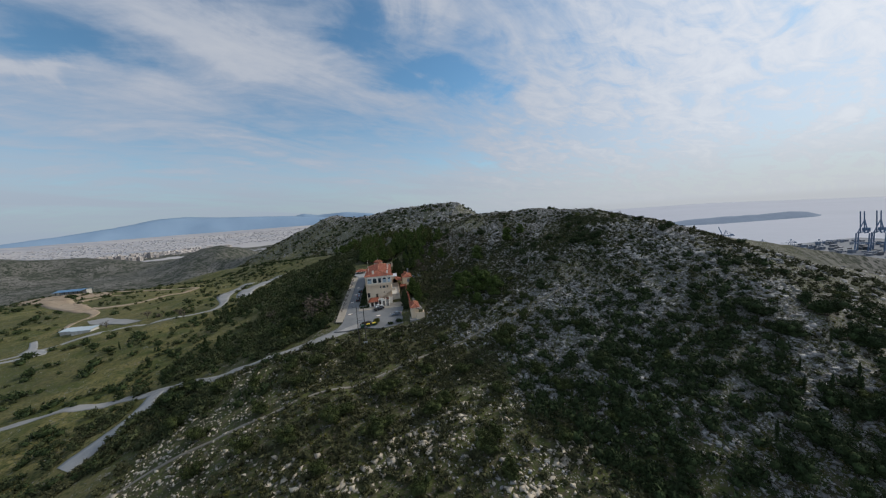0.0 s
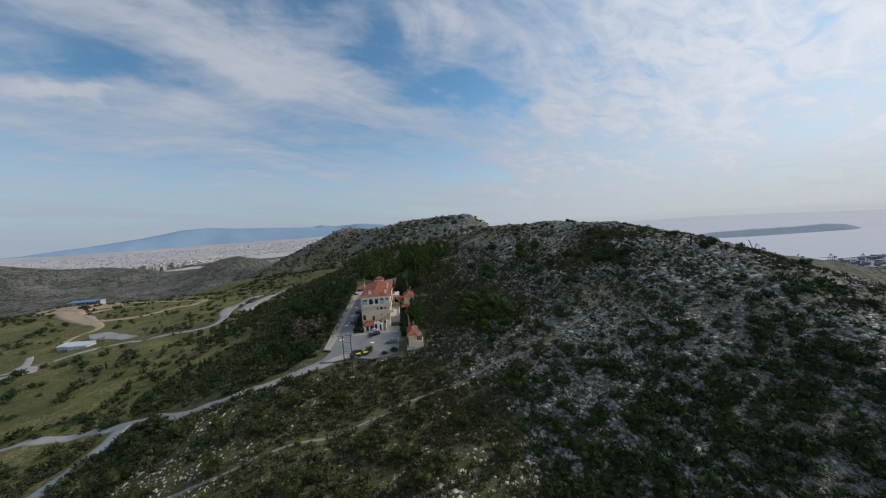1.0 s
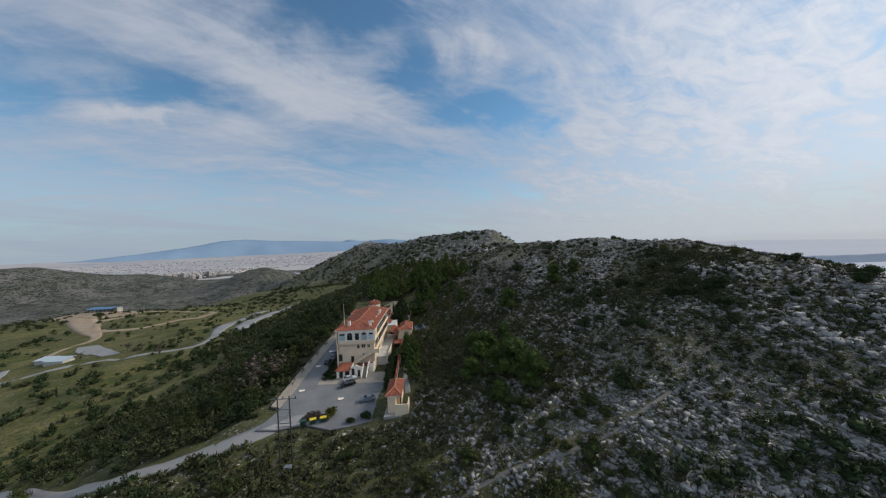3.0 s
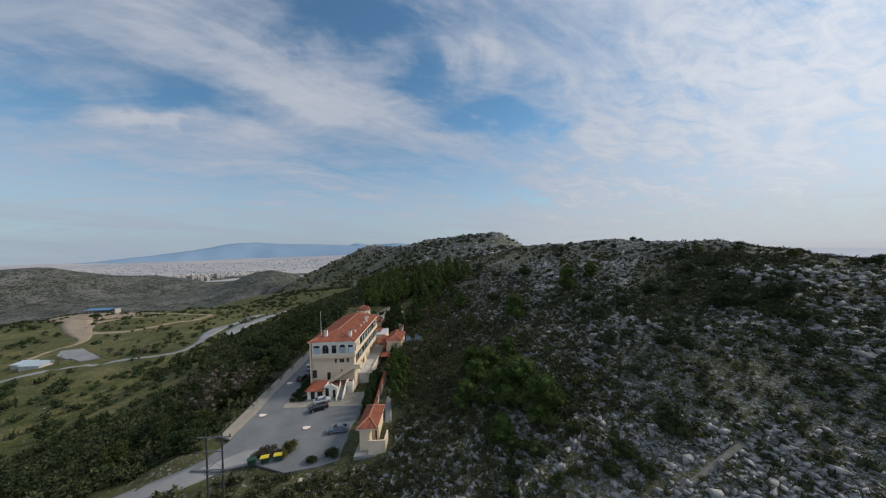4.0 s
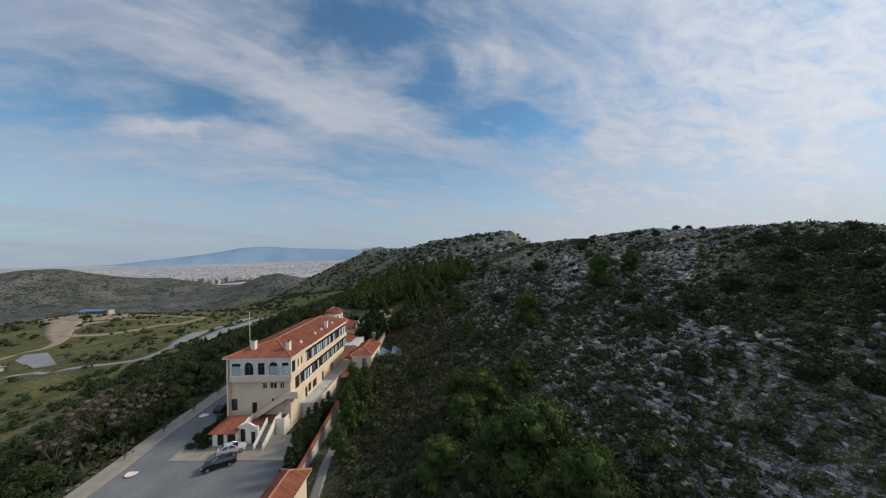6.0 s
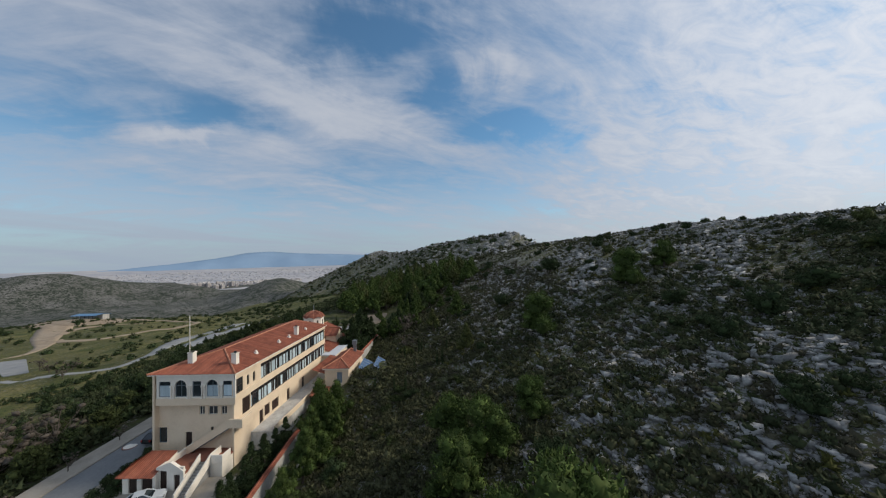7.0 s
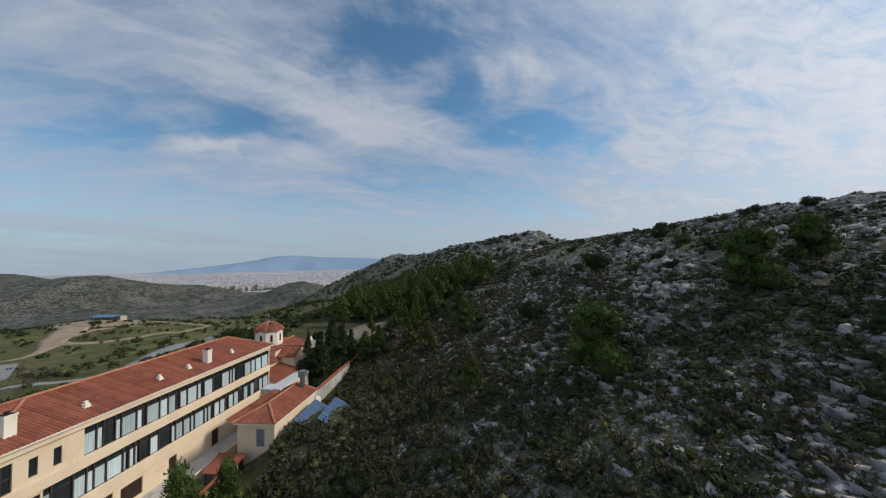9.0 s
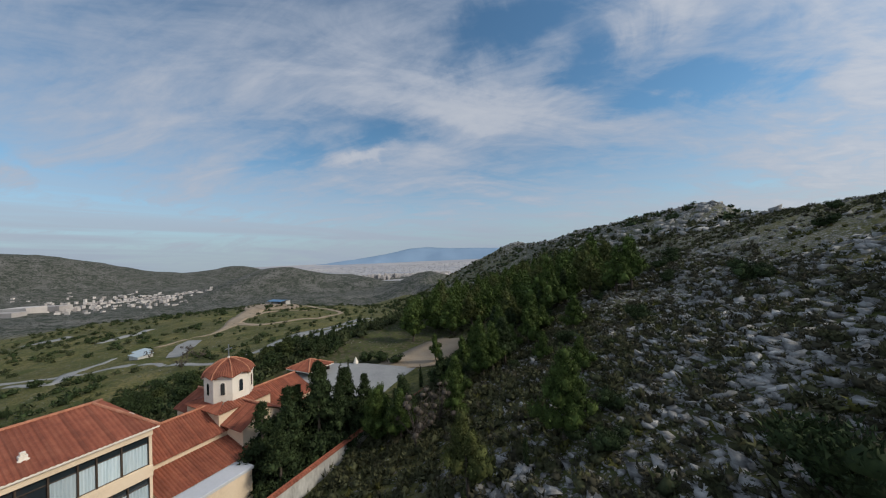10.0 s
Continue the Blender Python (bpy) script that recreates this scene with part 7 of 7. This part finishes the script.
def car(x, y, turn, paint, label, length=4.5, estate=False):
    """A parked car, nose along its own +x: body, cabin glass, roof, pillars, wheels, lamps."""
    root = thing("car", label, "car", (0, 0, 0), "parked cars")
    k = length / 4.4
    body = bmesh.new()
    prism(body, [(px * k, -0.84, pz) for px, pz in ((-2.12, 0.32), (-2.18, 0.62), (-2.1, 0.92), (-1.7, 0.98), (0.8, 0.98), (1.75, 0.84), (2.12, 0.66), (2.18, 0.42), (2.1, 0.28), (-1.9, 0.26))], (0, 1.68, 0))
    bmesh.ops.recalc_face_normals(body, faces=body.faces[:])
    b = part("body", softened(body, 0.07, 2), paint, root, smooth=False)
    rear = -2.0 if estate else -1.75
    base = [(rear, 0.78), (0.95, 0.78)]
    roof = [(-1.55 if estate else -1.0, 0.6), (0.1, 0.6)]
    cab = bmesh.new()
    lo = [cab.verts.new((px * k, s * w, 0.97)) for px, w in base for s in (-1, 1)]
    hi = [cab.verts.new((px * k, s * w, 1.42)) for px, w in roof for s in (-1, 1)]
    for f in ((0, 1, 5, 4), (3, 2, 6, 7), (2, 0, 4, 6), (1, 3, 7, 5), (4, 5, 7, 6), (1, 0, 2, 3)):
        v = lo + hi
        cab.faces.new([v[i] for i in f])
    bmesh.ops.recalc_face_normals(cab, faces=cab.faces[:])
    part("cabin_glass", cab, GLASS, root, "dark car windows")
    top = boxes(((roof[0][0] - 0.06) * k, (roof[1][0] + 0.06) * k, -0.62, 0.62, 1.40, 1.45))
    part("roof", softened(top, 0.02), paint, root)
    bm = bmesh.new()
    for s in (-1, 1):
        for (bx, bw), (rx, rw) in zip(base, roof):
            tube(bm, (bx * k, s * bw, 0.97), (rx * k, s * rw, 1.42), 0.05, n=6)
        mid = -0.45
        tube(bm, (mid * k, s * 0.79, 0.97), (mid * k, s * 0.61, 1.42), 0.04, n=6)
    part("pillars", bm, paint, root)
    for wx in (-1.32, 1.36):
        for s in (-1, 1):
            bm = bmesh.new()
            tube(bm, (wx * k, s * 0.68, 0.31), (wx * k, s * 0.88, 0.31), 0.31, n=18)
            t = part("tyre", bm, BLACKP, root)
            bm = bmesh.new()
            tube(bm, (wx * k, s * 0.86, 0.31), (wx * k, s * 0.895, 0.31), 0.19, n=12)
            part("rim", bm, CHROME, t)
    for s in (-1, 1):
        part("headlight", softened(boxes((2.02 * k, 2.17 * k, s * 0.62 - 0.17, s * 0.62 + 0.17, 0.60, 0.74)), 0.02), CHROME, root)
        part("tail_light", softened(boxes((-2.21 * k, -2.08 * k, s * 0.66 - 0.13, s * 0.66 + 0.13, 0.66, 0.90)), 0.02), LAMPRED, root)
        part("mirror", softened(boxes((0.55 * k, 0.72 * k, s * 0.90 - 0.07, s * 0.90 + 0.07, 0.98, 1.10)), 0.02), paint, root)
    root.location = (x, y, shelf(x, y) + (0.17 if y < -8.3 or x < -16 else 0.23))
    root.rotation_euler = (0, math.atan(0.0), radians(turn))


car(0.5, -17.9, 190, CAR_SILVER, "silver-blue saloon car parked on the asphalt", 4.5)
car(-6.8, -9.5, 211, CAR_BLACK, "black estate car parked before the house", 4.6, True)
car(-6.9, -6.5, 30, CAR_WHITE, "pale silver hatchback parked before the house", 4.2)
car(-17.3, 6.5, 90, CAR_BLACK, "dark car parked along the lane", 4.4)
car(-17.3, 13.5, 90, CAR_SILVER, "grey car parked along the lane", 4.3)
car(-17.3, 21.0, 90, CAR_BLACK, "dark car parked along the lane", 4.4, True)

# ---------------------------------------------------------------- power line frame, bins, sheds
pylon = thing("power_pole", "double timber power pole with steel cross-arms", "power pole", (-12.3, -37.2, -4.2))
for x in (-13.5, -11.1):
    bm = bmesh.new()
    tube(bm, (x, -37.2, -5.2), (x, -37.2, 10.2), 0.17, 0.11, 9)
    part("pole", bm, DARKWOODPOLE, pylon)
for z, a, b in ((9.6, -15.0, -9.6), (7.4, -13.9, -10.7), (4.6, -13.9, -10.7), (3.9, -13.9, -10.7)):
    part("cross_arm", softened(boxes((a, b, -37.34, -37.22, z, z + 0.16)), 0.02), STEEL, pylon)
for x in (-14.8, -12.3, -9.8):
    bm = bmesh.new()
    tube(bm, (x, -37.28, 9.76), (x, -37.28, 10.2), 0.09, 0.05, 8)
    part("insulator", bm, WOOD, pylon)
bm = bmesh.new()
tube(bm, (-13.5, -37.2, 6.6), (-11.1, -37.2, 4.8), 0.04, n=5)
tube(bm, (-11.1, -37.2, 6.6), (-13.5, -37.2, 4.8), 0.04, n=5)
part("brace", bm, STEEL, pylon)
cab = thing("meter_cabinet", "grey-green metal cabinet below the power pole", "cabinet", (-11.2, -39.0, -4.6))
part("body", softened(boxes((-11.8, -10.6, -39.4, -38.6, -5.4, -3.1)), 0.03), flat("grey_green_metal", (0.20, 0.25, 0.24), 0.5), cab)
part("roof_cap", boxes((-11.9, -10.5, -39.5, -38.5, -3.1, -3.0)), STEEL, cab)


def bin_(x, y, lid, label, turn):
    root = thing("waste_container", label, "waste container", (0, 0, 0), "waste containers by the bed")
    bm = bmesh.new()
    v = box(bm, -0.62, 0.62, -0.45, 0.45, 0.16, 1.0)
    for p in v[:4]:
        p.co.x *= 0.86
        p.co.y *= 0.8
    part("body", softened(bm, 0.03), GREENP, root, "dark green plastic body")
    bm = bmesh.new()
    prism(bm, [(-0.68, -0.52, 1.0), (-0.68, 0.52, 1.0), (-0.68, 0.45, 1.12), (-0.68, 0.0, 1.2), (-0.68, -0.45, 1.12)], (1.36, 0, 0))
    part("lid", bm, lid, root)
    for px in (-0.45, 0.45):
        for py in (-0.28, 0.28):
            bm = bmesh.new()
            tube(bm, (px - 0.04, py, 0.08), (px + 0.04, py, 0.08), 0.09, n=10)
            part("wheel", bm, BLACKP, root)
    root.location = (x, y, shelf(x, y) + 0.16)
    root.rotation_euler = (0, 0, radians(turn))
    root.scale = (1.1, 1.1, 1.1)


bin_(-10.9, -25.9, YELLOW, "dark green waste container with a yellow lid", 18)
bin_(-8.6, -25.4, YELLOW, "dark green waste container with a yellow lid", 14)
bin_(-13.1, -26.3, GREENP, "dark green waste container with its lid shut", 20)

shed = thing("open_shed", "long shed with a blue sheet roof on a dirt terrace", "shed", (-420, 345, ground_at(-420, 345)))
gz = max(ground_at(x, y) for x in (-438, -402) for y in (335, 355))
bm = boxes((-436, -406, 346, 354, gz - 4, gz + 4.2))
part("back_wall", bm, WALLGREY, shed)
for x in range(-435, -405, 5):
    part("post", boxes((x, x + 0.4, 338, 338.4, gz - 4, gz + 4.2)), WOOD, shed)
bm = bmesh.new()
prism(bm, [(-437, 336.5, gz + 4.2), (-437, 346, gz + 5.6), (-437, 355, gz + 4.2), (-437, 355, gz + 3.9), (-437, 346, gz + 5.2), (-437, 336.5, gz + 3.9)], (32, 0, 0))
part("roof", bm, BLUEROOF, shed, "blue sheet-metal roof")
pale = surface("pale_blue_sheet", [(0.33, 0.40, 0.44), (0.45, 0.52, 0.55)], 0.6, 0.5, 4, 0.1)
for x, y, w, d in ((-232, 114, 9, 6), (-219, 109, 12, 7)):
    z = ground_at(x, y)
    s = thing("farm_shed", "low farm shed with a pale sheet roof", "shed", (x, y, z), "farm sheds")
    part("wall", boxes((x - w / 2, x + w / 2, y - d / 2, y + d / 2, z - 1.5, z + 2.3)), WALLGREY, s)
    bm = bmesh.new()
    prism(bm, [(x - w / 2 - 0.5, y - d / 2 - 0.5, z + 2.3), (x - w / 2 - 0.5, y + d / 2 + 0.5, z + 3.2), (x - w / 2 - 0.5, y + d / 2 + 0.5, z + 3.0), (x - w / 2 - 0.5, y - d / 2 - 0.5, z + 2.1)], (w + 1, 0, 0))
    part("roof", bm, pale, s, "pale blue-grey sheet roof")

shrine = thing("wayside_shrine", "small white conical shrine at the yard's edge", "shrine", (-14.2, 73.2, 4.2))
bm = bmesh.new()
tube(bm, (-14.2, 73.2, 4.2), (-14.2, 73.2, 4.8), 0.5, 0.5, 8)
tube(bm, (-14.2, 73.2, 4.8), (-14.2, 73.2, 5.9), 0.55, 0.05, 8)
part("body", bm, WHITE, shrine)

# wire fence on the crest
fence = thing("fence", "thin steel fence posts along the crest", "fence", (140, 34, ground_at(140, 34)))
for i in range(16):
    t = i / 15
    x, y = 130 + 24 * t, 44 - 26 * t
    g = ground_at(x, y)
    bm = bmesh.new()
    tube(bm, (x, y, g - 0.5), (x, y, g + 3.4), 0.07, n=6)
    part("post", bm, STEEL, fence)

# young trees in the pavement beside the lane
for y in (-8, -1, 6, 13, 22, 32, 42):
    tree("bare", BARE, -23.2, y, 0.5, z=shelf(-23, y) + 0.3, label="thin bare sapling planted in the pavement", group="pavement saplings")

# ---------------------------------------------------------------- from survey units to metres
for ob in list(scene.objects):
    if ob.parent is None and ob.type in {"MESH", "EMPTY"}:
        ob.location *= SIZE
        ob.scale *= SIZE
